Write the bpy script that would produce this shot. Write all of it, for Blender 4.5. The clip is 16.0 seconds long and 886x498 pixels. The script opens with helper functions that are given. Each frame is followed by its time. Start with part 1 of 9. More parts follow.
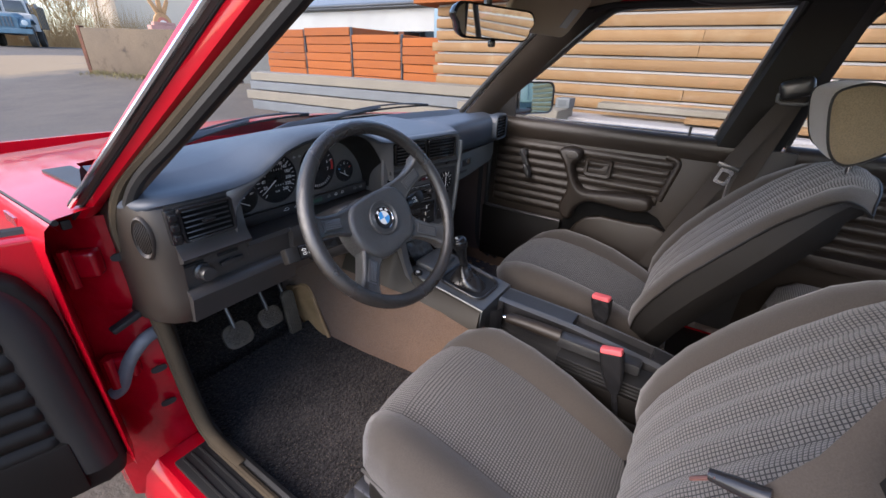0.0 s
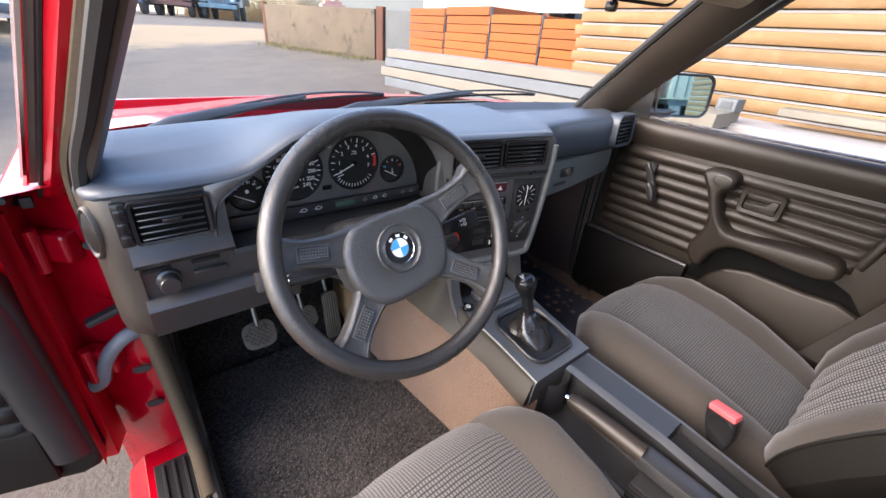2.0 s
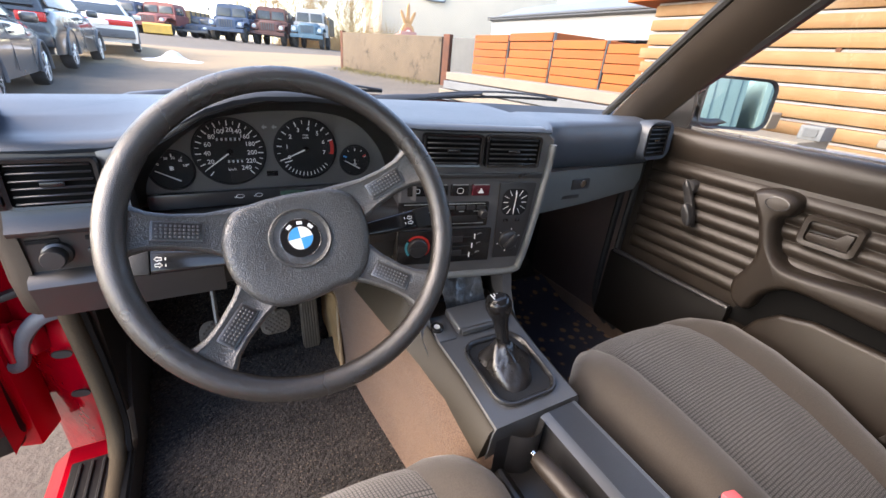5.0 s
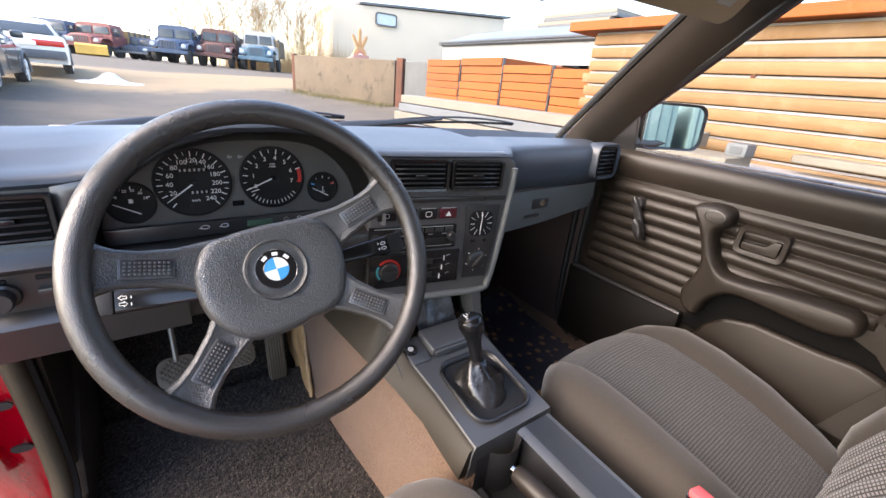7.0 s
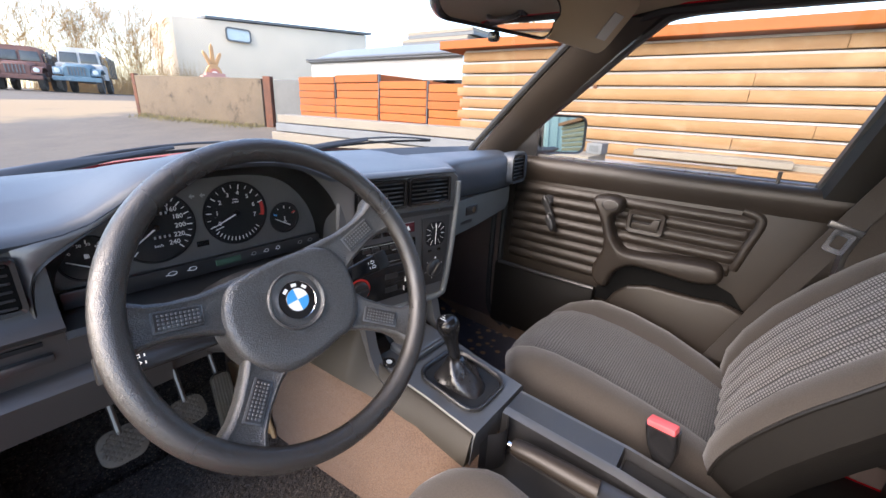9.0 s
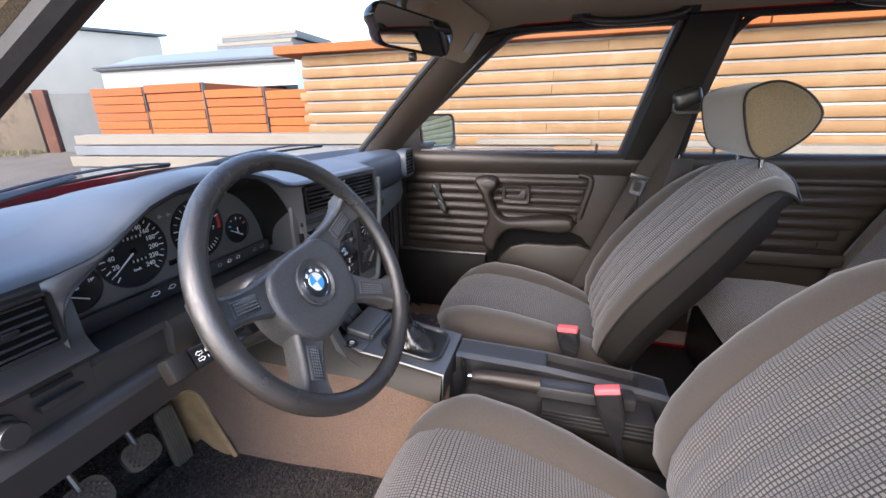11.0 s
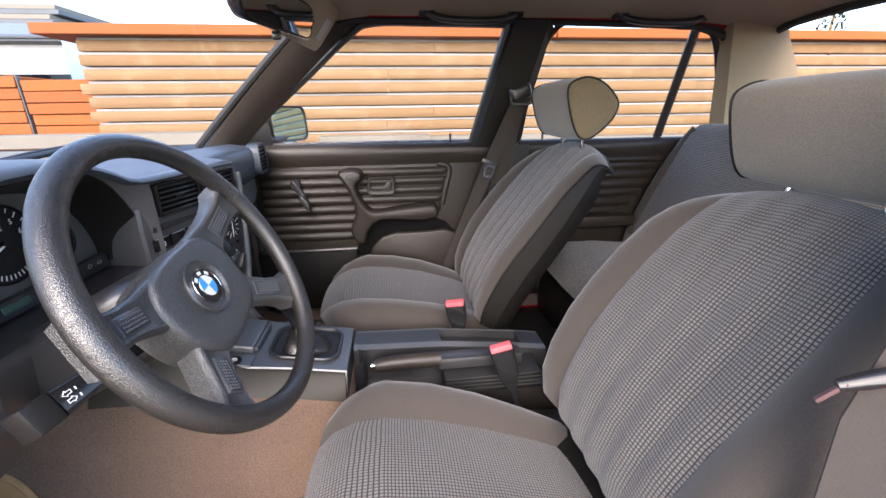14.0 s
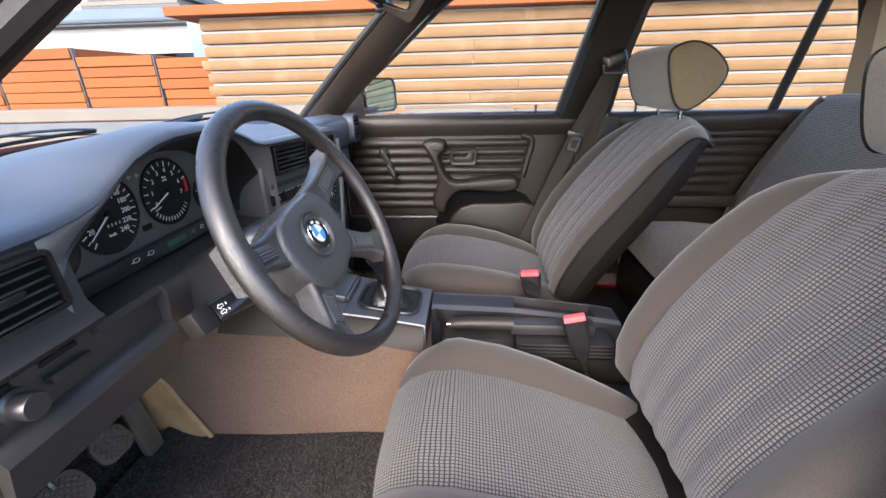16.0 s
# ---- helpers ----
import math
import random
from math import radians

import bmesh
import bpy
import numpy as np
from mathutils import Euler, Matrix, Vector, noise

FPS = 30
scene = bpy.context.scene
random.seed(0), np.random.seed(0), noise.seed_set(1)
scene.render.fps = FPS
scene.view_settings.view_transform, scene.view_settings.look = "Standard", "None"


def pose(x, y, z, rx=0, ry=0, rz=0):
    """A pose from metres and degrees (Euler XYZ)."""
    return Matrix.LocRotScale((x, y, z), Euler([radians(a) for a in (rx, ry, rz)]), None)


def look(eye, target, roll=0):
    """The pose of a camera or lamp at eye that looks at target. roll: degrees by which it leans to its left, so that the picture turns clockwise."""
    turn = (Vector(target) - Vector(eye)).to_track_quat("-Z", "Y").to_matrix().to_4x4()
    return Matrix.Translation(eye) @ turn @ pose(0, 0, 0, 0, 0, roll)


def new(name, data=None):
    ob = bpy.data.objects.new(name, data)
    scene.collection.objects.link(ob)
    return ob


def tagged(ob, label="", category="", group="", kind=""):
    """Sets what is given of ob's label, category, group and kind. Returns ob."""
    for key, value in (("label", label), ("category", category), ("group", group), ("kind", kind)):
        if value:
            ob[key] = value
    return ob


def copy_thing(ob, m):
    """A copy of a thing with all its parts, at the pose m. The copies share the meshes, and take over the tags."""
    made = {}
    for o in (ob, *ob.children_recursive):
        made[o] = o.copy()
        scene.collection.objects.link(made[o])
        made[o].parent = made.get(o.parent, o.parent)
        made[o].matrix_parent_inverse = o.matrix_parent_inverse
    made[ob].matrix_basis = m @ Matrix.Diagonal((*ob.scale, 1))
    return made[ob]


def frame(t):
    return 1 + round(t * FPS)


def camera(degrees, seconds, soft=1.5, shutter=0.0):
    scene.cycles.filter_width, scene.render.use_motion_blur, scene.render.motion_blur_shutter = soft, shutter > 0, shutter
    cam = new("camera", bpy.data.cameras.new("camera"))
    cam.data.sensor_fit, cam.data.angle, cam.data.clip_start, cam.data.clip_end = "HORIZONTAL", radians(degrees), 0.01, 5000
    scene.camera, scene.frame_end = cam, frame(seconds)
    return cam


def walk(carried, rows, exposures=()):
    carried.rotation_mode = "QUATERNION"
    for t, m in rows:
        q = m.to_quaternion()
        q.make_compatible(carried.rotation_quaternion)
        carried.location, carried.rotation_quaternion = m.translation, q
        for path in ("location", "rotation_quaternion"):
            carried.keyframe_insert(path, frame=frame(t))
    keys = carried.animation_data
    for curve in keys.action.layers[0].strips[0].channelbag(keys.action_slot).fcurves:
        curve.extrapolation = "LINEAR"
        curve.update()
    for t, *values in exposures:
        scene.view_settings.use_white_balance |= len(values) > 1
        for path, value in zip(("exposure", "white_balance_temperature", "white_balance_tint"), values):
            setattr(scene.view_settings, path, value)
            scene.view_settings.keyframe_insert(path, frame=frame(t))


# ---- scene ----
cam = camera(95.8, 16.0)
PATH = [
    (0, (-0.928, -0.518, 1.175), (0.594, 0.457, 0.32), 2.1),
    (0.5, (-0.828, -0.494, 1.164), (0.59, 0.607, 0.282), 2.8),
    (1, (-0.745, -0.464, 1.148), (0.567, 0.741, 0.239), 3.4),
    (1.5, (-0.688, -0.443, 1.161), (0.533, 0.845, 0.239), 4.0),
    (2, (-0.633, -0.437, 1.157), (0.501, 0.916, 0.217), 4.5),
    (2.5, (-0.551, -0.456, 1.135), (0.51, 0.97, 0.22), 4.8),
    (3, (-0.483, -0.457, 1.106), (0.504, 1.028, 0.199), 4.9),
    (5.5, (-0.424, -0.459, 1.084), (0.503, 1.102, 0.244), 5.1),
    (6, (-0.423, -0.463, 1.088), (0.543, 1.085, 0.268), 5.3),
    (6.5, (-0.434, -0.459, 1.091), (0.592, 1.067, 0.305), 5.4),
    (7, (-0.449, -0.457, 1.095), (0.66, 1.029, 0.346), 5.2),
    (7.5, (-0.473, -0.448, 1.101), (0.735, 0.981, 0.395), 4.7),
    (8, (-0.498, -0.439, 1.103), (0.812, 0.91, 0.42), 4.0),
    (8.2, (-0.508, -0.431, 1.101), (0.842, 0.882, 0.427), 3.8),
    (10.3, (-0.767, -0.352, 1.113), (0.976, 0.391, 0.473), 0.3),
    (10.5, (-0.782, -0.342, 1.111), (0.991, 0.333, 0.477), -0.2),
    (11, (-0.817, -0.327, 1.108), (1.006, 0.19, 0.467), -1.0),
    (11.5, (-0.837, -0.306, 1.105), (1.021, 0.04, 0.449), -1.2),
    (12, (-0.849, -0.283, 1.096), (1.028, -0.089, 0.434), -1.2),
    (12.5, (-0.847, -0.267, 1.091), (1.038, -0.217, 0.426), -1.0),
    (13, (-0.844, -0.253, 1.087), (1.043, -0.33, 0.43), -0.7),
    (13.5, (-0.842, -0.249, 1.082), (1.042, -0.417, 0.432), -0.7),
    (14, (-0.842, -0.24, 1.082), (1.035, -0.466, 0.43), -0.8),
    (14.5, (-0.842, -0.236, 1.086), (1.029, -0.456, 0.413), -0.9),
    (15, (-0.844, -0.234, 1.082), (1.027, -0.365, 0.387), -1.1),
    (15.5, (-0.856, -0.221, 1.074), (1.004, -0.227, 0.341), -1.1),
    (16, (-0.885, -0.224, 1.075), (0.961, -0.084, 0.318), -1.3),
]
walk(cam, [(t, look(eye, target, roll)) for t, eye, target, roll in PATH], exposures=[(0.0, 1.80, 6250, 17), (0.5, 2.08, 6300, 17), (1.5, 2.55, 6450, 17), (3.0, 2.72, 6900, 17), (5.5, 2.75, 7000, 17), (8.2, 2.64, 6850, 17), (10.5, 2.45, 6300, 17), (16.0, 2.45, 6300, 17)])

# ---- daylight ----
SUN_TURN, SUN_UP = radians(-78), radians(36)   # clockwise from +y, above the horizon
world = bpy.data.worlds.new("daylight")
scene.world = world
world.use_nodes = True
wn = world.node_tree.nodes
sky = wn.new("ShaderNodeTexSky")
sky.sky_type, sky.sun_disc = "NISHITA", False
sky.sun_elevation, sky.sun_rotation = SUN_UP, SUN_TURN
sky.air_density, sky.dust_density = 1.0, 1.0
wn["Background"].inputs["Strength"].default_value = 0.15
world.node_tree.links.new(sky.outputs[0], wn["Background"].inputs[0])
sun = new("sun", bpy.data.lights.new("sun", "SUN"))
sun.data.energy, sun.data.angle, sun.data.color = 1.6, radians(60), (1.0, 0.86, 0.69)
toward = Vector((math.sin(SUN_TURN) * math.cos(SUN_UP), math.cos(SUN_TURN) * math.cos(SUN_UP), math.sin(SUN_UP)))
sun.matrix_world = look(toward * 30, (0, 0, 0))


# ---- materials ----
def ramp(nt, fac, stops):
    r = nt.nodes.new("ShaderNodeValToRGB")
    while len(r.color_ramp.elements) < len(stops):
        r.color_ramp.elements.new(0.5)
    for e, (p, c) in zip(r.color_ramp.elements, stops):
        e.position, e.color = p, (*c, 1) if len(c) == 3 else c
    nt.links.new(fac, r.inputs[0])
    return r.outputs[0]


def noise_tex(nt, vec, scale, detail=4.0, rough=0.6):
    n = nt.nodes.new("ShaderNodeTexNoise")
    n.inputs["Scale"].default_value, n.inputs["Detail"].default_value, n.inputs["Roughness"].default_value = scale, detail, rough
    nt.links.new(vec, n.inputs["Vector"])
    return n.outputs["Fac"]


def mixed(nt, fac, a, b, how="MIX"):
    m = nt.nodes.new("ShaderNodeMix")
    m.data_type, m.blend_type = "RGBA", how
    for sock, v in ((m.inputs["Factor"], fac), (m.inputs["A"], a), (m.inputs["B"], b)):
        if isinstance(v, (int, float)):
            sock.default_value = v
        elif isinstance(v, tuple):
            sock.default_value = (*v, 1)
        else:
            nt.links.new(v, sock)
    return m.outputs["Result"]


def calc(nt, op, a, b=0.0):
    m = nt.nodes.new("ShaderNodeMath")
    m.operation = op
    for sock, v in ((m.inputs[0], a), (m.inputs[1], b)):
        if isinstance(v, (int, float)):
            sock.default_value = v
        else:
            nt.links.new(v, sock)
    return m.outputs[0]


def base_mat(name):
    m = bpy.data.materials.new(name)
    m.use_nodes = True
    nt = m.node_tree
    return m, nt, nt.nodes["Principled BSDF"], nt.nodes.new("ShaderNodeTexCoord").outputs["Object"]


def bumped(nt, bsdf, height, strength, distance=0.002):
    b = nt.nodes.new("ShaderNodeBump")
    b.inputs["Strength"].default_value, b.inputs["Distance"].default_value = strength, distance
    nt.links.new(height, b.inputs["Height"])
    nt.links.new(b.outputs[0], bsdf.inputs["Normal"])


def surf(name, col, rough=0.5, metal=0.0, var=0.25, scale=6.0, grain=180.0, bump=0.25, depth=0.001, coat=0.0, wear=None, spec=0.5, rvar=0.12, tint=None):
    """A painted, moulded or cast surface: colour drifting at two scales, uneven gloss and fine relief."""
    m, nt, bsdf, vec = base_mat(name)
    big, fine = noise_tex(nt, vec, scale), noise_tex(nt, vec, grain, 3.0)
    dark = tuple(c * (1 - var) for c in col)
    light = tint or tuple(min(1.0, c * (1 + var)) for c in col)
    c = ramp(nt, big, [(0.3, dark), (0.7, light)])
    c = mixed(nt, 0.35 * min(1, var * 3), c, ramp(nt, fine, [(0.35, dark), (0.65, light)]))
    if wear:
        c = mixed(nt, ramp(nt, noise_tex(nt, vec, scale * 2.3, 8.0, 0.7), [(0.56, (0, 0, 0)), (0.72, (1, 1, 1))]), c, wear)
    nt.links.new(c, bsdf.inputs["Base Color"])
    nt.links.new(calc(nt, "ADD", calc(nt, "MULTIPLY", big, 2 * rvar), rough - rvar), bsdf.inputs["Roughness"])
    bsdf.inputs["Metallic"].default_value = metal
    bsdf.inputs["Coat Weight"].default_value, bsdf.inputs["Coat Roughness"].default_value = coat, 0.06
    bsdf.inputs["Specular IOR Level"].default_value = spec
    if bump:
        bumped(nt, bsdf, fine, bump, depth)
    return m


def grained(name, col, rough, cell, bump, depth, var=0.12, spec=0.5):
    """Moulded plastic with a pebbled leather grain and worn, slightly glossier tops."""
    m, nt, bsdf, vec = base_mat(name)
    big = noise_tex(nt, vec, 7.0)
    v = nt.nodes.new("ShaderNodeTexVoronoi")
    v.inputs["Scale"].default_value = cell
    nt.links.new(mixed(nt, 0.0035, vec, noise_vec(nt, vec, cell * 0.4), "ADD"), v.inputs["Vector"])
    h = ramp(nt, v.outputs["Distance"], [(0.15, (1, 1, 1)), (0.62, (0, 0, 0))])
    c = ramp(nt, big, [(0.3, tuple(q * (1 - var) for q in col)), (0.7, tuple(q * (1 + var) for q in col))])
    nt.links.new(mixed(nt, h, mixed(nt, 0.45, c, (0.004, 0.004, 0.004)), c), bsdf.inputs["Base Color"])
    nt.links.new(calc(nt, "ADD", calc(nt, "MULTIPLY", big, 0.16), rough - 0.08), bsdf.inputs["Roughness"])
    bsdf.inputs["Specular IOR Level"].default_value = spec
    bumped(nt, bsdf, h, bump, depth)
    return m


def noise_vec(nt, vec, scale):
    n = nt.nodes.new("ShaderNodeTexNoise")
    n.inputs["Scale"].default_value, n.inputs["Detail"].default_value = scale, 2.0
    nt.links.new(vec, n.inputs["Vector"])
    return n.outputs["Color"]


def woven(name, light, dark, pitch, line):
    """Seat cloth: pale cells between dark crossing threads, laid out along the sewn panel in metres."""
    m, nt, bsdf, vec = base_mat(name)
    uv = nt.nodes.new("ShaderNodeUVMap").outputs[0]
    sep = nt.nodes.new("ShaderNodeSeparateXYZ")
    nt.links.new(uv, sep.inputs[0])
    wob = calc(nt, "MULTIPLY", noise_tex(nt, uv, 25.0, 2.0), pitch * 0.5)
    us = calc(nt, "DIVIDE", calc(nt, "ADD", sep.outputs[0], wob), pitch)
    vs = calc(nt, "DIVIDE", calc(nt, "ADD", sep.outputs[1], wob), pitch)
    a = calc(nt, "ABSOLUTE", calc(nt, "SUBTRACT", calc(nt, "FRACT", us), 0.5))
    b = calc(nt, "ABSOLUTE", calc(nt, "SUBTRACT", calc(nt, "FRACT", vs), 0.5))
    edge = calc(nt, "MAXIMUM", a, b)
    cell = ramp(nt, edge, [(0.5 - line, (1, 1, 1)), (0.5 - line * 0.45, (0, 0, 0))])
    thread = noise_tex(nt, uv, 900.0, 2.0)
    shade = ramp(nt, noise_tex(nt, vec, 5.0), [(0.3, tuple(c * 0.82 for c in light)), (0.7, light)])
    pale = mixed(nt, 0.35, shade, ramp(nt, thread, [(0.3, dark), (0.7, light)]))
    nt.links.new(mixed(nt, cell, dark, pale), bsdf.inputs["Base Color"])
    bsdf.inputs["Roughness"].default_value = 0.9
    bsdf.inputs["Sheen Weight"].default_value = 0.25
    bumped(nt, bsdf, calc(nt, "ADD", cell, calc(nt, "MULTIPLY", thread, 0.5)), 0.6, 0.0012)
    return m


def cloth(name, col, var=0.2, pile=420.0, bump=0.5, depth=0.001, sheen=0.3, fleck=None, scale=4.0, tight=0.2):
    m, nt, bsdf, vec = base_mat(name)
    big, fine = noise_tex(nt, vec, scale, 5.0), noise_tex(nt, vec, pile, 3.0, 0.7)
    c = mixed(nt, 0.5, ramp(nt, big, [(0.3, tuple(v * (1 - var) for v in col)), (0.7, tuple(v * (1 + var) for v in col))]),
              ramp(nt, fine, [(0.5 - tight, tuple(v * max(0.02, 1 - 1.6 * var) for v in col)), (0.5 + tight, tuple(v * (1 + 1.6 * var) for v in col))]))
    if fleck:
        v = nt.nodes.new("ShaderNodeTexVoronoi")
        v.inputs["Scale"].default_value = fleck[1]
        nt.links.new(vec, v.inputs["Vector"])
        c = mixed(nt, ramp(nt, v.outputs["Distance"], [(fleck[2], (1, 1, 1)), (fleck[2] * 1.5, (0, 0, 0))]), c, fleck[0])
    nt.links.new(c, bsdf.inputs["Base Color"])
    bsdf.inputs["Roughness"].default_value, bsdf.inputs["Sheen Weight"].default_value = 0.95, sheen
    bsdf.inputs["Specular IOR Level"].default_value = 0.2
    bumped(nt, bsdf, fine, bump, depth)
    return m


def timber(name, light, dark, along=1, streak=40.0, bump=0.4, grey=None):
    """Sawn timber, each board its own tone; fibres run along one axis."""
    m, nt, bsdf, vec = base_mat(name)
    mp = nt.nodes.new("ShaderNodeMapping")
    sc = [streak, streak, streak]
    sc[along] = streak * 0.04
    mp.inputs["Scale"].default_value = sc
    nt.links.new(vec, mp.inputs[0])
    fib, big = noise_tex(nt, mp.outputs[0], 1.0, 6.0, 0.65), noise_tex(nt, vec, 1.3, 4.0)
    rnd = nt.nodes.new("ShaderNodeObjectInfo").outputs["Random"]
    c = ramp(nt, fib, [(0.25, dark), (0.75, light)])
    c = mixed(nt, calc(nt, "MULTIPLY", rnd, 0.45), c, ramp(nt, big, [(0.3, dark), (0.7, light)]))
    c = mixed(nt, 0.5, c, ramp(nt, rnd, [(0.0, tuple(v * 0.75 for v in light)), (1.0, tuple(min(1, v * 1.15) for v in light))]))
    if grey:
        c = mixed(nt, ramp(nt, noise_tex(nt, vec, 3.0, 6.0, 0.7), [(0.5, (0, 0, 0)), (0.75, (0.7, 0.7, 0.7))]), c, grey)
    nt.links.new(c, bsdf.inputs["Base Color"])
    bsdf.inputs["Roughness"].default_value = 0.75
    bumped(nt, bsdf, fib, bump, 0.004)
    return m


def clear(name, tint=(1, 1, 1), rough=0.0, faint=0.06):
    """Thin window glass: lets the view through and mirrors a little."""
    m, nt, bsdf, vec = base_mat(name)
    nt.nodes.remove(bsdf)
    tr, gl, mx = nt.nodes.new("ShaderNodeBsdfTransparent"), nt.nodes.new("ShaderNodeBsdfGlossy"), nt.nodes.new("ShaderNodeMixShader")
    tr.inputs[0].default_value = (*tint, 1)
    gl.inputs["Roughness"].default_value = rough
    mx.inputs[0].default_value = faint
    nt.links.new(tr.outputs[0], mx.inputs[1])
    nt.links.new(gl.outputs[0], mx.inputs[2])
    nt.links.new(mx.outputs[0], nt.nodes["Material Output"].inputs[0])
    return m


RED = surf("red_car_paint", (0.40, 0.001, 0.010), 0.36, 0.0, 0.10, 3.0, 400.0, 0.02, 0.0005, coat=0.6, spec=0.12)
REDPOST = surf("red_paint_over_pressed_steel", (0.30, 0.001, 0.008), 0.22, 0.0, 0.2, 9.0, 13.0, 0.6, 0.012, coat=0.7, spec=0.2)
# black skin with the sky's bluish sheen put into its base colour
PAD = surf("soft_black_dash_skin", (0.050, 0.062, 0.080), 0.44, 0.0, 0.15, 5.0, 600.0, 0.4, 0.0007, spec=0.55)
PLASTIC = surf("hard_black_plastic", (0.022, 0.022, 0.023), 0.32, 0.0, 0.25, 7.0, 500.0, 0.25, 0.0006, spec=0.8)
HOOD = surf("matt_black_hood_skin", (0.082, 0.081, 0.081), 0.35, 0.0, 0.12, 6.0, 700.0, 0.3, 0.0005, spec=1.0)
# inside of the hood: the tunnel's shade is put into this dark colour
HOODSHADE = surf("shaded_brown_hood_inside", (0.010, 0.009, 0.008), 0.42, 0.0, 0.12, 6.0, 700.0, 0.3, 0.0005, spec=0.5)
# dash skin brightened in its colour, standing for more light on it
LITSKIN = surf("lit_grey_black_skin", (0.135, 0.142, 0.140), 0.42, 0.0, 0.15, 5.0, 600.0, 0.3, 0.0006, spec=0.7)
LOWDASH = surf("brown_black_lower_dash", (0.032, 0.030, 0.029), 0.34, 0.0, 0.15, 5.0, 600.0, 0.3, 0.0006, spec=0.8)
DOORSKIN = surf("black_door_border_skin", (0.012, 0.012, 0.013), 0.40, 0.0, 0.2, 5.0, 450.0, 0.3, 0.0006, spec=0.4)
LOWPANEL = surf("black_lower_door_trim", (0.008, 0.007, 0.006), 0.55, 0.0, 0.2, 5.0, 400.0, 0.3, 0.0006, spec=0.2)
GLOSSY = surf("smooth_black_plastic", (0.012, 0.012, 0.013), 0.2, 0.0, 0.2, 9.0, 300.0, 0.03, 0.0003)
WHEELSKIN = grained("grained_black_wheel_rim", (0.030, 0.027, 0.024), 0.27, 950.0, 0.4, 0.0006, 0.12, 1.0)
HUBSKIN = grained("fine_grained_black_hub", (0.072, 0.072, 0.070), 0.30, 640.0, 0.45, 0.0008, 0.08, 1.0)
VINYL = surf("dark_brown_black_vinyl", (0.0225, 0.0175, 0.0135), 0.42, 0.0, 0.2, 4.0, 450.0, 0.4, 0.0007, spec=0.4)
KICKTRIM = surf("reddish_brown_kick_trim", (0.075, 0.050, 0.043), 0.55, 0.0, 0.2, 4.0, 400.0, 0.3, 0.0007)
LOWVINYL = surf("dark_grey_brown_trim", (0.030, 0.025, 0.021), 0.55, 0.0, 0.2, 4.0, 450.0, 0.3, 0.0007)
SKIRT = surf("dark_brown_console_side", (0.030, 0.025, 0.018), 0.5, 0.0, 0.2, 5.0, 450.0, 0.3, 0.0006, spec=0.25)
# passenger and driver pillar trim: their shade and light put into two colours
TRIMSHADE = surf("shaded_brown_pillar_trim", (0.034, 0.027, 0.021), 0.40, 0.0, 0.15, 4.0, 380.0, 0.4, 0.0007, spec=0.6)
PILLARTRIM = surf("lit_brown_pillar_trim", (0.055, 0.042, 0.033), 0.5, 0.0, 0.15, 4.0, 380.0, 0.4, 0.0007, spec=0.3)
GUTTER = surf("dull_grey_brown_gutter", (0.075, 0.062, 0.054), 0.45, 0.0, 0.2, 9.0, 300.0, 0.2, 0.0006)
SEALCLOTH = cloth("olive_grey_seal_edging", (0.060, 0.046, 0.030), 0.2, 500.0, 0.6, 0.001, 0.0)
ENDCAP = surf("grey_brown_dash_end", (0.032, 0.026, 0.021), 0.45, 0.0, 0.15, 5.0, 500.0, 0.3, 0.0006, spec=0.45)
BOOTGREY = surf("grey_rubber_boot", (0.11, 0.115, 0.125), 0.5, 0.0, 0.2, 12.0, 200.0, 0.2, 0.001)
RUBBER = surf("black_rubber", (0.012, 0.012, 0.012), 0.6, 0.0, 0.3, 12.0, 260.0, 0.3, 0.001)
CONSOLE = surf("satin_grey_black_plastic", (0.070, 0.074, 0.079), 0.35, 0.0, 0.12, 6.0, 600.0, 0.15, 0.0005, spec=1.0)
BELT = cloth("black_belt_webbing", (0.040, 0.035, 0.031), 0.2, 700.0, 0.5, 0.0006, 0.1)
CHROME = surf("worn_chrome", (0.75, 0.75, 0.76), 0.14, 1.0, 0.08, 20.0, 300.0, 0.05, 0.0003)
STEEL = surf("bare_steel", (0.42, 0.42, 0.43), 0.38, 1.0, 0.2, 20.0, 300.0, 0.15, 0.0004, wear=(0.12, 0.09, 0.07))
CLOTH = cloth("grey_seat_cloth", (0.051, 0.0435, 0.037), 0.14, 480.0, 0.5, 0.0008, 0.3, tight=0.09)
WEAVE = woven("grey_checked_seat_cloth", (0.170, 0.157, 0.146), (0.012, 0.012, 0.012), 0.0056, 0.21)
# brighter copy of the seat cloth, light on the backrest put into its colour
WEAVELIT = woven("lit_grey_checked_seat_cloth", (0.32, 0.298, 0.282), (0.036, 0.034, 0.033), 0.0054, 0.27)
# darker copy of that cloth, the passenger cushion's shade put into its colour
WEAVESHADE = woven("shaded_grey_checked_cushion_cloth", (0.125, 0.120, 0.118), (0.014, 0.014, 0.014), 0.0054, 0.24)
SHELL = surf("black_seat_side_vinyl", (0.009, 0.008, 0.007), 0.5, 0.0, 0.2, 5.0, 300.0, 0.35, 0.0008, spec=0.35)
HEADCLOTH = cloth("taupe_head_restraint_cloth", (0.215, 0.182, 0.143), 0.14, 420.0, 0.5, 0.0008, 0.35, tight=0.09)
HEADEND = cloth("olive_tan_head_restraint_end", (0.165, 0.130, 0.080), 0.14, 420.0, 0.5, 0.0008, 0.3, tight=0.09)
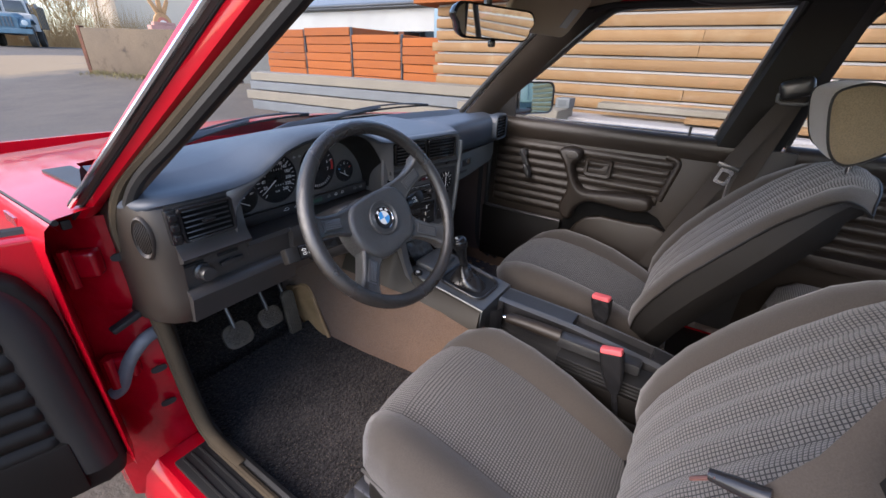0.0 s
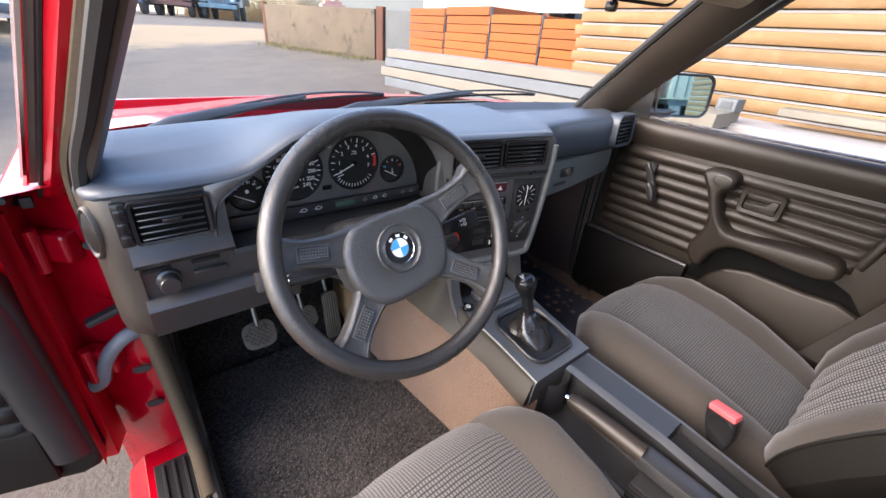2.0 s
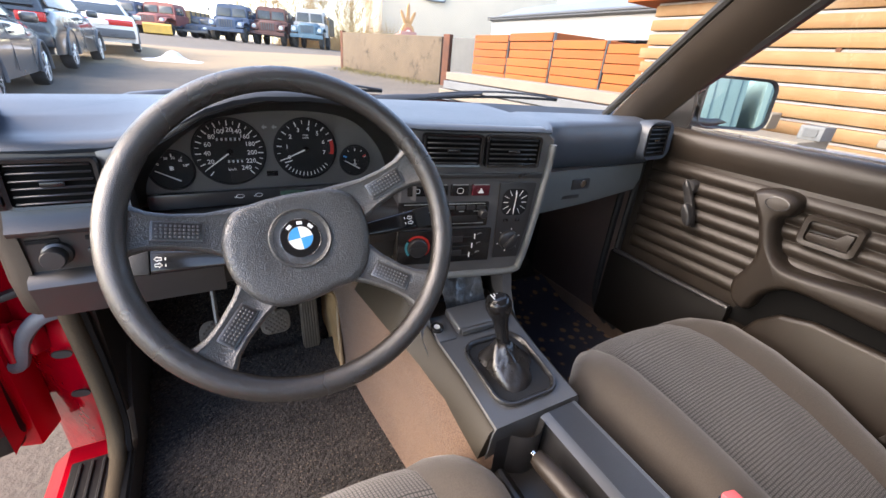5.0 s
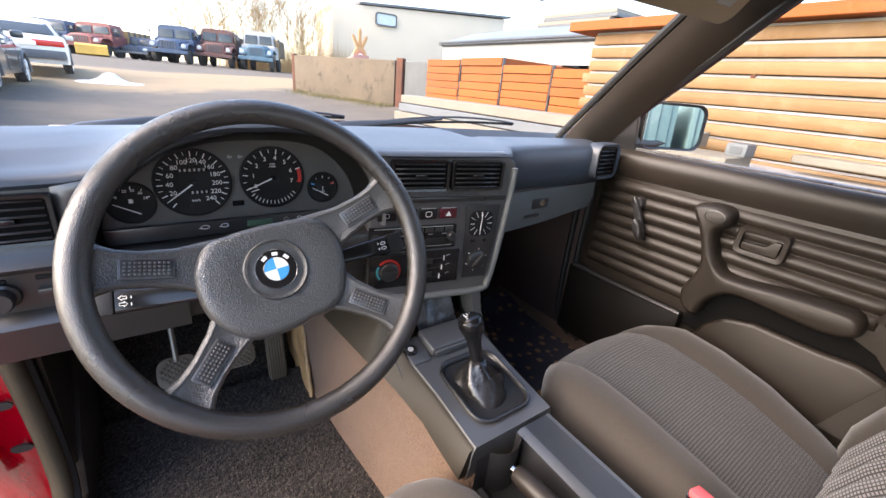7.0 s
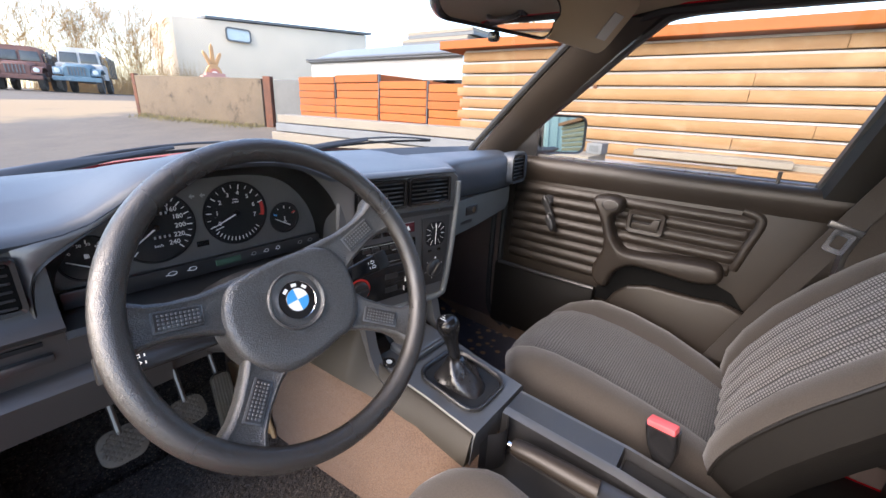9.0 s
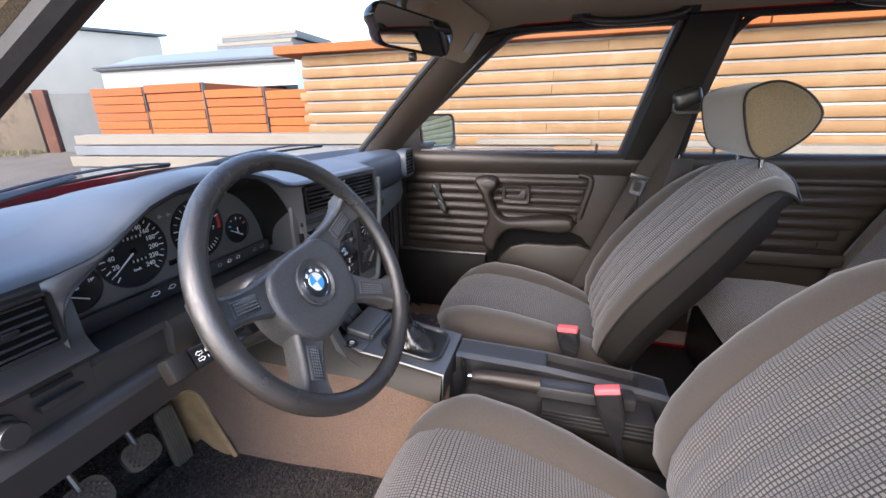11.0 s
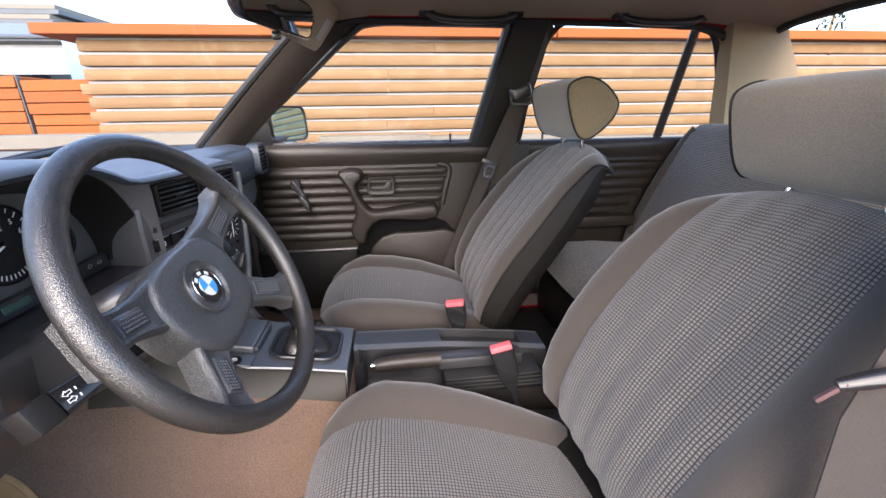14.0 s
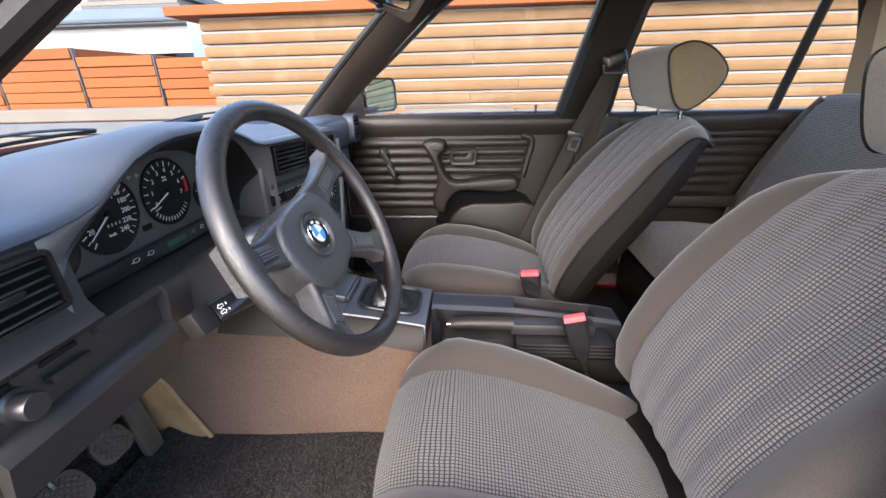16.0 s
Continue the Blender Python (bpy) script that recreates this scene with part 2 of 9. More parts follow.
MAT = cloth("black_loop_pile_mat", (0.026, 0.022, 0.020), 0.95, 115.0, 1.0, 0.02, 0.1, scale=9.0, tight=0.08, fleck=((0.135, 0.105, 0.080), 135.0, 0.17))
BLUEMAT = cloth("dark_blue_printed_carpet", (0.020, 0.021, 0.036), 0.4, 300.0, 0.8, 0.003, 0.2, fleck=((0.22, 0.13, 0.06), 24.0, 0.20))
CARPET = cloth("faded_pinkish_brown_carpet", (0.150, 0.098, 0.069), 0.22, 330.0, 1.0, 0.003, 0.15, tight=0.08)
LINING = cloth("beige_roof_lining", (0.32, 0.255, 0.17), 0.06, 500.0, 0.3, 0.0006, 0.2)
WHITE = surf("white_print", (0.82, 0.82, 0.80), 0.55, 0.0, 0.04, 20.0, 300.0, 0.0)
GREYPRINT = surf("grey_print", (0.32, 0.33, 0.33), 0.55, 0.0, 0.04, 20.0, 300.0, 0.0)
REDPRINT = surf("red_print", (0.55, 0.03, 0.02), 0.5, 0.0, 0.05, 20.0, 300.0, 0.0)
BLUEPRINT = surf("light_blue_print", (0.05, 0.33, 0.72), 0.35, 0.0, 0.05, 20.0, 300.0, 0.0)
TEALPRINT = surf("teal_print", (0.05, 0.30, 0.36), 0.5, 0.0, 0.05, 20.0, 300.0, 0.0)
PINK = surf("faded_red_release_button", (0.62, 0.105, 0.115), 0.45, 0.0, 0.08, 30.0, 300.0, 0.05)
GAUGE = surf("matt_black_gauge_face", (0.013, 0.013, 0.014), 0.7, 0.0, 0.1, 30.0, 300.0, 0.0, spec=0.2)
CLUSTER = surf("grey_instrument_panel", (0.105, 0.102, 0.097), 0.5, 0.0, 0.1, 30.0, 500.0, 0.2, 0.0004)
SHEET = surf("crumpled_clear_film", (0.075, 0.080, 0.085), 0.10, 0.0, 0.5, 30.0, 60.0, 0.8, 0.004, coat=0.8)
# near-black: shade of vent ducts and door recess put into a colour
DEEPSHADE = surf("black_recess_shade", (0.004, 0.004, 0.004), 0.8, 0.0, 0.1, 30.0, 300.0, 0.0, spec=0.1)
HAZARD = surf("dark_red_switch", (0.075, 0.012, 0.018), 0.25, 0.0, 0.15, 9.0, 300.0, 0.03, 0.0003)
LEATHER = surf("creased_black_leather", (0.014, 0.013, 0.013), 0.28, 0.0, 0.25, 12.0, 160.0, 0.4, 0.0015, spec=0.9)
BEIGEPLASTIC = surf("yellowed_beige_plastic", (0.34, 0.215, 0.105), 0.45, 0.0, 0.25, 14.0, 40.0, 0.4, 0.004)
GLASS = clear("window_glass", (0.97, 0.985, 0.975), 0.0, 0.05)
PANE = clear("instrument_glass", (0.98, 0.98, 0.98), 0.02, 0.012)
MIRROR = surf("mirror_glass", (0.86, 0.90, 0.92), 0.02, 1.0, 0.0, 5.0, 50.0, 0.0, rvar=0.0)
BLUEMIRROR = surf("blue_tinted_mirror_glass", (0.34, 0.58, 0.70), 0.02, 1.0, 0.0, 5.0, 50.0, 0.0, rvar=0.0)
RUST = surf("rusty_steel", (0.10, 0.038, 0.020), 0.8, 0.2, 0.45, 4.0, 80.0, 0.5, 0.004, wear=(0.03, 0.016, 0.012))
TONGUE = surf("dull_reddish_steel", (0.16, 0.085, 0.075), 0.45, 0.4, 0.2, 20.0, 300.0, 0.1)
GLOWSTRIP = surf("green_lamp_window", (0.05, 0.10, 0.07), 0.35, 0.0, 0.1, 30.0, 300.0, 0.0)


# ---- mesh helpers ----
def bm_new():
    bm = bmesh.new()
    bm.loops.layers.uv.new("UVMap")
    return bm


def thing(name, label, category, group="", kind="", at=(0, 0, 0)):
    ob = new(name)
    ob.empty_display_size = 0.1
    ob.location = at
    return tagged(ob, label, category, group, kind)


def link_mesh(name, me, parent=None, label=""):
    ob = new(name, me)
    if parent is not None:
        ob.parent = parent
        ob.matrix_parent_inverse = Matrix.Translation(-Vector(parent.location)) if parent.type == "EMPTY" else Matrix()
    return tagged(ob, label)


def part(name, bm, material, parent=None, label="", sharp=38.0):
    bmesh.ops.recalc_face_normals(bm, faces=bm.faces)
    me = bpy.data.meshes.new(name)
    bm.to_mesh(me)
    bm.free()
    for m in material if isinstance(material, (list, tuple)) else (material,):
        me.materials.append(m)
    me.polygons.foreach_set("use_smooth", [True] * len(me.polygons))
    me.set_sharp_from_angle(angle=radians(sharp))
    return link_mesh(name, me, parent, label)


def box(bm, c, s, bev=0.0, seg=2, rot=None, mat=0):
    """A block of size s round c, turned by rot, its edges rounded."""
    tmp = bmesh.new()
    bmesh.ops.create_cube(tmp, size=1.0, matrix=Matrix.Diagonal((*s, 1)))
    if bev > 0:
        bmesh.ops.bevel(tmp, geom=list(tmp.edges), offset=min(bev, 0.49 * min(s)), segments=seg, profile=0.6, affect="EDGES")
    m = Matrix.Translation(c) @ (rot.to_4x4() if rot is not None else Matrix())
    tmp.transform(m)
    join(bm, tmp, mat)
    return bm


def join(bm, tmp, mat=0):
    made = {v: bm.verts.new(v.co) for v in tmp.verts}
    for f in tmp.faces:
        g = bm.faces.new([made[v] for v in f.verts])
        g.material_index = mat
    tmp.free()


def loft(bm, rings, closed=True, caps=True, keep=None, swap=False):
    """Skins a row of equal rings; the map runs in metres round and along. keep(i, j): which faces to make."""
    uv = bm.loops.layers.uv.verify()
    vs = [[bm.verts.new(p) for p in r] for r in rings]
    n = len(rings[0])
    mid = rings[len(rings) // 2]
    us = [0.0]
    for a in range(n):
        us.append(us[-1] + (Vector(mid[(a + 1) % n]) - Vector(mid[a])).length)
    ws = [0.0]
    for a in range(len(rings) - 1):
        ws.append(ws[-1] + sum((Vector(rings[a + 1][k]) - Vector(rings[a][k])).length for k in range(0, n, max(1, n // 6))) / len(range(0, n, max(1, n // 6))))
    for i in range(len(rings) - 1):
        for j in range(n if closed else n - 1):
            if keep and not keep(i, j):
                continue
            k = (j + 1) % n
            f = bm.faces.new((vs[i][j], vs[i][k], vs[i + 1][k], vs[i + 1][j]))
            for lp, (p, q) in zip(f.loops, ((j, i), (j + 1, i), (j + 1, i + 1), (j, i + 1))):
                lp[uv].uv = (us[p], ws[q]) if not swap else (ws[q], us[p])
    if caps and closed and not keep:
        bm.faces.new(list(reversed(vs[0])))
        bm.faces.new(vs[-1])
    loose = [v for row in vs for v in row if not v.link_faces]
    if loose:
        bmesh.ops.delete(bm, geom=loose, context="VERTS")
    return bm


def smooth_line(pts, n, closed=False):
    """A rounded line through points (Catmull-Rom)."""
    pts = [Vector(p) for p in pts]
    m = len(pts)
    out = []
    spans = m if closed else m - 1
    for k in range(n + (0 if closed else 1)):
        t = spans * k / n
        i = min(int(t), spans - 1)
        f = t - i
        def at(q):
            return pts[q % m] if closed else pts[max(0, min(m - 1, q))]
        a, b, c, d = at(i - 1), at(i), at(i + 1), at(i + 2)
        out.append(0.5 * ((2 * b) + (c - a) * f + (2 * a - 5 * b + 4 * c - d) * f * f + (3 * b - a - 3 * c + d) * f ** 3))
    return out


def tube(bm, pts, r, seg=10, closed=False, caps=True, flat=1.0, up=None):
    """A round (or flattened) bar along a line; r is one radius or one for each point."""
    pts = [Vector(p) for p in pts]
    n = len(pts)
    rings = []
    ref = Vector(up) if up else None
    for i, p in enumerate(pts):
        a = pts[(i - 1) % n] if closed or i else pts[0]
        b = pts[(i + 1) % n] if closed or i < n - 1 else pts[-1]
        t = (b - a).normalized()
        if ref is None:
            ref = t.orthogonal()
        x = (ref - t * ref.dot(t)).normalized()
        if not up:
            ref = x
        y = t.cross(x)
        rr = r[i] if isinstance(r, (list, tuple)) else r
        rings.append([p + rr * (math.cos(2 * math.pi * k / seg) * x + flat * math.sin(2 * math.pi * k / seg) * y) for k in range(seg)])
    if closed:
        rings.append(rings[0])
        loft(bm, rings, True, False)
        bmesh.ops.remove_doubles(bm, verts=bm.verts, dist=1e-5)
    else:
        loft(bm, rings, True, caps)
    return bm


def rod(bm, a, b, r, r2=None, seg=12):
    return tube(bm, [a, b], [r, r if r2 is None else r2], seg)


def lathe(bm, axis_from, axis, profile, seg=24):
    """Turns (radius, height) pairs round an axis."""
    axis = Vector(axis).normalized()
    x = axis.orthogonal().normalized()
    y = axis.cross(x)
    o = Vector(axis_from)
    rings = [[o + h * axis + max(r, 1e-5) * (math.cos(2 * math.pi * k / seg) * x + math.sin(2 * math.pi * k / seg) * y) for k in range(seg)] for r, h in profile]
    return loft(bm, rings, True, True)


def slab(bm, outline, normal, thick, bev=0.0, seg=2, mat=0):
    """A plate of that outline, thick along normal, with its edges eased."""
    tmp = bmesh.new()
    n = Vector(normal).normalized()
    f = tmp.faces.new([tmp.verts.new(Vector(p)) for p in outline])
    ext = bmesh.ops.extrude_face_region(tmp, geom=[f])
    bmesh.ops.translate(tmp, verts=[v for v in ext["geom"] if isinstance(v, bmesh.types.BMVert)], vec=n * thick)
    if bev > 0:
        bmesh.ops.bevel(tmp, geom=list(tmp.edges), offset=bev, segments=seg, profile=0.6, affect="EDGES", clamp_overlap=True)
    join(bm, tmp, mat)
    return bm


def rounded(w, h, r, n=4):
    """Corner-rounded rectangle, centred, as (a, b) pairs."""
    out = []
    for cx, cy, a0 in ((w / 2 - r, h / 2 - r, 0), (-w / 2 + r, h / 2 - r, 90), (-w / 2 + r, -h / 2 + r, 180), (w / 2 - r, -h / 2 + r, 270)):
        for k in range(n + 1):
            a = radians(a0 + 90 * k / n)
            out.append((cx + r * math.cos(a), cy + r * math.sin(a)))
    return out


def lettering(name, text, size, m, material, parent, label="", thick=0.0003):
    """Raised print, centred on the pose m and facing its +z."""
    cu = bpy.data.curves.new(name, "FONT")
    cu.body, cu.size, cu.align_x, cu.align_y, cu.extrude, cu.resolution_u = text, size, "CENTER", "CENTER", thick, 2
    tmp = bpy.data.objects.new(name, cu)
    scene.collection.objects.link(tmp)
    me = bpy.data.meshes.new_from_object(tmp.evaluated_get(bpy.context.evaluated_depsgraph_get()))
    bpy.data.objects.remove(tmp)
    me.name = name
    me.transform(m)
    me.materials.clear()
    me.materials.append(material)
    return link_mesh(name, me, parent, label)


def facing(o, right, up):
    """A pose at o whose x runs along right and y along up."""
    r = Vector(right).normalized()
    u = Vector(up)
    u = (u - r * u.dot(r)).normalized()
    n = r.cross(u)
    return Matrix(((r.x, u.x, n.x, o[0]), (r.y, u.y, n.y, o[1]), (r.z, u.z, n.z, o[2]), (0, 0, 0, 1)))


def lerp(a, b, t):
    return a + (b - a) * t


def curve_at(table, x):
    """Smooth reading of a table of (x, value, ...)."""
    if x <= table[0][0]:
        return table[0][1:]
    for a, b in zip(table, table[1:]):
        if x <= b[0]:
            t = (x - a[0]) / (b[0] - a[0])
            t = t * t * (3 - 2 * t)
            return tuple(lerp(p, q, t) for p, q in zip(a[1:], b[1:]))
    return table[-1][1:]

# ---- the car's shell ----
# x to the car's right, y ahead, z up from the ground; the steering wheel stands at (-0.35, 0, 0.88).
shell = thing("car_body", "red four-door saloon car body with its driver's side open", "car body", at=(0, 0, 0.2))


def pillar(name, lower, upper, material, label, bow=0.0, n=10, parent=None):
    """Skins a section (list of points) from its lower to its upper end."""
    bm = bm_new()
    rings = []
    for k in range(n + 1):
        t = k / n
        ring = [Vector(a).lerp(Vector(b), t) + Vector((0, bow * math.sin(math.pi * t), bow * math.sin(math.pi * t) * 0.6)) for a, b in zip(lower, upper)]
        rings.append(ring)
    loft(bm, rings)
    return part(name, bm, material, parent or shell, label)


def build_shell():
    # floor pan, sills, tunnel and bulkhead
    bm = bm_new()
    box(bm, (0, -0.45, 0.262), (1.38, 2.5, 0.03), 0.006)
    part("floor_pan", bm, RUBBER, shell)
    for s in (-1, 1):
        bm = bm_new()
        prof = [(0.655, 0.25), (0.652, 0.315), (0.668, 0.335), (0.755, 0.335), (0.785, 0.31), (0.80, 0.26), (0.79, 0.20), (0.70, 0.19)]
        loft(bm, [[(s * x, y, z) for x, z in prof] for y in (0.34, 0.33, -0.5, -1.35)])
        part("sill", bm, RED, shell)
        bm = bm_new()
        box(bm, (s * 0.70, -0.42, 0.341), (0.085, 1.42, 0.012), 0.004)
        for k in range(4):
            box(bm, (s * (0.672 + 0.018 * k), -0.42, 0.349), (0.006, 1.4, 0.004), 0.0015, 1)
        part("sill_tread", bm, RUBBER, shell, "ribbed black plastic sill tread")
    # transmission tunnel under carpet
    bm = bm_new()
    rings = []
    for y, w, h in ((0.62, 0.20, 0.640), (0.45, 0.185, 0.625), (0.25, 0.165, 0.592), (0.12, 0.152, 0.566), (0.0, 0.140, 0.532), (-0.10, 0.135, 0.512), (-0.13, 0.135, 0.480), (-0.16, 0.135, 0.42), (-0.3, 0.135, 0.42), (-0.62, 0.13, 0.41), (-1.0, 0.125, 0.40)):
        rings.append([(-w - 0.03, y, 0.275), (-w - 0.008, y, 0.32), (-w + 0.004, y, h - 0.06), (-w + 0.016, y, h - 0.014), (-w + 0.034, y, h), (w - 0.034, y, h), (w - 0.016, y, h - 0.014), (w - 0.004, y, h - 0.06), (w + 0.008, y, 0.32), (w + 0.03, y, 0.275)])
    loft(bm, [[*r] for r in rings])
    part("tunnel_carpet", bm, CARPET, shell, "faded pinkish brown carpet over the tunnel", 60)
    bm = bm_new()
    box(bm, (0, 0.80, 0.57), (1.30, 0.03, 0.62), 0.005)
    part("bulkhead", bm, RUBBER, shell)
    for x in (-0.40, 0.40):
        bm = bm_new()
        loft(bm, [[(x - 0.245, 0.50, 0.283), (x + 0.235, 0.50, 0.283), (x + 0.235, 0.50, 0.279), (x - 0.245, 0.50, 0.279)], [(x - 0.245, 0.76, 0.47), (x + 0.235, 0.76, 0.47), (x + 0.235, 0.766, 0.465), (x - 0.245, 0.766, 0.465)]])
        part("toe_board", bm, MAT, shell)
    # kick panels in front of the doors
    for s in (-1, 1):
        bm = bm_new()
        slab(bm, [(s * 0.648, 0.33, 0.30), (s * 0.648, 0.78, 0.30), (s * 0.648, 0.78, 0.80), (s * 0.648, 0.33, 0.80)], (s, 0, 0), 0.012, 0.003)
        part("kick_panel", bm, VINYL, shell)
    bm = bm_new()
    slab(bm, [(0.644, 0.262, 0.33), (0.644, 0.62, 0.33), (0.644, 0.62, 0.96), (0.644, 0.262, 0.96)], (1, 0, 0), 0.012, 0.004)
    part("post_cover", bm, KICKTRIM, shell, "dark trim beside the passenger footwell")
    for y in (0.262, 0.30):
        bm = bm_new()
        tube(bm, smooth_line([(0.640, y, 0.95), (0.640, y, 0.5), (0.636, y - 0.02, 0.38), (0.630, y - 0.08, 0.345)], 14), 0.010, 8)
        part("passenger_door_seal", bm, RUBBER, shell)
    bm = bm_new()
    slab(bm, [(0.632, -0.55, 0.2965), (0.682, -0.55, 0.3595), (0.682, -1.45, 0.3595), (0.632, -1.45, 0.2965)], (-0.78, 0, 0.62), 0.005, 0.001)
    part("sill_cover", bm, KICKTRIM, shell, "dark trim over the passenger side sill")
    # hinge posts: red sheet metal, with the seal along its inner edge
    for s in (-1, 1):
        bm = bm_new()
        rows = []
        for z, dent in ((0.17, 0.0), (0.30, 0.0), (0.345, 0.0), (0.40, 0.004), (0.47, 0.0), (0.50, 0.010), (0.545, 0.012), (0.57, 0.0), (0.61, 0.004), (0.66, 0.022), (0.71, 0.024), (0.735, 0.004), (0.78, 0.0), (0.83, 0.006), (0.845, 0.0), (0.885, 0.002), (0.912, 0.0)):
            lean = 0.028 * min(0.25, max(0, 0.55 - z)) / 0.25
            rows.append([(s * x, y + lean + (dent if 0 < k < 4 else 0), z) for k, (x, y) in enumerate([(0.664, 0.318), (0.690, 0.318), (0.712, 0.330), (0.738, 0.352), (0.765, 0.385), (0.780, 0.398), (0.798, 0.42), (0.798, 0.48), (0.662, 0.48)])])
        loft(bm, rows)
        hp = part("hinge_post", bm, REDPOST, shell, "red sheet-metal hinge post", 30)
        if s < 0:
            for z, a in ((0.835, 0.2), (0.575, 0.05), (0.475, 0.3)):
                bm = bm_new()
                slab(bm, [(-0.705 + 0.014 * ca, 0.3135 + (0.014 if z < 0.5 else 0.002) + 0.006 * ca * -0.4, z + 0.0075 * cb) for ca, cb in rounded(2, 2, 0.8, 3)], (0, -1, 0), 0.003)
                part("rubber_plug", bm, RUBBER, hp, "black rubber plug")
            for z in (0.60, 0.83):
                bm = bm_new()
                box(bm, (-0.752, 0.350, z), (0.060, 0.030, 0.050), 0.008, 3, Euler((0, 0, radians(-40))).to_matrix())
                rod(bm, (-0.772, 0.338, z - 0.035), (-0.772, 0.338, z + 0.035), 0.009)
                dh = part("door_hinge", bm, REDPOST, hp, "red painted door hinge")
                for dz in (-0.016, 0.016):
                    bm = bm_new()
                    lathe(bm, (-0.740, 0.3325, z + dz), (-0.64, -0.77, 0), [(0.0085, -0.004), (0.0085, 0.004), (0.007, 0.006), (0, 0.006)], 6)
                    part("hinge_bolt", bm, STEEL, dh)
            bm = bm_new()
            tube(bm, smooth_line([(-0.685, 0.325, 0.655), (-0.715, 0.318, 0.650), (-0.745, 0.325, 0.615), (-0.765, 0.340, 0.560), (-0.782, 0.35, 0.545)], 20), 0.013, 10, flat=0.8)
            part("cable_boot", bm, BOOTGREY, hp, "pale grey rubber cable boot")
            bm = bm_new()
            box(bm, (-0.715, 0.325, 0.705), (0.080, 0.020, 0.012), 0.004, 2, Euler((0, radians(-18), 0)).to_matrix())
            part("check_strap", bm, RUBBER, hp, "dark door check strap")
    # front pillars: trim from the windscreen edge to the door seal, red sheet behind it
    for s in (-1, 1):
        def sec(xf, yf, xr, yr, z, o):
            mid = ((xf + xr) / 2 - 0.012 * o, (yf + yr) / 2 - 0.012 * o)
            return [(s * xf, yf, z), (s * (xf + 0.006), yf - 0.022, z), (s * mid[0], mid[1], z), (s * (xr - 0.006), yr + 0.012, z), (s * xr, yr, z)]
        if s > 0:
            lo, hi = sec(0.575, 0.375, 0.660, 0.284, 0.955, 1), sec(0.500, -0.015, 0.540, -0.150, 1.330, 0.6)
            back_lo, back_hi = [(0.668, 0.31, 0.955), (0.60, 0.40, 0.955)], [(0.548, -0.13, 1.33), (0.515, -0.005, 1.33)]
            red_lo = [(0.682, 0.300, 0.955), (0.705, 0.296, 0.955), (0.728, 0.325, 0.955), (0.725, 0.40, 0.955), (0.67, 0.41, 0.955)]
            red_hi = [(0.556, -0.135, 1.335), (0.576, -0.142, 1.345), (0.602, -0.110, 1.345), (0.598, -0.030, 1.340), (0.53, -0.006, 1.335)]
            outer, inner = ((0.742, 0.405, 0.955), (0.615, -0.025, 1.345)), ((0.585, 0.395, 0.965), (0.507, -0.002, 1.33))
        else:
            lo = [(-0.672, 0.300, 0.955), (-0.670, 0.262, 0.955), (-0.678, 0.235, 0.955), (-0.688, 0.240, 0.955), (-0.694, 0.262, 0.955)]
            hi = [(-0.536, -0.205, 1.345), (-0.534, -0.240, 1.345), (-0.541, -0.268, 1.345), (-0.551, -0.265, 1.345), (-0.556, -0.245, 1.345)]
            back_lo, back_hi = [(-0.697, 0.30, 0.955), (-0.690, 0.33, 0.955)], [(-0.560, -0.21, 1.345), (-0.552, -0.18, 1.345)]
            red_lo = [(x, y, 0.915) for x, y in ((-0.700, 0.345), (-0.722, 0.322), (-0.733, 0.321), (-0.743, 0.333), (-0.744, 0.38), (-0.70, 0.39))]
            red_hi = [(-0.552, -0.200, 1.345), (-0.561, -0.220, 1.350), (-0.576, -0.212, 1.350), (-0.590, -0.172, 1.350), (-0.588, -0.09, 1.345), (-0.552, -0.10, 1.340)]
            outer, inner = ((-0.7480, 0.301, 0.945), (-0.6025, -0.161, 1.348)), ((-0.676, 0.315, 0.965), (-0.540, -0.19, 1.345))
        pillar("front_pillar_trim", lo + back_lo, hi + back_hi, TRIMSHADE if s > 0 else PILLARTRIM, "dark trim of the front pillar", 0.006 if s > 0 else 0.0)
        if s < 0:
            pillar("rain_gutter", [(-0.7295, 0.301, 0.945), (-0.738, 0.296, 0.945), (-0.7475, 0.300, 0.945), (-0.747, 0.32, 0.945), (-0.730, 0.32, 0.945)], [(-0.588, -0.166, 1.348), (-0.593, -0.171, 1.348), (-0.599, -0.167, 1.348), (-0.598, -0.145, 1.348), (-0.587, -0.145, 1.348)], GUTTER, "grey-brown rain gutter")
        pillar("front_pillar", red_lo, red_hi, RED, "red windscreen pillar", 0.006 if s > 0 else 0.0)
        for nm, p, q, r, mt in (("drip_rubber", red_lo[3], red_hi[3], 0.010 if s > 0 else 0.003, RUBBER), ("windscreen_trim", *outer, 0.006 if s > 0 else 0.0045, CHROME), ("windscreen_seal", *inner, 0.011 if s > 0 else 0.007, RUBBER)):
            bm = bm_new()
            a, b = Vector(p), Vector(q)
            tube(bm, [a.lerp(b, t) + Vector((0, 0.006 * math.sin(math.pi * t) * (s > 0), 0.006 * (s > 0))) for t in [k / 10 for k in range(11)]], r, 8)
            part(nm, bm, mt, shell)
    # door seal round the driver's opening
    low = [(-0.672, -0.62, 0.352), (-0.672, 0.16, 0.352), (-0.674, 0.268, 0.372), (-0.677, 0.305, 0.45), (-0.684, 0.312, 0.62), (-0.694, 0.308, 0.80)]
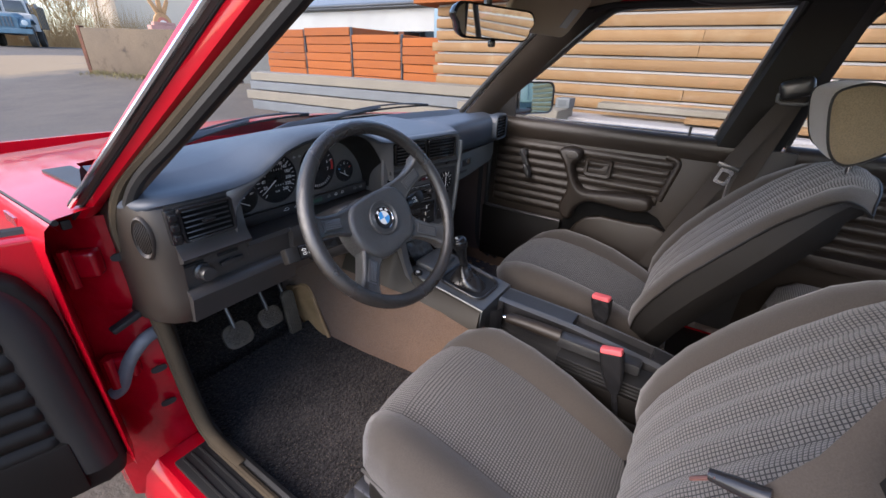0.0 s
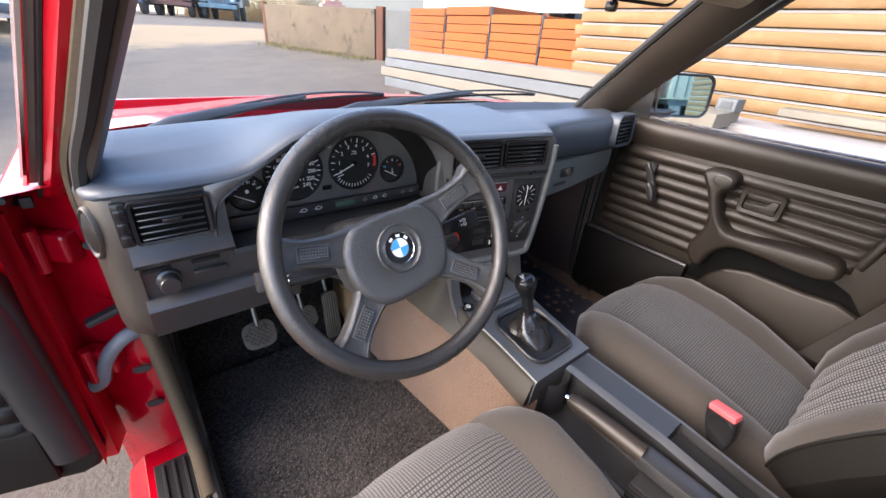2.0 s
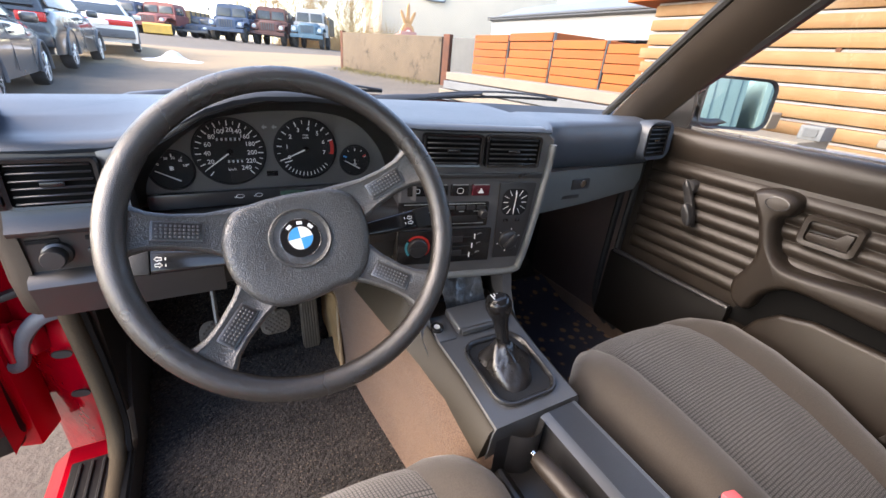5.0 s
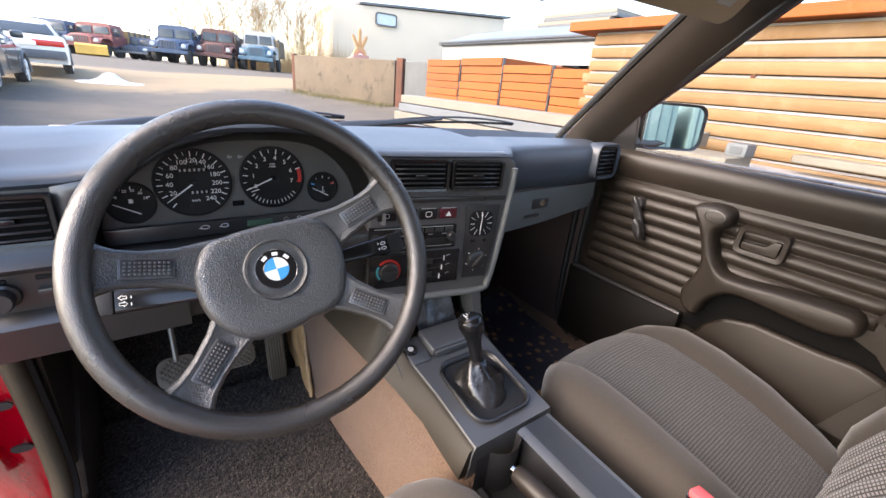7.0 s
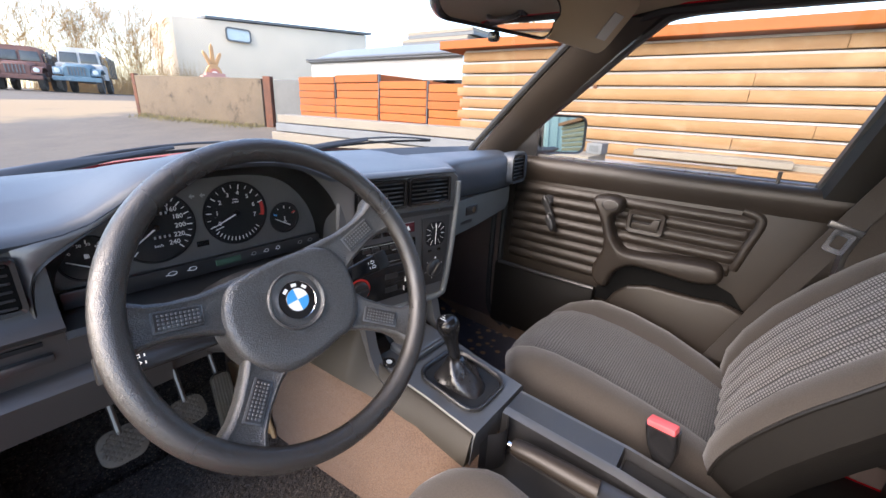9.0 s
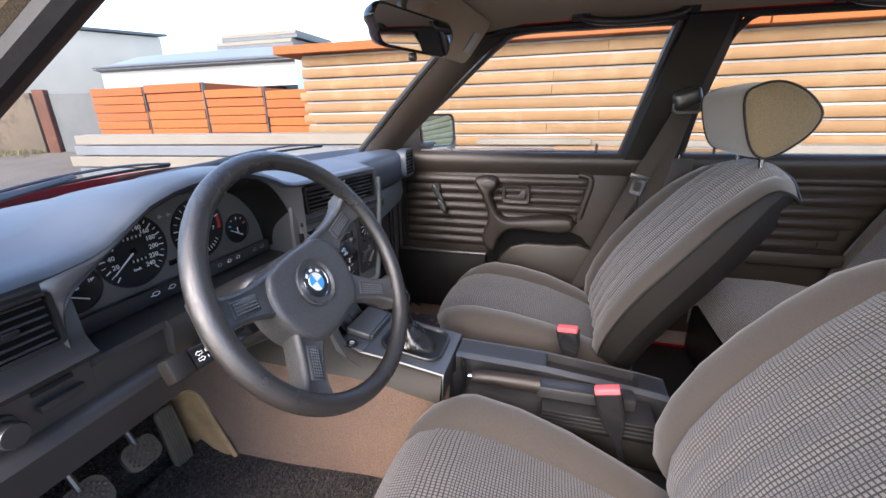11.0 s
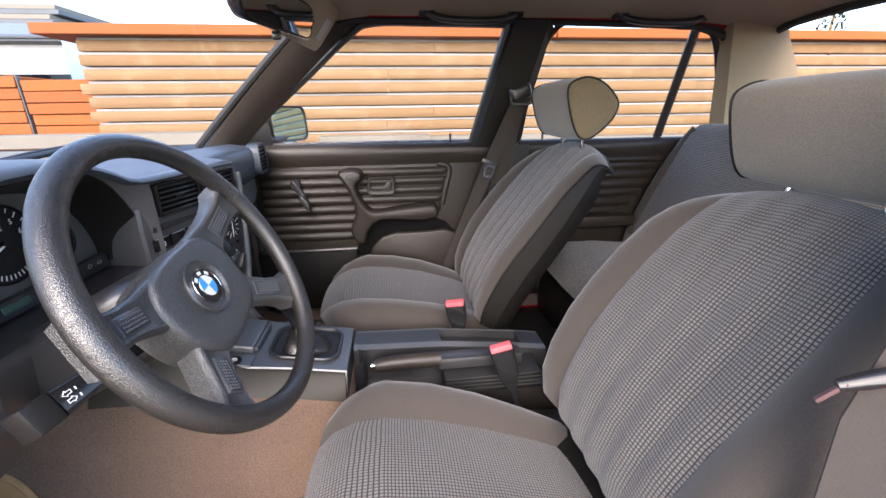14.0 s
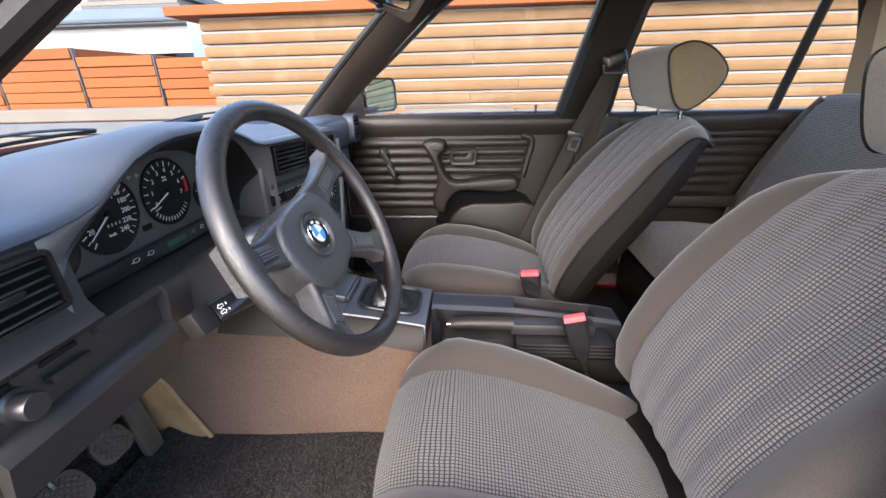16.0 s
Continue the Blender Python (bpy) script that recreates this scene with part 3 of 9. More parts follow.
    for nm, r, mt, label, push, foot, head, over in (
            ("seal_edging", 0.0085, SEALCLOTH, "olive-grey cloth edging of the door seal", 0.002, (-0.7045, 0.278, 0.95), (-0.5600, -0.233, 1.345), (-0.545, -0.30)),
            ("door_seal", 0.010, RUBBER, "dark rubber door seal", 0.020, (-0.693, 0.257, 0.95), (-0.5545, -0.2565, 1.345), (-0.535, -0.32))):
        f, h = Vector(foot), Vector(head)
        pts = [(x + push, y + 0.3 * push, z) for x, y, z in low] + [(f.x + 0.002, f.y + 0.016, 0.895)] + [tuple(f.lerp(h, k)) for k in (0.08, 0.3, 0.55, 0.8, 0.96)] + [(over[0], over[1], 1.362), (-0.532, -0.46, 1.362), (-0.535, -0.62, 1.352)]
        bm = bm_new()
        tube(bm, smooth_line(pts, 90), r, 8)
        part(nm, bm, mt, shell, label)
    # broad grey-brown edging below the dashboard, over the seal's foot
    bm = bm_new()
    tube(bm, smooth_line([(x + 0.010, y - 0.004, z) for x, y, z in low[1:]] + [(-0.690, 0.288, 0.90), (-0.682, 0.262, 0.945)], 50), 0.0135, 10)
    part("seal_band", bm, SEALCLOTH, shell, "broad grey-brown edging beside the footwell")
    # centre pillars
    for s in (-1, 1):
        dy = -0.13 if s < 0 else 0.0
        lo = [(s * 0.650, -0.525, 0.955), (s * 0.628, -0.54, 0.955), (s * 0.622, -0.66, 0.955), (s * 0.650, -0.700, 0.955), (s * 0.715, -0.69, 0.955), (s * 0.715, -0.53, 0.955)]
        hi = [(s * 0.536, -0.625, 1.345), (s * 0.520, -0.64, 1.345), (s * 0.516, -0.75, 1.345), (s * 0.538, -0.774, 1.345), (s * 0.59, -0.76, 1.345), (s * 0.59, -0.63, 1.345)]
        lo, hi = [[(x, y + dy, z) for x, y, z in q] for q in (lo, hi)]
        pillar("centre_pillar_trim", lo, hi, SHELL, "dark plastic trim of the centre pillar")
        bm = bm_new()
        loft(bm, [[(s * 0.62, -0.60 + dy, z), (s * 0.62, -0.74 + dy, z), (s * 0.70, -0.74 + dy, z), (s * 0.70, -0.60 + dy, z)] for z in (0.33, 0.96)])
        part("centre_post", bm, PLASTIC, shell)
    # sun-side roof rails, roof skin and lining
    bm = bm_new()
    rows = []
    for y in (0.03, -0.05, -0.2, -0.5, -0.9, -1.2, -1.42, -1.56):
        drop = 0.05 * max(0, (y + 0.16) / 0.2) ** 1.5 + 0.045 * max(0, (-1.2 - y) / 0.36) ** 1.6
        rows.append([(x, y, z - drop) for x, z in ((-0.525, 1.352), (-0.47, 1.372), (-0.3, 1.384), (0, 1.39), (0.3, 1.384), (0.47, 1.372), (0.525, 1.352))])
    loft(bm, rows, False, False)
    part("roof_lining", bm, LINING, shell, "beige cloth roof lining")
    bm = bm_new()
    rows2 = [[(x * 1.12, y * 1.02, z + 0.022) for x, y, z in r] for r in rows]
    loft(bm, rows2, False, False)
    part("roof", bm, RED, shell)
    for s in (-1, 1):
        bm = bm_new()
        loft(bm, [[(s * 0.522, y, z - 0.004), (s * 0.535, y, z - 0.016), (s * 0.585, y, z - 0.012), (s * 0.592, y, z + 0.02), (s * 0.53, y, z + 0.012)] for y, z in ((-0.02, 1.335), (-0.15, 1.356), (-0.7, 1.358), (-1.2, 1.352), (-1.4, 1.338), (-1.5, 1.322), (-1.58, 1.305))])
        part("roof_rail", bm, RED, shell)
        bm = bm_new()
        tube(bm, [(s * 0.534, y, z) for y, z in ((-0.06, 1.318), (-0.15, 1.343), (-0.7, 1.346), (-1.25, 1.338), (-1.36, 1.31))], 0.012, 8)
        part("roof_rail_seal", bm, RUBBER, shell)
    # windscreen header
    bm = bm_new()
    loft(bm, [[(x, 0.02 - 0.02 * abs(x) / 0.5 - e, 1.315), (x, -0.06 - e, 1.33), (x, -0.06 - e, 1.40), (x, 0.05 - 0.02 * abs(x) / 0.5 - e, 1.35)] for x, e in ((-0.56, 0.20), (-0.45, 0.10), (-0.3, 0.02), (0, 0), (0.3, 0), (0.55, 0))])
    part("windscreen_header", bm, LINING, shell)
    # rear quarter: pillar, parcel shelf, rear screen
    for s in (-1, 1):
        bm = bm_new()
        lo = [(s * 0.655, -1.48, 0.93), (s * 0.60, -1.50, 0.93), (s * 0.60, -1.90, 0.93), (s * 0.68, -1.92, 0.93)]
        hi = [(s * 0.545, -1.360, 1.322), (s * 0.50, -1.365, 1.350), (s * 0.49, -1.555, 1.330), (s * 0.56, -1.56, 1.325)]
        loft(bm, [[Vector(a).lerp(Vector(b), t) for a, b in zip(lo, hi)] for t in (0, 0.25, 0.5, 0.75, 1)])
        part("rear_pillar_trim", bm, LINING, shell, "beige rear pillar trim")
        bm = bm_new()
        tube(bm, smooth_line([(s * 0.668, -1.50, 0.97), (s * 0.63, -1.475, 1.10), (s * 0.588, -1.425, 1.22), (s * 0.574, -1.400, 1.262)], 16), 0.011, 8)
        part("quarter_frame", bm, RED, shell, "red inner edge of the rear door opening")
        bm = bm_new()
        tube(bm, smooth_line([(s * 0.652, -1.53, 0.97), (s * 0.615, -1.50, 1.10), (s * 0.572, -1.445, 1.22), (s * 0.548, -1.392, 1.292), (s * 0.537, -1.335, 1.328), (s * 0.533, -1.24, 1.340)], 24), 0.013, 8)
        part("quarter_seal", bm, RUBBER, shell)
        bm = bm_new()
        slab(bm, [(s * 0.66, -1.30, 0.30), (s * 0.66, -2.1, 0.30), (s * 0.66, -2.1, 0.95), (s * 0.66, -1.30, 0.95)], (s, 0, 0), 0.03)
        part("rear_side_panel", bm, RED, shell)
    bm = bm_new()
    loop = [(0.50, -1.535, 1.325), (0.56, -1.66, 1.20), (0.63, -1.88, 0.99), (0, -1.96, 0.97), (-0.63, -1.88, 0.99), (-0.56, -1.66, 1.20), (-0.50, -1.535, 1.325), (0, -1.52, 1.345)]
    tube(bm, smooth_line(loop, 60, True), 0.016, 8, True)
    part("rear_screen_seal", bm, RUBBER, shell)
    bm = bm_new()
    slab(bm, [(0.6, -1.44, 0.93), (-0.6, -1.44, 0.93), (-0.65, -1.93, 0.95), (0.65, -1.93, 0.95)], (0, 0, -1), 0.02, 0.004)
    part("parcel_shelf", bm, SHELL, shell)
    bm = bm_new()
    slab(bm, [(0.66, -1.94, 0.30), (-0.66, -1.94, 0.30), (-0.66, -1.94, 0.95), (0.66, -1.94, 0.95)], (0, -1, 0), 0.03)
    part("rear_bulkhead", bm, RUBBER, shell)
    # plain boot closing the tail
    bm = bm_new()
    rows = []
    for y, w, zb, zt in ((-1.985, 0.655, 0.30, 0.935), (-2.09, 0.655, 0.30, 0.930), (-2.115, 0.690, 0.30, 0.928), (-2.36, 0.685, 0.32, 0.905), (-2.43, 0.665, 0.36, 0.875), (-2.45, 0.64, 0.42, 0.83)):
        h = (zt - zb) / 2
        rows.append([(a * w, y, zb + h + b * h) for a, b in rounded(2, 2, 0.16, 4)])
    loft(bm, rows)
    part("boot", bm, RED, shell, "red boot", 40)
    for s in (-1, 1):
        for y in (-1.6, 1.35):
            bm = bm_new()
            lathe(bm, (s * 0.60, y, 0.30), (s, 0, 0), [(0.0, 0.0), (0.17, 0.0), (0.29, 0.01), (0.30, 0.05), (0.30, 0.14), (0.28, 0.17), (0.17, 0.17), (0.15, 0.14), (0.0, 0.14)], 28)
            part("road_wheel", bm, RUBBER, shell, "black tyred road wheel")
    bm = bm_new()
    slab(bm, [(-0.640, 0.60, 0.275), (-0.640, -0.58, 0.275), (-0.640, -0.58, 0.352), (-0.640, 0.30, 0.352), (-0.640, 0.34, 0.42), (-0.640, 0.60, 0.60)], (-1, 0, 0), 0.02, 0.005)
    part("sill_lining", bm, LOWVINYL, shell)
    bm = bm_new()
    slab(bm, [(0.640, 0.60, 0.275), (0.640, -0.58, 0.275), (0.640, -0.58, 0.350), (0.640, 0.60, 0.350)], (1, 0, 0), 0.02, 0.005)
    part("sill_lining", bm, CARPET, shell)
    # bonnet, wings and cowl ahead of the windscreen
    bm = bm_new()
    across = [k * 0.78 for k in (0, 0.2, 0.4, 0.6, 0.74, 0.80, 0.83, 0.86, 0.91, 0.95, 0.975, 0.99, 1.0)]
    across = [-x for x in reversed(across[1:])] + across
    rows = []
    for y, z in ((None, 0.958), (0.72, 0.953), (0.80, 0.947), (0.95, 0.932), (1.15, 0.902), (1.5, 0.84), (1.85, 0.76), (1.93, 0.72)):
        row = []
        for x in across:
            rear = 0.60 + 0.10 * (1 - (x / 0.65) ** 2) if abs(x) < 0.65 else max(0.285, 0.60 - 0.315 * (abs(x) - 0.65) / 0.035)
            q = abs(x) / 0.78
            row.append((x, rear if y is None else y, z - 0.010 * q * q - 0.014 * q ** 8 + 0.022 * max(0, 1 - (x / 0.5) ** 2) * (1 if y is None or y < 1.2 else 0.5)))
        rows.append(row)
    loft(bm, rows, False, False)
    part("bonnet", bm, RED, shell, "red bonnet", 50)
    for s in (-1, 1):
        bm = bm_new()
        rows = []
        for y, z in ((0.285, 0.958), (0.40, 0.957), (0.7, 0.953), (0.95, 0.932), (1.15, 0.902), (1.5, 0.84), (1.93, 0.72)):
            rows.append([(s * x, y, z + dz) for x, dz in ((0.774, -0.046), (0.783, -0.029), (0.792, -0.038), (0.800, -0.070), (0.803, -0.2), (0.80, -0.55))])
        loft(bm, rows, False, False)
        part("front_wing", bm, RED, shell, "red front wing")
        bm = bm_new()
        tube(bm, [(s * 0.776, y, z - 0.031) for y, z in ((0.29, 0.958), (0.40, 0.957), (0.7, 0.953), (0.95, 0.932), (1.15, 0.902), (1.5, 0.84))], 0.005, 6)
        part("bonnet_gap", bm, RUBBER, shell)
        bm = bm_new()
        box(bm, (s * 0.758, 0.322, 0.912), (0.014, 0.010, 0.016), 0.003)
        part("wing_seal", bm, RUBBER, shell)
    bm = bm_new()
    slab(bm, [(-0.8, 1.95, 0.25), (0.8, 1.95, 0.25), (0.8, 1.95, 0.8), (-0.8, 1.95, 0.8)], (0, 1, 0), 0.03)
    part("front_panel", bm, RED, shell)
    bm = bm_new()
    rows = []
    for x in (-0.62, -0.5, -0.3, 0, 0.3, 0.5, 0.62):
        b = 0.16 * (1 - (x / 0.66) ** 2)
        rows.append([(x, 0.40 + b, 0.948), (x, 0.44 + b, 0.950), (x, 0.53 + b * 0.9, 0.944), (x, 0.62 + b * 0.7, 0.930)])
    loft(bm, rows, False, False)
    part("scuttle", bm, PLASTIC, shell, "black plastic scuttle panel")
    # windscreen
    bm = bm_new()
    rows = []
    for t in (0, 0.25, 0.5, 0.75, 1):
        row = []
        for k in range(9):
            x = -1 + k / 4
            b = 1 - x * x
            row.append((x * lerp(0.655, 0.545, t), lerp(0.345 + 0.19 * b, 0.005 + 0.05 * b, t) - (0.06 + 0.12 * t) * max(0, -x) ** 6, lerp(0.962, 1.325, t)))
        rows.append(row)
    loft(bm, rows, False, False)
    ob = part("windscreen", bm, GLASS, shell)
    ob.visible_shadow = False


build_shell()


def wiper(pivot, tip, mid):
    w = thing("windscreen_wiper", "black windscreen wiper lying along the screen base", "wiper", "windscreen wipers", at=pivot)
    bm = bm_new()
    p, m_, t = Vector(pivot), Vector(mid), Vector(tip)
    tube(bm, [p, p.lerp(m_, 0.12) + Vector((0, -0.002, 0.008)), p.lerp(m_, 0.4) + Vector((0, -0.004, 0.014)), p.lerp(m_, 0.7) + Vector((0, -0.004, 0.016)), m_ + Vector((0, -0.004, 0.018))], [0.014, 0.017, 0.012, 0.006, 0.0045], 10, flat=0.7)
    part("arm", bm, PLASTIC, w)
    d = (t - p).normalized()
    a, b = m_ - d * 0.24, m_ + d * 0.24
    bm = bm_new()
    tube(bm, [a.lerp(b, k / 10) + Vector((0, 0.002, 0.022 - 0.020 * (abs(k - 5) / 5) ** 2)) for k in range(11)], 0.0035, 6, flat=0.7)
    part("blade_bracket", bm, PLASTIC, w)
    bm = bm_new()
    tube(bm, [a.lerp(b, k / 10) + Vector((0, 0.004, 0.008 - 0.010 * (abs(k - 5) / 5) ** 2)) for k in range(11)], 0.003, 6, flat=1.4)
    part("rubber_blade", bm, RUBBER, w)


wiper((-0.16, 0.60, 0.955), (0.54, 0.43, 1.0), (0.24, 0.53, 0.992))
wiper((-0.585, 0.50, 0.958), (0.02, 0.58, 0.988), (-0.26, 0.57, 0.987))

# ---- seats ----
def seat(name, label, xc, yo, recline, fabric, tall=1.075, pleat=1.0, shift=0.0, wrap=3, base=-0.475, lift=0.100, sink=0.0, flat=1.0, ahead=0.0, bolster=0.45, cushion=None):
    """A front seat: cushion, reclined backrest, head restraint on two rods."""
    st = thing(name, label, "car seat", "front seats", at=(xc, -0.3 + yo, 0.29))
    W = 0.228
    # cushion: sections along y; round the section from the left bottom over the top to the right bottom
    half = [(1.0, -0.13), (1.02, -0.07), (1.0, -0.02), (0.93, 0.012), (0.82, 0.02), (0.70, 0.012), (0.61, -0.004), (0.57, -0.010), (0.40, -0.004), (0.2, 0.0)]
    prof = [(-a, b) for a, b in half] + [(0.0, 0.002)] + [(a, b) for a, b in reversed(half)]
    prof = [(a, b * flat if b > 0 else b) for a, b in prof]
    rows = []
    for y, z, w, thick in ((0.008, 0.43, 0.80, 0.35), (-0.012, 0.49, 0.87, 0.5), (0.0, 0.525, 0.92, 0.7), (-0.028, 0.553, 0.96, 0.85), (-0.07, 0.572, 0.985, 1), (-0.13, 0.578, 1.0, 1), (-0.22, 0.570, 1.0, 1.05), (-0.32, 0.550, 0.97, 1.0), (-0.42, 0.518, 0.90, 0.75), (-0.52, 0.475, 0.83, 0.55), (-0.56, 0.455, 0.80, 0.5)):
        z += sink * (1 + 0.9 * max(0.0, min(1.0, (-0.1 - y) / 0.25)))
        rows.append([(xc + a * W * w, y + yo + (-0.045 * abs(a) ** 4 if y > -0.1 else 0), z + b * thick) for a, b in prof])
    inner = lambda i, j: 7 <= j <= len(prof) - 9
    bm = bm_new()
    loft(bm, rows, False, False, lambda i, j: not inner(i, j) or i < 2)
    part("cushion", bm, CLOTH, st, "plain grey cloth cushion sides", 60)
    bm = bm_new()
    loft(bm, rows, False, False, lambda i, j: inner(i, j) and i >= 2)
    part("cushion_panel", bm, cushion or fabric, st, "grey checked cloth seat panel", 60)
    for s in (-1, 1):
        bm = bm_new()
        tube(bm, [(xc + s * W * 0.95, -0.05 + yo, 0.45), (xc + s * W, -0.2 + yo, 0.44), (xc + s * W, -0.5 + yo, 0.42)], 0.006, 6)
        part("cushion_piping", bm, SHELL, st)
    bm = bm_new()
    box(bm, (xc, -0.30 + yo, 0.405), (0.45, 0.47, 0.06), 0.015)
    part("seat_pan", bm, SHELL, st)
    for s in (-1, 1):
        bm = bm_new()
        box(bm, (xc + s * 0.19, -0.28 + yo, 0.325), (0.035, 0.55, 0.05), 0.006)
        box(bm, (xc + s * 0.19, -0.28 + yo, 0.365), (0.022, 0.45, 0.05), 0.004)
        box(bm, (xc + s * 0.19, -0.28 + yo, 0.293), (0.05, 0.60, 0.016), 0.003)
        part("seat_rail", bm, STEEL, st)
    # backrest, along its own lean; d is outward from the backrest towards the sitter
    lean = Vector((0, -math.sin(radians(recline)), math.cos(radians(recline))))
    out = Vector((0, lean.z, -lean.y))
    o = Vector((xc, base + yo, 0.50))
    bh = [(1.0, -0.115), (1.03, -0.05), (1.02, 0.0), (0.96, 0.032 * bolster), (0.87, 0.008 + 0.032 * bolster), (0.78, 0.008 + 0.018 * bolster), (0.70, 0.008), (0.66, 0.008 - 0.013 * pleat), (0.60, 0.008 - 0.003 * pleat), (0.53, 0.010), (0.46, 0.008 - 0.003 * pleat), (0.40, 0.008 - 0.012 * pleat), (0.335, 0.008 - 0.003 * pleat), (0.265, 0.010), (0.195, 0.008 - 0.003 * pleat), (0.13, 0.008 - 0.012 * pleat), (0.065, 0.008 - 0.003 * pleat)]
    bprof = [(-a, b) for a, b in bh] + [(0.0, 0.010)] + [(a, b) for a, b in reversed(bh)]
    rows = []
    for h, w, thick, dd in [(h * tall, w, t_, d_) for h, w, t_, d_ in ((0.0, 0.88, 0.8, 0.01), (0.04, 0.93, 1.0, 0.03), (0.10, 0.96, 1.1, 0.042), (0.18, 0.985, 1.15, 0.046), (0.26, 1.0, 1.1, 0.040), (0.34, 0.99, 1.0, 0.030), (0.42, 0.95, 0.85, 0.018), (0.48, 0.91, 0.65, 0.004), (0.52, 0.87, 0.45, -0.010), (0.545, 0.82, 0.25, -0.03), (0.553, 0.78, 0.15, -0.06), (0.55, 0.76, 0.1, -0.085))]:
        rows.append([o + Vector((a * 0.238 * w, 0, 0)) + lean * (h - 0.050 * a * a * max(0.0, min(1.0, (h - 0.40) / 0.13))) + out * (b * thick + dd) for a, b in bprof])
    inn = lambda i, j: 7 <= j <= len(bprof) - 9
    bm = bm_new()
    loft(bm, rows, False, False, lambda i, j: wrap <= j < 7)
    part("backrest_bolster", bm, CLOTH, st, "plain grey cloth backrest side", 60)
    bm = bm_new()
    loft(bm, rows, False, False, lambda i, j: len(bprof) - 9 < j <= len(bprof) - 2 - wrap)
    part("backrest_bolster", bm, CLOTH, st, "plain grey cloth backrest side", 60)
    bm = bm_new()
    loft(bm, rows, False, False, inn)
    part("backrest_panel", bm, fabric, st, "grey checked cloth backrest panel", 60)
    # vinyl back shell with piping along its edge
    bm = bm_new()
    srows = []
    for k, r in enumerate(rows):
        l, rr = r[1], r[-2]
        la, lb, ra, rb = r[wrap], r[max(1, wrap - 1)], r[-1 - wrap], r[min(-2, -wrap)]
        back = -out * (0.055 if k < 8 else 0.035 if k < 10 else 0.008)
        srows.append([la, lb, l, l.lerp(rr, 0.04) + back * 0.9, l.lerp(rr, 0.15) + back * 1.15, l.lerp(rr, 0.5) + back * 1.2, l.lerp(rr, 0.85) + back * 1.15, l.lerp(rr, 0.96) + back * 0.9, rr, rb, ra])
    loft(bm, srows, False, False)
    part("back_shell", bm, SHELL, st, "black vinyl rear of the backrest", 60)
    bm = bm_new()
    edge = [r[wrap] for r in rows] + [rows[-1][k] for k in range(4, len(bprof) - 4, 4)] + [r[-1 - wrap] for r in reversed(rows)]
    tube(bm, smooth_line(edge, 90), 0.0035, 6)
    part("backrest_piping", bm, SHELL, st)
    # head restraint: a thick wedge-shaped cushion, pale in front, taupe ends inside piping
    top = o + lean * 0.590 + out * (-0.045)
    c = top + Vector((shift, 0.030 + ahead, lift))
    for s in (-1, 1):
        bm = bm_new()
        foot = top + Vector((s * 0.068, 0, 0))
        rod(bm, foot - lean * 0.05, foot + Vector((0, 0.012 + ahead, lift - 0.015)), 0.0055)
        part("head_restraint_rod", bm, CHROME, st)
    wedge = smooth_line([(0, 0.060, 0.045), (0, 0.040, 0.070), (0, 0.0, 0.078), (0, -0.045, 0.058), (0, -0.080, 0.020), (0, -0.086, -0.008), (0, -0.070, -0.045), (0, -0.030, -0.085), (0, 0.0, -0.098), (0, 0.025, -0.080), (0, 0.045, -0.03)], 40, True)
    bm = bm_new()
    rings = []
    for t, g in ((-1.0, 0.30), (-0.995, 0.70), (-0.975, 0.90), (-0.93, 0.98), (-0.85, 1.0), (-0.4, 1.03), (0, 1.04), (0.4, 1.03), (0.85, 1.0), (0.93, 0.98), (0.975, 0.90), (0.995, 0.70), (1.0, 0.30)):
        rings.append([c + Vector((0.148 * t, p.y * g, p.z * g * 0.90)) for p in wedge])
    loft(bm, rings[3:-3], True, False)
    hr = part("head_restraint", bm, HEADCLOTH, st, "taupe cloth head restraint", 70)
    for s in (-1, 1):
        bm = bm_new()
        loft(bm, rings[:4] if s < 0 else rings[-4:])
        part("end_panel", bm, HEADEND, hr, "olive-tan end panel", 70)
        bm = bm_new()
        ring = rings[3] if s < 0 else rings[-4]
        tube(bm, [Vector(p) + Vector((s * 0.001, 0, 0)) for p in ring], 0.0030, 6, True)
        part("head_restraint_piping", bm, SHELL, hr)
    return st


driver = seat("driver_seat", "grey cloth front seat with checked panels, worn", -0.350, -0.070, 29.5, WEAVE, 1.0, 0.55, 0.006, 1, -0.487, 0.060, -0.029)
passenger = seat("passenger_seat", "grey cloth front seat with checked panels, reclined", 0.365, 0.0, 31, WEAVELIT, pleat=2.0, shift=-0.002, wrap=2, lift=0.108, flat=0.4, ahead=0.028, cushion=WEAVESHADE)


# ---- steering wheel ----
WC = Vector((-0.3519, -0.0135, 0.8923))
WN = Vector((-0.0609, -0.8842, 0.4631)).normalized()
WU = Vector((0.9976, -0.0687, 0.0)).normalized()
WV = WN.cross(WU).normalized()


def on_wheel(a, r, h=0.0):
    return WC + r * (math.cos(radians(a)) * WU + math.sin(radians(a)) * WV) + h * WN


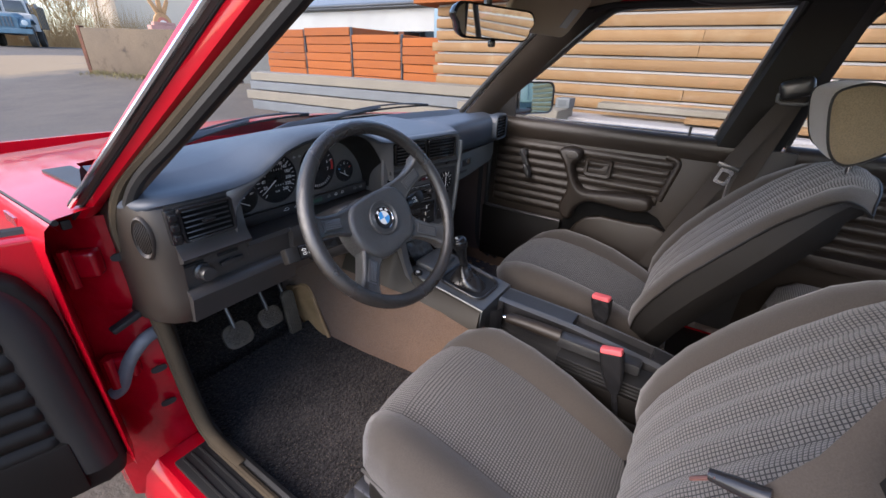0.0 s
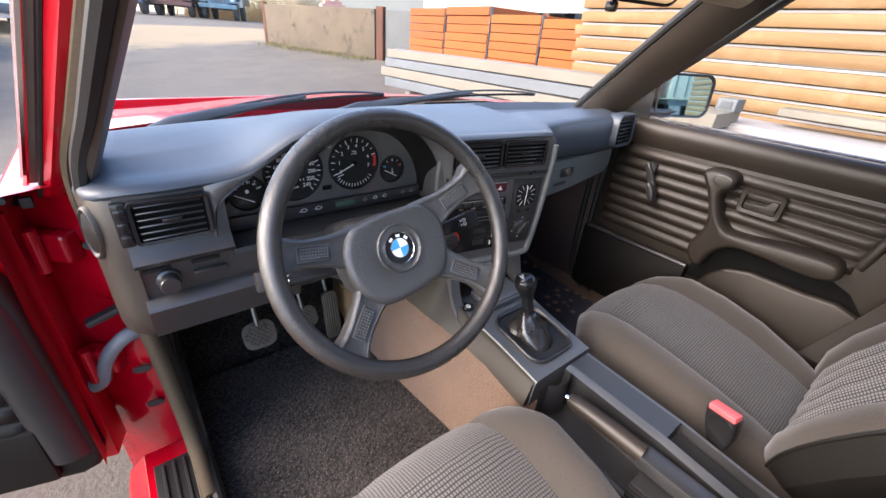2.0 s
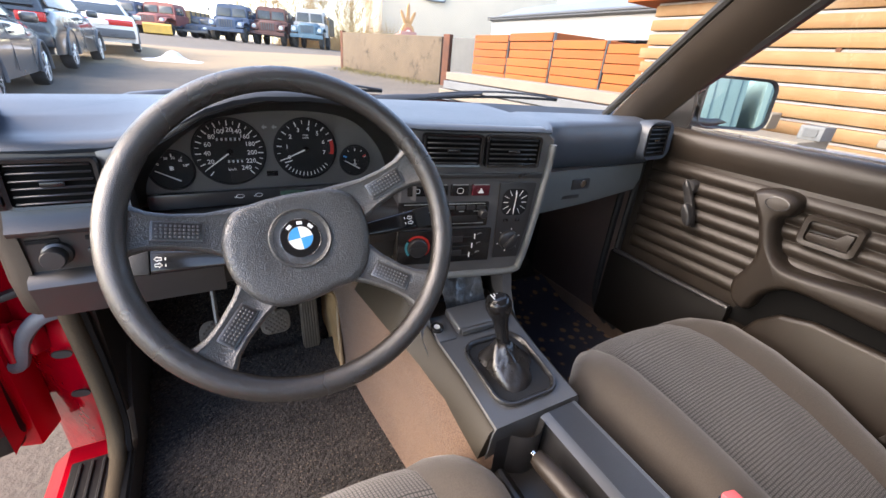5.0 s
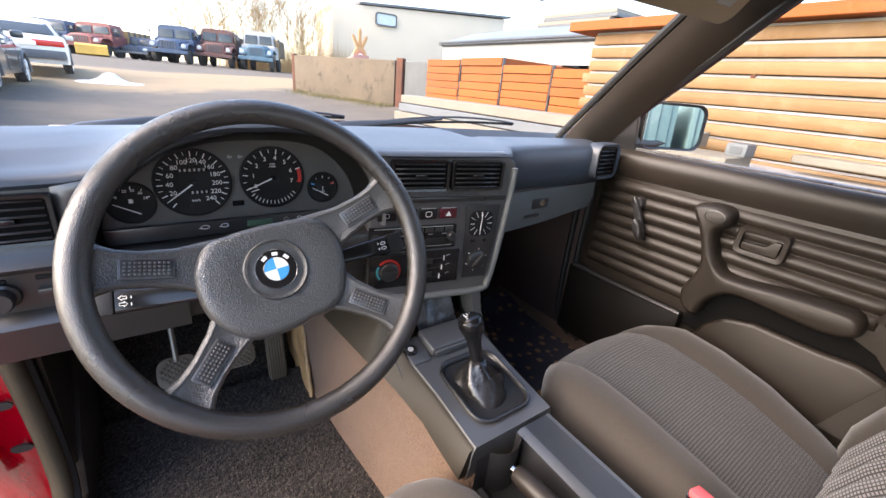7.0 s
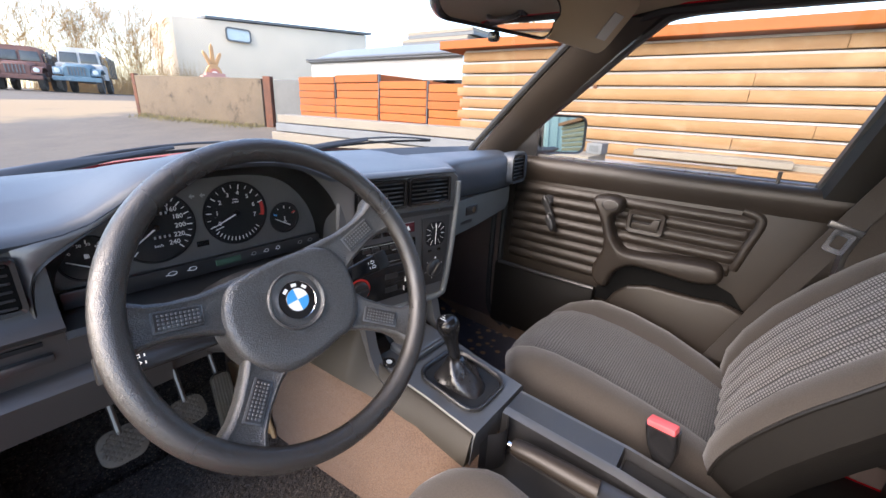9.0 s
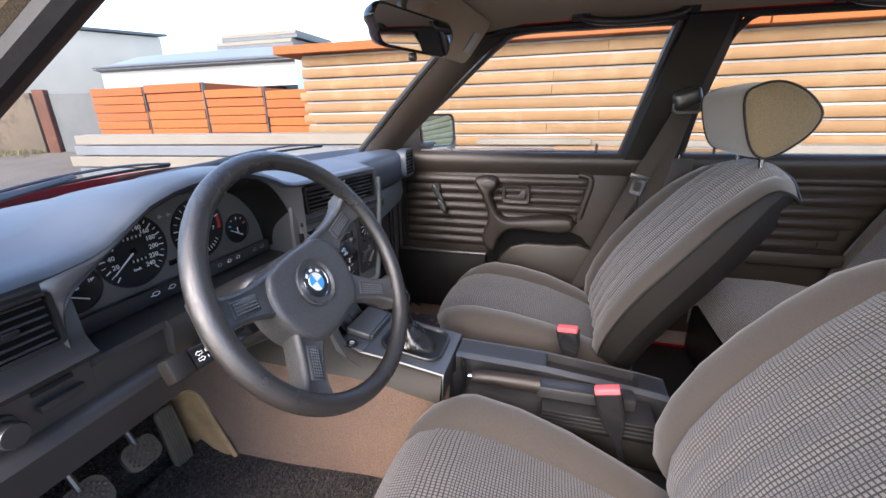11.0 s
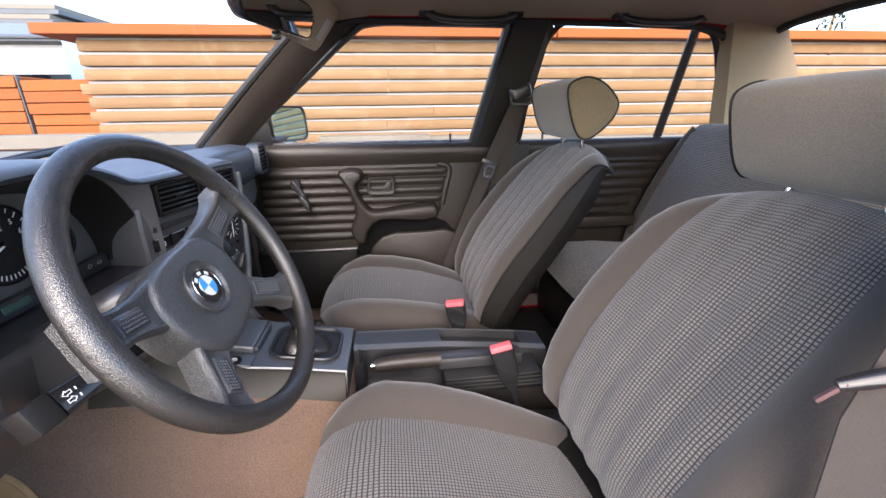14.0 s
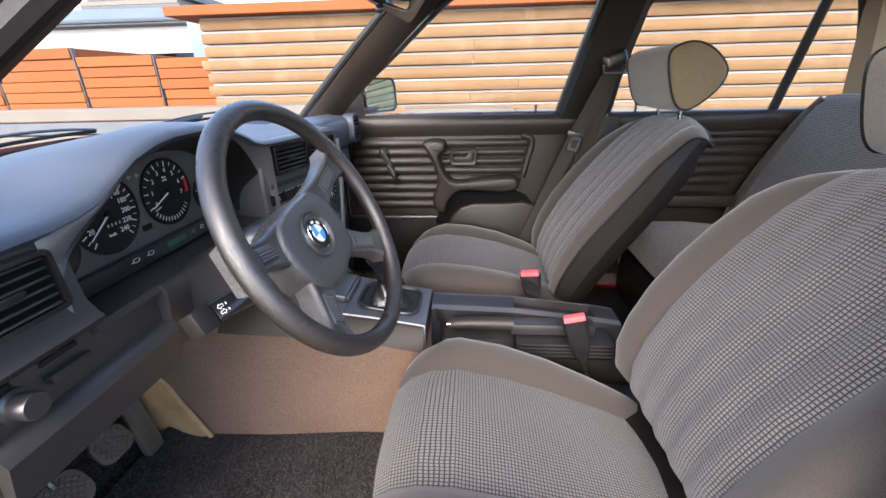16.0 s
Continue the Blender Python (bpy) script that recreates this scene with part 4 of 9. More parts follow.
def build_wheel():
    w = thing("steering_wheel", "black grained four-spoke steering wheel, turned slightly", "steering wheel", at=WC)
    bm = bm_new()
    tube(bm, [on_wheel(360 * k / 96, 0.1775) for k in range(96)], 0.0142, 20, True, flat=0.95)
    part("rim", bm, WHEELSKIN, w, "thick grained black rim")
    # hub pad: a rounded cushion set below the rim's plane
    dish = -0.016
    on_hub = lambda a, r, h=0.0: on_wheel(a, r, h) - WV * 0.006
    bm = bm_new()
    rings = []
    lobes = [(176, 0.0847), (154, 0.0800), (136, 0.0660), (110, 0.0560), (78, 0.0580), (52, 0.0740), (38, 0.0825), (22, 0.0855), (5, 0.0845), (-14, 0.0856), (-30, 0.0880), (-47, 0.0840), (-62, 0.0750), (-90, 0.0765), (-113, 0.0845), (-129, 0.0868), (-147, 0.0865), (-166, 0.0850)]
    outline = smooth_line([(a, r, 0) for a, r in lobes] + [(176 - 360, 0.0847, 0)], 90)[:-1]
    for f, h in ((1.0, -0.048), (1.005, -0.020), (0.998, -0.009), (0.975, -0.003), (0.94, 0.0), (0.85, 0.0015), (0.5, -0.001), (0.41, -0.002)):
        rings.append([on_hub(p.x, p.y * f, h + dish) for p in outline])
    loft(bm, rings)
    part("hub_pad", bm, HUBSKIN, w, "grained black hub pad", 50)
    # recessed ring and round badge
    bm = bm_new()
    lathe(bm, on_hub(0, 0, dish), WN, [(0.0355, -0.006), (0.0360, 0.0010), (0.0345, 0.0024), (0.0325, 0.0010), (0.0300, -0.004), (0.0, -0.004)], 48)
    part("badge_recess", bm, HUBSKIN, w)
    bm = bm_new()
    lathe(bm, on_hub(0, 0, dish - 0.003), WN, [(0.0240, -0.002), (0.0240, 0.003), (0.0232, 0.0045), (0.0220, 0.0032), (0.0, 0.003)], 48)
    badge = part("badge", bm, CHROME, w, "round badge, black ring round blue and white quarters")
    bm = bm_new()
    lathe(bm, on_hub(0, 0, dish + 0.0005), WN, [(0.0222, 0.0), (0.0222, 0.0006), (0.0, 0.0006)], 48)
    part("badge_ring", bm, GLOSSY, badge)
    bm = bm_new()
    tube(bm, [on_hub(360 * k / 40, 0.0140, dish + 0.0014) for k in range(40)], 0.0005, 6, True)
    part("badge_inner_ring", bm, CHROME, badge)
    for a in (132, 90, 48):
        bm = bm_new()
        slab(bm, [on_hub(a + da, r, dish + 0.0012) for da, r in ((-11, 0.0163), (11, 0.0163), (9, 0.0202), (-9, 0.0202))], WN, 0.0005)
        part("ring_mark", bm, WHITE, badge, "pale mark on the black ring")
    for q in range(4):
        bm = bm_new()
        pts = [on_hub(0, 0, dish + 0.0013)] + [on_hub(10 + 90 * q + 90 * k / 10, 0.0136, dish + 0.0013) for k in range(11)]
        slab(bm, pts, WN, 0.0007)
        part("badge_quarter", bm, (WHITE, BLUEPRINT)[q % 2], badge)
    # spokes rising from the hub to the rim, each with its ribbed horn button
    spine = [(0.055, 0.034, -0.028), (0.080, 0.0275, -0.027), (0.10, 0.0220, -0.0245), (0.13, 0.0190, -0.0180), (0.150, 0.0205, -0.0125), (0.163, 0.0255, -0.0085), (0.172, 0.034, -0.006)]
    for ang in (174.0, 26.2, -31.7, -128.4):
        rad = Vector(on_wheel(ang, 1.0) - WC)
        tan = WN.cross(rad)
        bm = bm_new()
        rings = []
        for r, half, h in spine:
            m_ = WC + rad * r + WN * h
            rings.append([m_ + tan * (half * a) + WN * b for a, b in ((-0.80, -0.030), (-1.0, -0.004), (-0.97, 0.002), (-0.88, 0.005), (-0.76, 0.0058), (-0.70, 0.0048), (0.70, 0.0048), (0.76, 0.0058), (0.88, 0.005), (0.97, 0.002), (1.0, -0.004), (0.80, -0.030))])
        loft(bm, rings)
        sp = part("spoke", bm, HUBSKIN, w, "", 40)
        up_ = (rad + WN * 0.24).normalized()
        nn = up_.cross(tan).normalized()
        if nn.dot(WN) < 0:
            nn = -nn
        rm = Matrix((up_, tan, nn)).transposed()
        c0 = WC + rad * 0.123 - WN * 0.0143
        bm = bm_new()
        box(bm, c0, (0.0480, 0.0210, 0.0045), 0.0015, 2, rm)
        part("horn_frame", bm, CONSOLE, sp, "thin smooth border of the horn button")
        bm = bm_new()
        box(bm, c0 + nn * 0.0012, (0.0450, 0.0180, 0.0036), 0.0010, 2, rm)
        part("horn_button", bm, PLASTIC, sp, "ribbed black horn button")
        bm = bm_new()
        for i in range(10):
            for j in range(4):
                box(bm, c0 + up_ * ((i - 4.5) * 0.0041) + tan * ((j - 1.5) * 0.0039) + nn * 0.0031, (0.0028, 0.0026, 0.0013), 0.0005, 1, rm)
        part("horn_button_ribs", bm, CONSOLE, sp)
    # column and its shroud
    col = thing("steering_column", "black plastic steering column shroud with two stalks", "steering column", at=WC - WN * 0.1)
    ax = -WN
    bm = bm_new()
    rings = []
    for d, hw, hh in ((0.060, 0.046, 0.040), (0.075, 0.058, 0.05), (0.12, 0.06, 0.052), (0.20, 0.058, 0.052), (0.27, 0.055, 0.05)):
        c = WC + ax * d
        rings.append([c + WU * (hw * a) + WV * (hh * b) for a, b in rounded(2, 2, 0.5, 4)])
    loft(bm, rings)
    part("shroud", bm, PLASTIC, col)

    def stalk(root, tip, label):
        """A flat lever that widens to a square, cut-off end."""
        bm = bm_new()
        d = (tip - root).normalized()
        side = d.cross(WN).normalized()
        pts = [root.lerp(tip, t) for t in (0, 0.25, 0.55, 0.80, 0.86)]
        rings = []
        for p, a, b in zip(pts, (0.008, 0.009, 0.0115, 0.0135, 0.014), (0.006, 0.007, 0.0085, 0.0100, 0.0105)):
            rings.append([p + side * (u_ * a) + WN * (v_ * b) for u_, v_ in rounded(2, 2, 0.35, 3)])
        loft(bm, rings)
        ob = part("stalk", bm, GLOSSY, col, label, 40)
        bm = bm_new()
        box(bm, root.lerp(tip, 0.865) + d * 0.0125, (0.029, 0.024, 0.022), 0.003, 2, Matrix((side, d, WN)).transposed())
        part("stalk_tip", bm, SHELL, ob, "brown-black worn end")
        f = facing(root.lerp(tip, 0.80) + WN * 0.0117, side, -d)
        bm = bm_new()
        # two outlined arrows, nose to tail, and two short dashes
        arrow = ((0, 0.006), (0.0042, 0.001), (0.0022, 0.001), (0.0022, -0.005), (-0.0022, -0.005), (-0.0022, 0.001), (-0.0042, 0.001))
        for px, g in ((-0.0052, 1), (0.0052, -1)):
            tube(bm, [f @ Vector((0.7 * (px + a), 0.7 * g * b, 0)) for a, b in arrow], 0.00045, 5, True)
        for px in (-0.006, 0.005):
            tube(bm, [f @ Vector((0.7 * px - 0.0015, 0.0078, 0)), f @ Vector((0.7 * px + 0.0015, 0.0078, 0))], 0.0006, 5)
        part("stalk_symbol", bm, WHITE, ob)

    stalk(WC + ax * 0.075 + WU * -0.05 + WV * -0.02, Vector((-0.528, 0.078, 0.836)), "indicator stalk with white symbols")
    stalk(WC + ax * 0.075 + WU * 0.05 + WV * -0.005, Vector((-0.162, 0.050, 0.866)), "wiper stalk with white symbols")


build_wheel()


# ---- dashboard ----
dash = thing("dashboard", "black moulded dashboard with hooded instruments and centre stack", "dashboard", at=(0, 0.35, 0.7))
# rear lip of the top pad: x, y, z
LIP = [(-0.702, 0.262, 0.950), (-0.690, 0.215, 0.955), (-0.668, 0.194, 0.958), (-0.545, 0.186, 0.962), (-0.49, 0.182, 0.975), (-0.43, 0.176, 1.012), (-0.36, 0.172, 1.030), (-0.25, 0.170, 1.028), (-0.19, 0.168, 1.008), (-0.150, 0.166, 0.990), (-0.12, 0.160, 0.986), (0.10, 0.126, 0.986), (0.135, 0.122, 0.985), (0.165, 0.150, 0.985), (0.20, 0.185, 0.985), (0.45, 0.190, 0.985), (0.575, 0.196, 0.983), (0.618, 0.214, 0.978), (0.645, 0.262, 0.968)]


def line_at(table, x):
    """Even reading of a table of (x, ...), rounded through its points."""
    i = max(0, min(len(table) - 2, sum(1 for r in table if r[0] <= x) - 1))
    p = [Vector(table[max(0, min(len(table) - 1, k))]) for k in (i - 1, i, i + 1, i + 2)]
    f = max(0.0, min(1.0, (x - p[1].x) / (p[2].x - p[1].x)))
    m0 = (p[2] - p[0]) / max(1e-6, p[2].x - p[0].x) * (p[2].x - p[1].x)
    m1 = (p[3] - p[1]) / max(1e-6, p[3].x - p[1].x) * (p[2].x - p[1].x)
    q = (2 * f ** 3 - 3 * f * f + 1) * p[1] + (f ** 3 - 2 * f * f + f) * m0 + (3 * f * f - 2 * f ** 3) * p[2] + (f ** 3 - f * f) * m1
    return q.y, q.z


def vent(cx, cz, w, h, o, right, up, cols, parent, name="air_vent"):
    """An air vent: frame, vertical dividers, slats and a thumb wheel, on a face with the given axes."""
    f = facing(o, right, up)
    at = lambda a, b, c=0.0: f @ Vector((cx + a, cz + b, c))
    rm = f.to_3x3()
    bm = bm_new()
    rect = rounded(w, h, 0.006, 3)
    inn = rounded(w - 0.010, h - 0.010, 0.004, 3)
    loft(bm, [[at(a, b, -0.004) for a, b in rect], [at(a, b, 0.007) for a, b in rect], [at(a * 0.985, b * 0.975, 0.010) for a, b in rect], [at(a, b, 0.009) for a, b in inn], [at(a, b, -0.004) for a, b in inn]], True, False)
    v = part(name, bm, GLOSSY, parent, "black air vent with horizontal slats")
    # black plate standing for the shade between the slats
    bm = bm_new()
    slab(bm, [at(a, b, 0.0022) for a, b in inn], -(rm @ Vector((0, 0, 1))), 0.003)
    part("duct_shade", bm, DEEPSHADE, v)
    n = 6
    cw = (w - 0.012) / cols
    for c in range(cols):
        x0 = -w / 2 + 0.006 + cw * (c + 0.5)
        for k in range(n):
            bm = bm_new()
            z = -h / 2 + h * (k + 0.85) / (n + 0.7)
            box(bm, at(x0, z, 0.0062), (cw - 0.004, 0.0022, 0.0036), 0.0008, 1, rm @ Euler((radians(14), 0, 0)).to_matrix())
            part("slat", bm, PLASTIC, v)
        bm = bm_new()
        box(bm, at(x0, 0.0, 0.008), (0.024, 0.006, 0.005), 0.0015, 2, rm)
        part("slat_tab", bm, GLOSSY, v)
        if c:
            bm = bm_new()
            box(bm, at(x0 - cw / 2, 0, 0.004), (0.006, h - 0.01, 0.010), 0.0015, 1, rm)
            part("vent_divider", bm, PLASTIC, v)
    return v, at, rm


def build_dash():
    # top pad
    bm = bm_new()
    rows = []
    xs = [-0.702, -0.697, -0.69, -0.68, -0.668, -0.64, -0.60, -0.545, -0.515, -0.49, -0.46, -0.43, -0.395, -0.36, -0.30, -0.25, -0.22, -0.19, -0.165, -0.14, -0.12, -0.06, 0.0, 0.06, 0.10, 0.135, 0.165, 0.20, 0.26, 0.34, 0.42, 0.5, 0.58, 0.62, 0.645]
    for x in xs:
        y, z = line_at(LIP, x)
        far = 0.385 + 0.155 * (1 - (x / 0.70) ** 2)
        tray = 0.020 * max(0, min(1, (x - 0.17) / 0.03)) * max(0, min(1, (0.60 - x) / 0.03))
        g = max(0, min(1, (x - 0.14) / 0.03))
        th = lerp(0.018, 0.013, max(0, min(1, (x + 0.165) / 0.03)))   # thinnest over the centre vents
        rows.append([(x, y + lerp(0.006, 0.034, g), z - lerp(th, 0.108, g)), (x, y + lerp(0.005, 0.012, g), z - lerp(th - 0.0005, 0.092, g)), (x, y + lerp(0.004, 0.001, g), z - lerp(th - 0.001, 0.070, g)), (x, y - 0.001, z - lerp(th * 0.63, 0.042, g)), (x, y + 0.002, z - lerp(th * 0.3, 0.012, g)), (x, y + 0.012, z - 0.002), (x, y + 0.030, z + 0.001), (x, y + 0.06, z + 0.002), (x, lerp(y, far, 0.38), lerp(z, 1.0, 0.35)), (x, lerp(y, far, 0.42), lerp(z, 1.0, 0.4) - tray), (x, lerp(y, far, 0.62), lerp(z, 0.997, 0.7) - tray), (x, lerp(y, far, 0.78), 0.992 - tray), (x, lerp(y, far, 0.83), 0.991), (x, lerp(y, far, 0.94), 0.984), (x, far, 0.972), (x, far + 0.02, 0.94)])
    loft(bm, rows, False, False)
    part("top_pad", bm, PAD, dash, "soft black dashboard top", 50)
    # body under the pad, stepped in x; front face and underside
    bm = bm_new()

    def face(x0, x1, pts0, pts1=None, n=4):
        pts1 = pts1 or pts0
        loft(bm, [[(lerp(x0, x1, k / n), lerp(a[0], b[0], k / n), lerp(a[1], b[1], k / n)) for a, b in zip(pts0, pts1)] for k in range(n + 1)])
    # driver's outer end: vent face, ledge and knee panel
    face(-0.662, -0.535, [(0.60, 0.94), (0.192, 0.945), (0.187, 0.872), (0.178, 0.858), (0.172, 0.852), (0.176, 0.845), (0.196, 0.838), (0.198, 0.786), (0.182, 0.782), (0.176, 0.772), (0.190, 0.72), (0.235, 0.705), (0.60, 0.78)])
    face(-0.535, -0.44, [(0.60, 0.90), (0.30, 0.838), (0.19, 0.838), (0.186, 0.830), (0.196, 0.825), (0.198, 0.786), (0.182, 0.782), (0.176, 0.772), (0.190, 0.72), (0.235, 0.705), (0.60, 0.78)])
    face(-0.44, -0.135, [(0.60, 0.90), (0.30, 0.838), (0.185, 0.838), (0.178, 0.828), (0.185, 0.780), (0.21, 0.745), (0.60, 0.80)])
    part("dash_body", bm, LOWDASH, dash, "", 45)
    # rounded brown-grey left end with its outlet
    bm = bm_new()
    plan = [(-0.658, 0.187), (-0.672, 0.191), (-0.686, 0.203), (-0.696, 0.224), (-0.702, 0.255), (-0.705, 0.30), (-0.705, 0.60), (-0.658, 0.60)]
    loft(bm, [[(x, y + e if y < 0.5 else y, z) for x, y in plan] for z, e in ((0.705, 0.05), (0.72, 0.012), (0.765, 0.004), (0.80, 0.006), (0.84, 0.002), (0.872, 0.0), (0.93, 0.004), (0.946, 0.012))])
    de = part("dash_end", bm, ENDCAP, dash, "grey-brown dashboard end cap", 60)
    f = facing((-0.6935, 0.2165, 0.893), (0.45, -0.89, 0), (0, 0.04, 1))
    oval = [(0.0155 * math.cos(2 * math.pi * k / 24), 0.033 * math.sin(2 * math.pi * k / 24)) for k in range(24)]
    bm = bm_new()
    loft(bm, [[f @ Vector((a * g, b * g, d)) for a, b in oval] for g, d in ((1.22, -0.006), (1.15, 0.003), (1.05, 0.004), (0.96, 0.001), (0.75, -0.001), (0.2, -0.001))])
    part("end_recess", bm, ENDCAP, de, "oval moulded recess", 60)
    bm = bm_new()
    slab(bm, [f @ Vector((a * 0.86, b * 0.86, 0.0005)) for a, b in oval], f.to_3x3() @ Vector((0, 0, 1)), 0.001)
    part("recess_floor", bm, ENDCAP, de)
    for k in range(9):
        a = -0.0120 + 0.0030 * k
        hh = 0.033 * 0.86 * math.sqrt(max(0.02, 1 - (a / 0.0133) ** 2))
        bm = bm_new()
        box(bm, f @ Vector((a, 0, 0.0022)), (0.0014, 2 * hh, 0.0022), 0.0004, 1, f.to_3x3())
        part("outlet_slat", bm, ENDCAP, de)
    # instrument hood: tunnel from the lip back to the panel
    arch = [(-0.535, 0.850), (-0.530, 0.885), (-0.515, 0.915), (-0.490, 0.948), (-0.455, 0.978), (-0.42, 0.998), (-0.34, 1.012), (-0.25, 1.010), (-0.195, 0.990), (-0.155, 0.945), (-0.135, 0.895), (-0.130, 0.850)]
    mouth = [(-0.5535, 0.850), (-0.5525, 0.885), (-0.542, 0.918), (-0.505, 0.945), (-0.460, 0.972), (-0.42, 0.995), (-0.34, 1.012), (-0.25, 1.010), (-0.195, 0.990), (-0.155, 0.945), (-0.135, 0.895), (-0.130, 0.850)]
    lip = smooth_line([(x, 0, z) for x, z in mouth], 40)
    deep = smooth_line([(x, 0, z) for x, z in arch], 40)
    bm = bm_new()
    rows = []
    for y, g, dz, t in ((0.186, 1.008, 0.002, 0.0), (0.184, 1.0, -0.001, 0.0), (0.20, 0.994, -0.006, 0.15), (0.235, 0.98, -0.012, 0.65), (0.262, 0.965, -0.018, 1.0)):
        rows.append([Vector((-0.333 + (lerp(p.x, q.x, t) + 0.333) * g, y, 0.85 + (lerp(p.z, q.z, t) - 0.85) * g + dz * (p.z - 0.85) / 0.16)) for p, q in zip(lip, deep)])
    loft(bm, rows, False, False)
    part("instrument_hood", bm, HOODSHADE, dash, "smooth black hood over the instruments", 60)
    # rounded fascia between the pad's lip and the hood's mouth
    rim_, swell, inner_ = [], [], []
    for p in lip:
        d = Vector((p.x + 0.34, 0, p.z - 0.85))
        q, k = p, 1.0
        while -0.5575 < q.x < -0.122 and q.z < line_at(LIP, q.x)[1] - 0.010 and k < 1.6:
            k += 0.004
            q = Vector((-0.34, 0, 0.85)) + d * k
        o = Vector((q.x, line_at(LIP, q.x)[0] + 0.003, max(0.846, q.z)))
        rim_.append(o)
        m = Vector((p.x, 0.186, p.z))
        swell.append([o.lerp(m, 0.3) + Vector((0, -0.0035, 0)), o.lerp(m, 0.75) + Vector((0, -0.0040, 0))])
        inner_.append(m + Vector((0, 0.002, -0.0005)))
    bm = bm_new()
    loft(bm, [rim_, [a for a, b in swell], [b for a, b in swell], inner_], False, False)
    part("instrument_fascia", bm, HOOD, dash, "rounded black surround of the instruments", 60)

    # instrument panel
    cl = part("instrument_panel", slab(bm_new(), [(x, 0.264, z) for x, z in [(-0.333 + (p.x + 0.333) * 0.99, 0.842 + (p.z - 0.85) * 0.97) for p in smooth_line([(a, 0, b) for a, b in arch], 24)]], (0, 1, 0), 0.006), CLUSTER, dash, "grey instrument panel with round dials")
    bm = bm_new()
    box(bm, (-0.333, 0.252, 0.853), (0.385, 0.012, 0.024), 0.003)
    strip = part("warning_strip", bm, PLASTIC, cl, "row of warning lamp windows")
    for x, w_, mt in ((-0.40, 0.020, WHITE), (-0.372, 0.018, WHITE), (-0.275, 0.012, GREYPRINT), (-0.252, 0.012, WHITE), (-0.230, 0.012, WHITE), (-0.185, 0.012, GREYPRINT), (-0.163, 0.014, GREYPRINT)):
        bm = bm_new()
        tube(bm, [(x + w_ * 0.3 * math.cos(a), 0.2455, 0.856 + 0.003 * math.sin(a)) for a in [2 * math.pi * k / 10 for k in range(10)]], 0.0006, 4, True)
        rod(bm, (x - w_ * 0.45, 0.2455, 0.8545), (x - w_ * 0.2, 0.2455, 0.8545), 0.0006, seg=4)
        part("lamp_symbol", bm, mt, strip)
    bm = bm_new()
    box(bm, (-0.318, 0.247, 0.855), (0.040, 0.006, 0.010), 0.001)
    part("service_lamps", bm, GLOWSTRIP, strip)

    def dial(x, z, r, a0, a1, n, nums, needle, big, extra=()):
        """A round gauge: dished face, tick marks, printed numbers, needle."""
        bm = bm_new()
        lathe(bm, (x, 0.2625, z), (0, -1, 0), [(r + 0.003, 0.0), (r + 0.003, 0.0025), (r + 0.001, 0.003), (r, 0.0008), (0, 0.0008)], 48)
        d = part("gauge", bm, GAUGE, cl, "round black gauge with white marks")
        for k in range(n + 1):
            a = radians(lerp(a0, a1, k / n))
            long = 0.0080 if k % 2 == 0 else 0.0055
            m_ = Matrix.Rotation(-a, 3, "Y")
            bm = bm_new()
            p = Vector((x + math.cos(a) * (r - 0.002 - long / 2), 0.2612, z + math.sin(a) * (r - 0.002 - long / 2)))
            box(bm, p, (long if big else long * 0.6, 0.0006, 0.0015 if k % 2 == 0 else 0.0008), 0, 1, m_)
            part("tick", bm, REDPRINT if extra and extra[0] <= k / n <= extra[1] else WHITE, d)
        for f, s_ in nums:
            a = radians(lerp(a0, a1, f))
            lettering("numeral", s_, 0.0100 if big else 0.0056, facing((x + math.cos(a) * (r - (0.0185 if big else 0.0095)), 0.2612, z + math.sin(a) * (r - (0.0160 if big else 0.0095))), (1, 0, 0), (0, 0, 1)), WHITE, d)
        a = radians(lerp(a0, a1, needle))
        bm = bm_new()
        dv = Vector((math.cos(a), 0, math.sin(a)))
        c0 = Vector((x, 0.2585, z))
        ln = r * 0.86
        if big:
            tube(bm, [c0 + dv * r * 0.06, c0 + dv * ln], [0.0013, 0.0007], 6)
        else:        # pivot hidden under the lower rim
            tube(bm, [c0 + Vector((0.33 * r, 0, -0.58 * r)), c0 + Vector((-0.76 * r, 0, 0.02 * r))], [0.0011, 0.0006], 6)
        part("needle", bm, WHITE, d, "thin white needle")
        if big:
            bm = bm_new()
            lathe(bm, (x, 0.2605, z), (0, -1, 0), [(r * 0.09, 0), (r * 0.08, 0.003), (0, 0.003)], 16)
            part("needle_cap", bm, GLOSSY, d)
        return d
    sp = dial(-0.4055, 0.9245, 0.0505, 229, -49, 24, [((int(v) - 8) / 240.0 + 8 / 240, v) for v in ("20", "40", "60", "80", "100", "120", "140", "160", "180", "200", "220", "240")], 0.045, True)
    lettering("unit_mark", "km/h", 0.0058, facing((-0.4055, 0.2612, 0.8965), (1, 0, 0), (0, 0, 1)), WHITE, sp)
    for zz, w_ in ((0.9445, 0.040), (0.9095, 0.026)):
        bm = bm_new()
        box(bm, (-0.4055 + (0.006 if w_ < 0.03 else 0), 0.2613, zz), (w_, 0.0008, 0.0062), 0.0008)
        cn = part("counter", bm, GLOSSY, sp)
        for k in range(6 if w_ > 0.03 else 4):
            bm = bm_new()
            box(bm, (-0.4055 + (0.006 if w_ < 0.03 else 0) + (k - (2.5 if w_ > 0.03 else 1.5)) * 0.0063, 0.2607, zz), (0.0028, 0.0006, 0.0042), 0.0006, 1)
            part("counter_wheel", bm, GREYPRINT, cn)
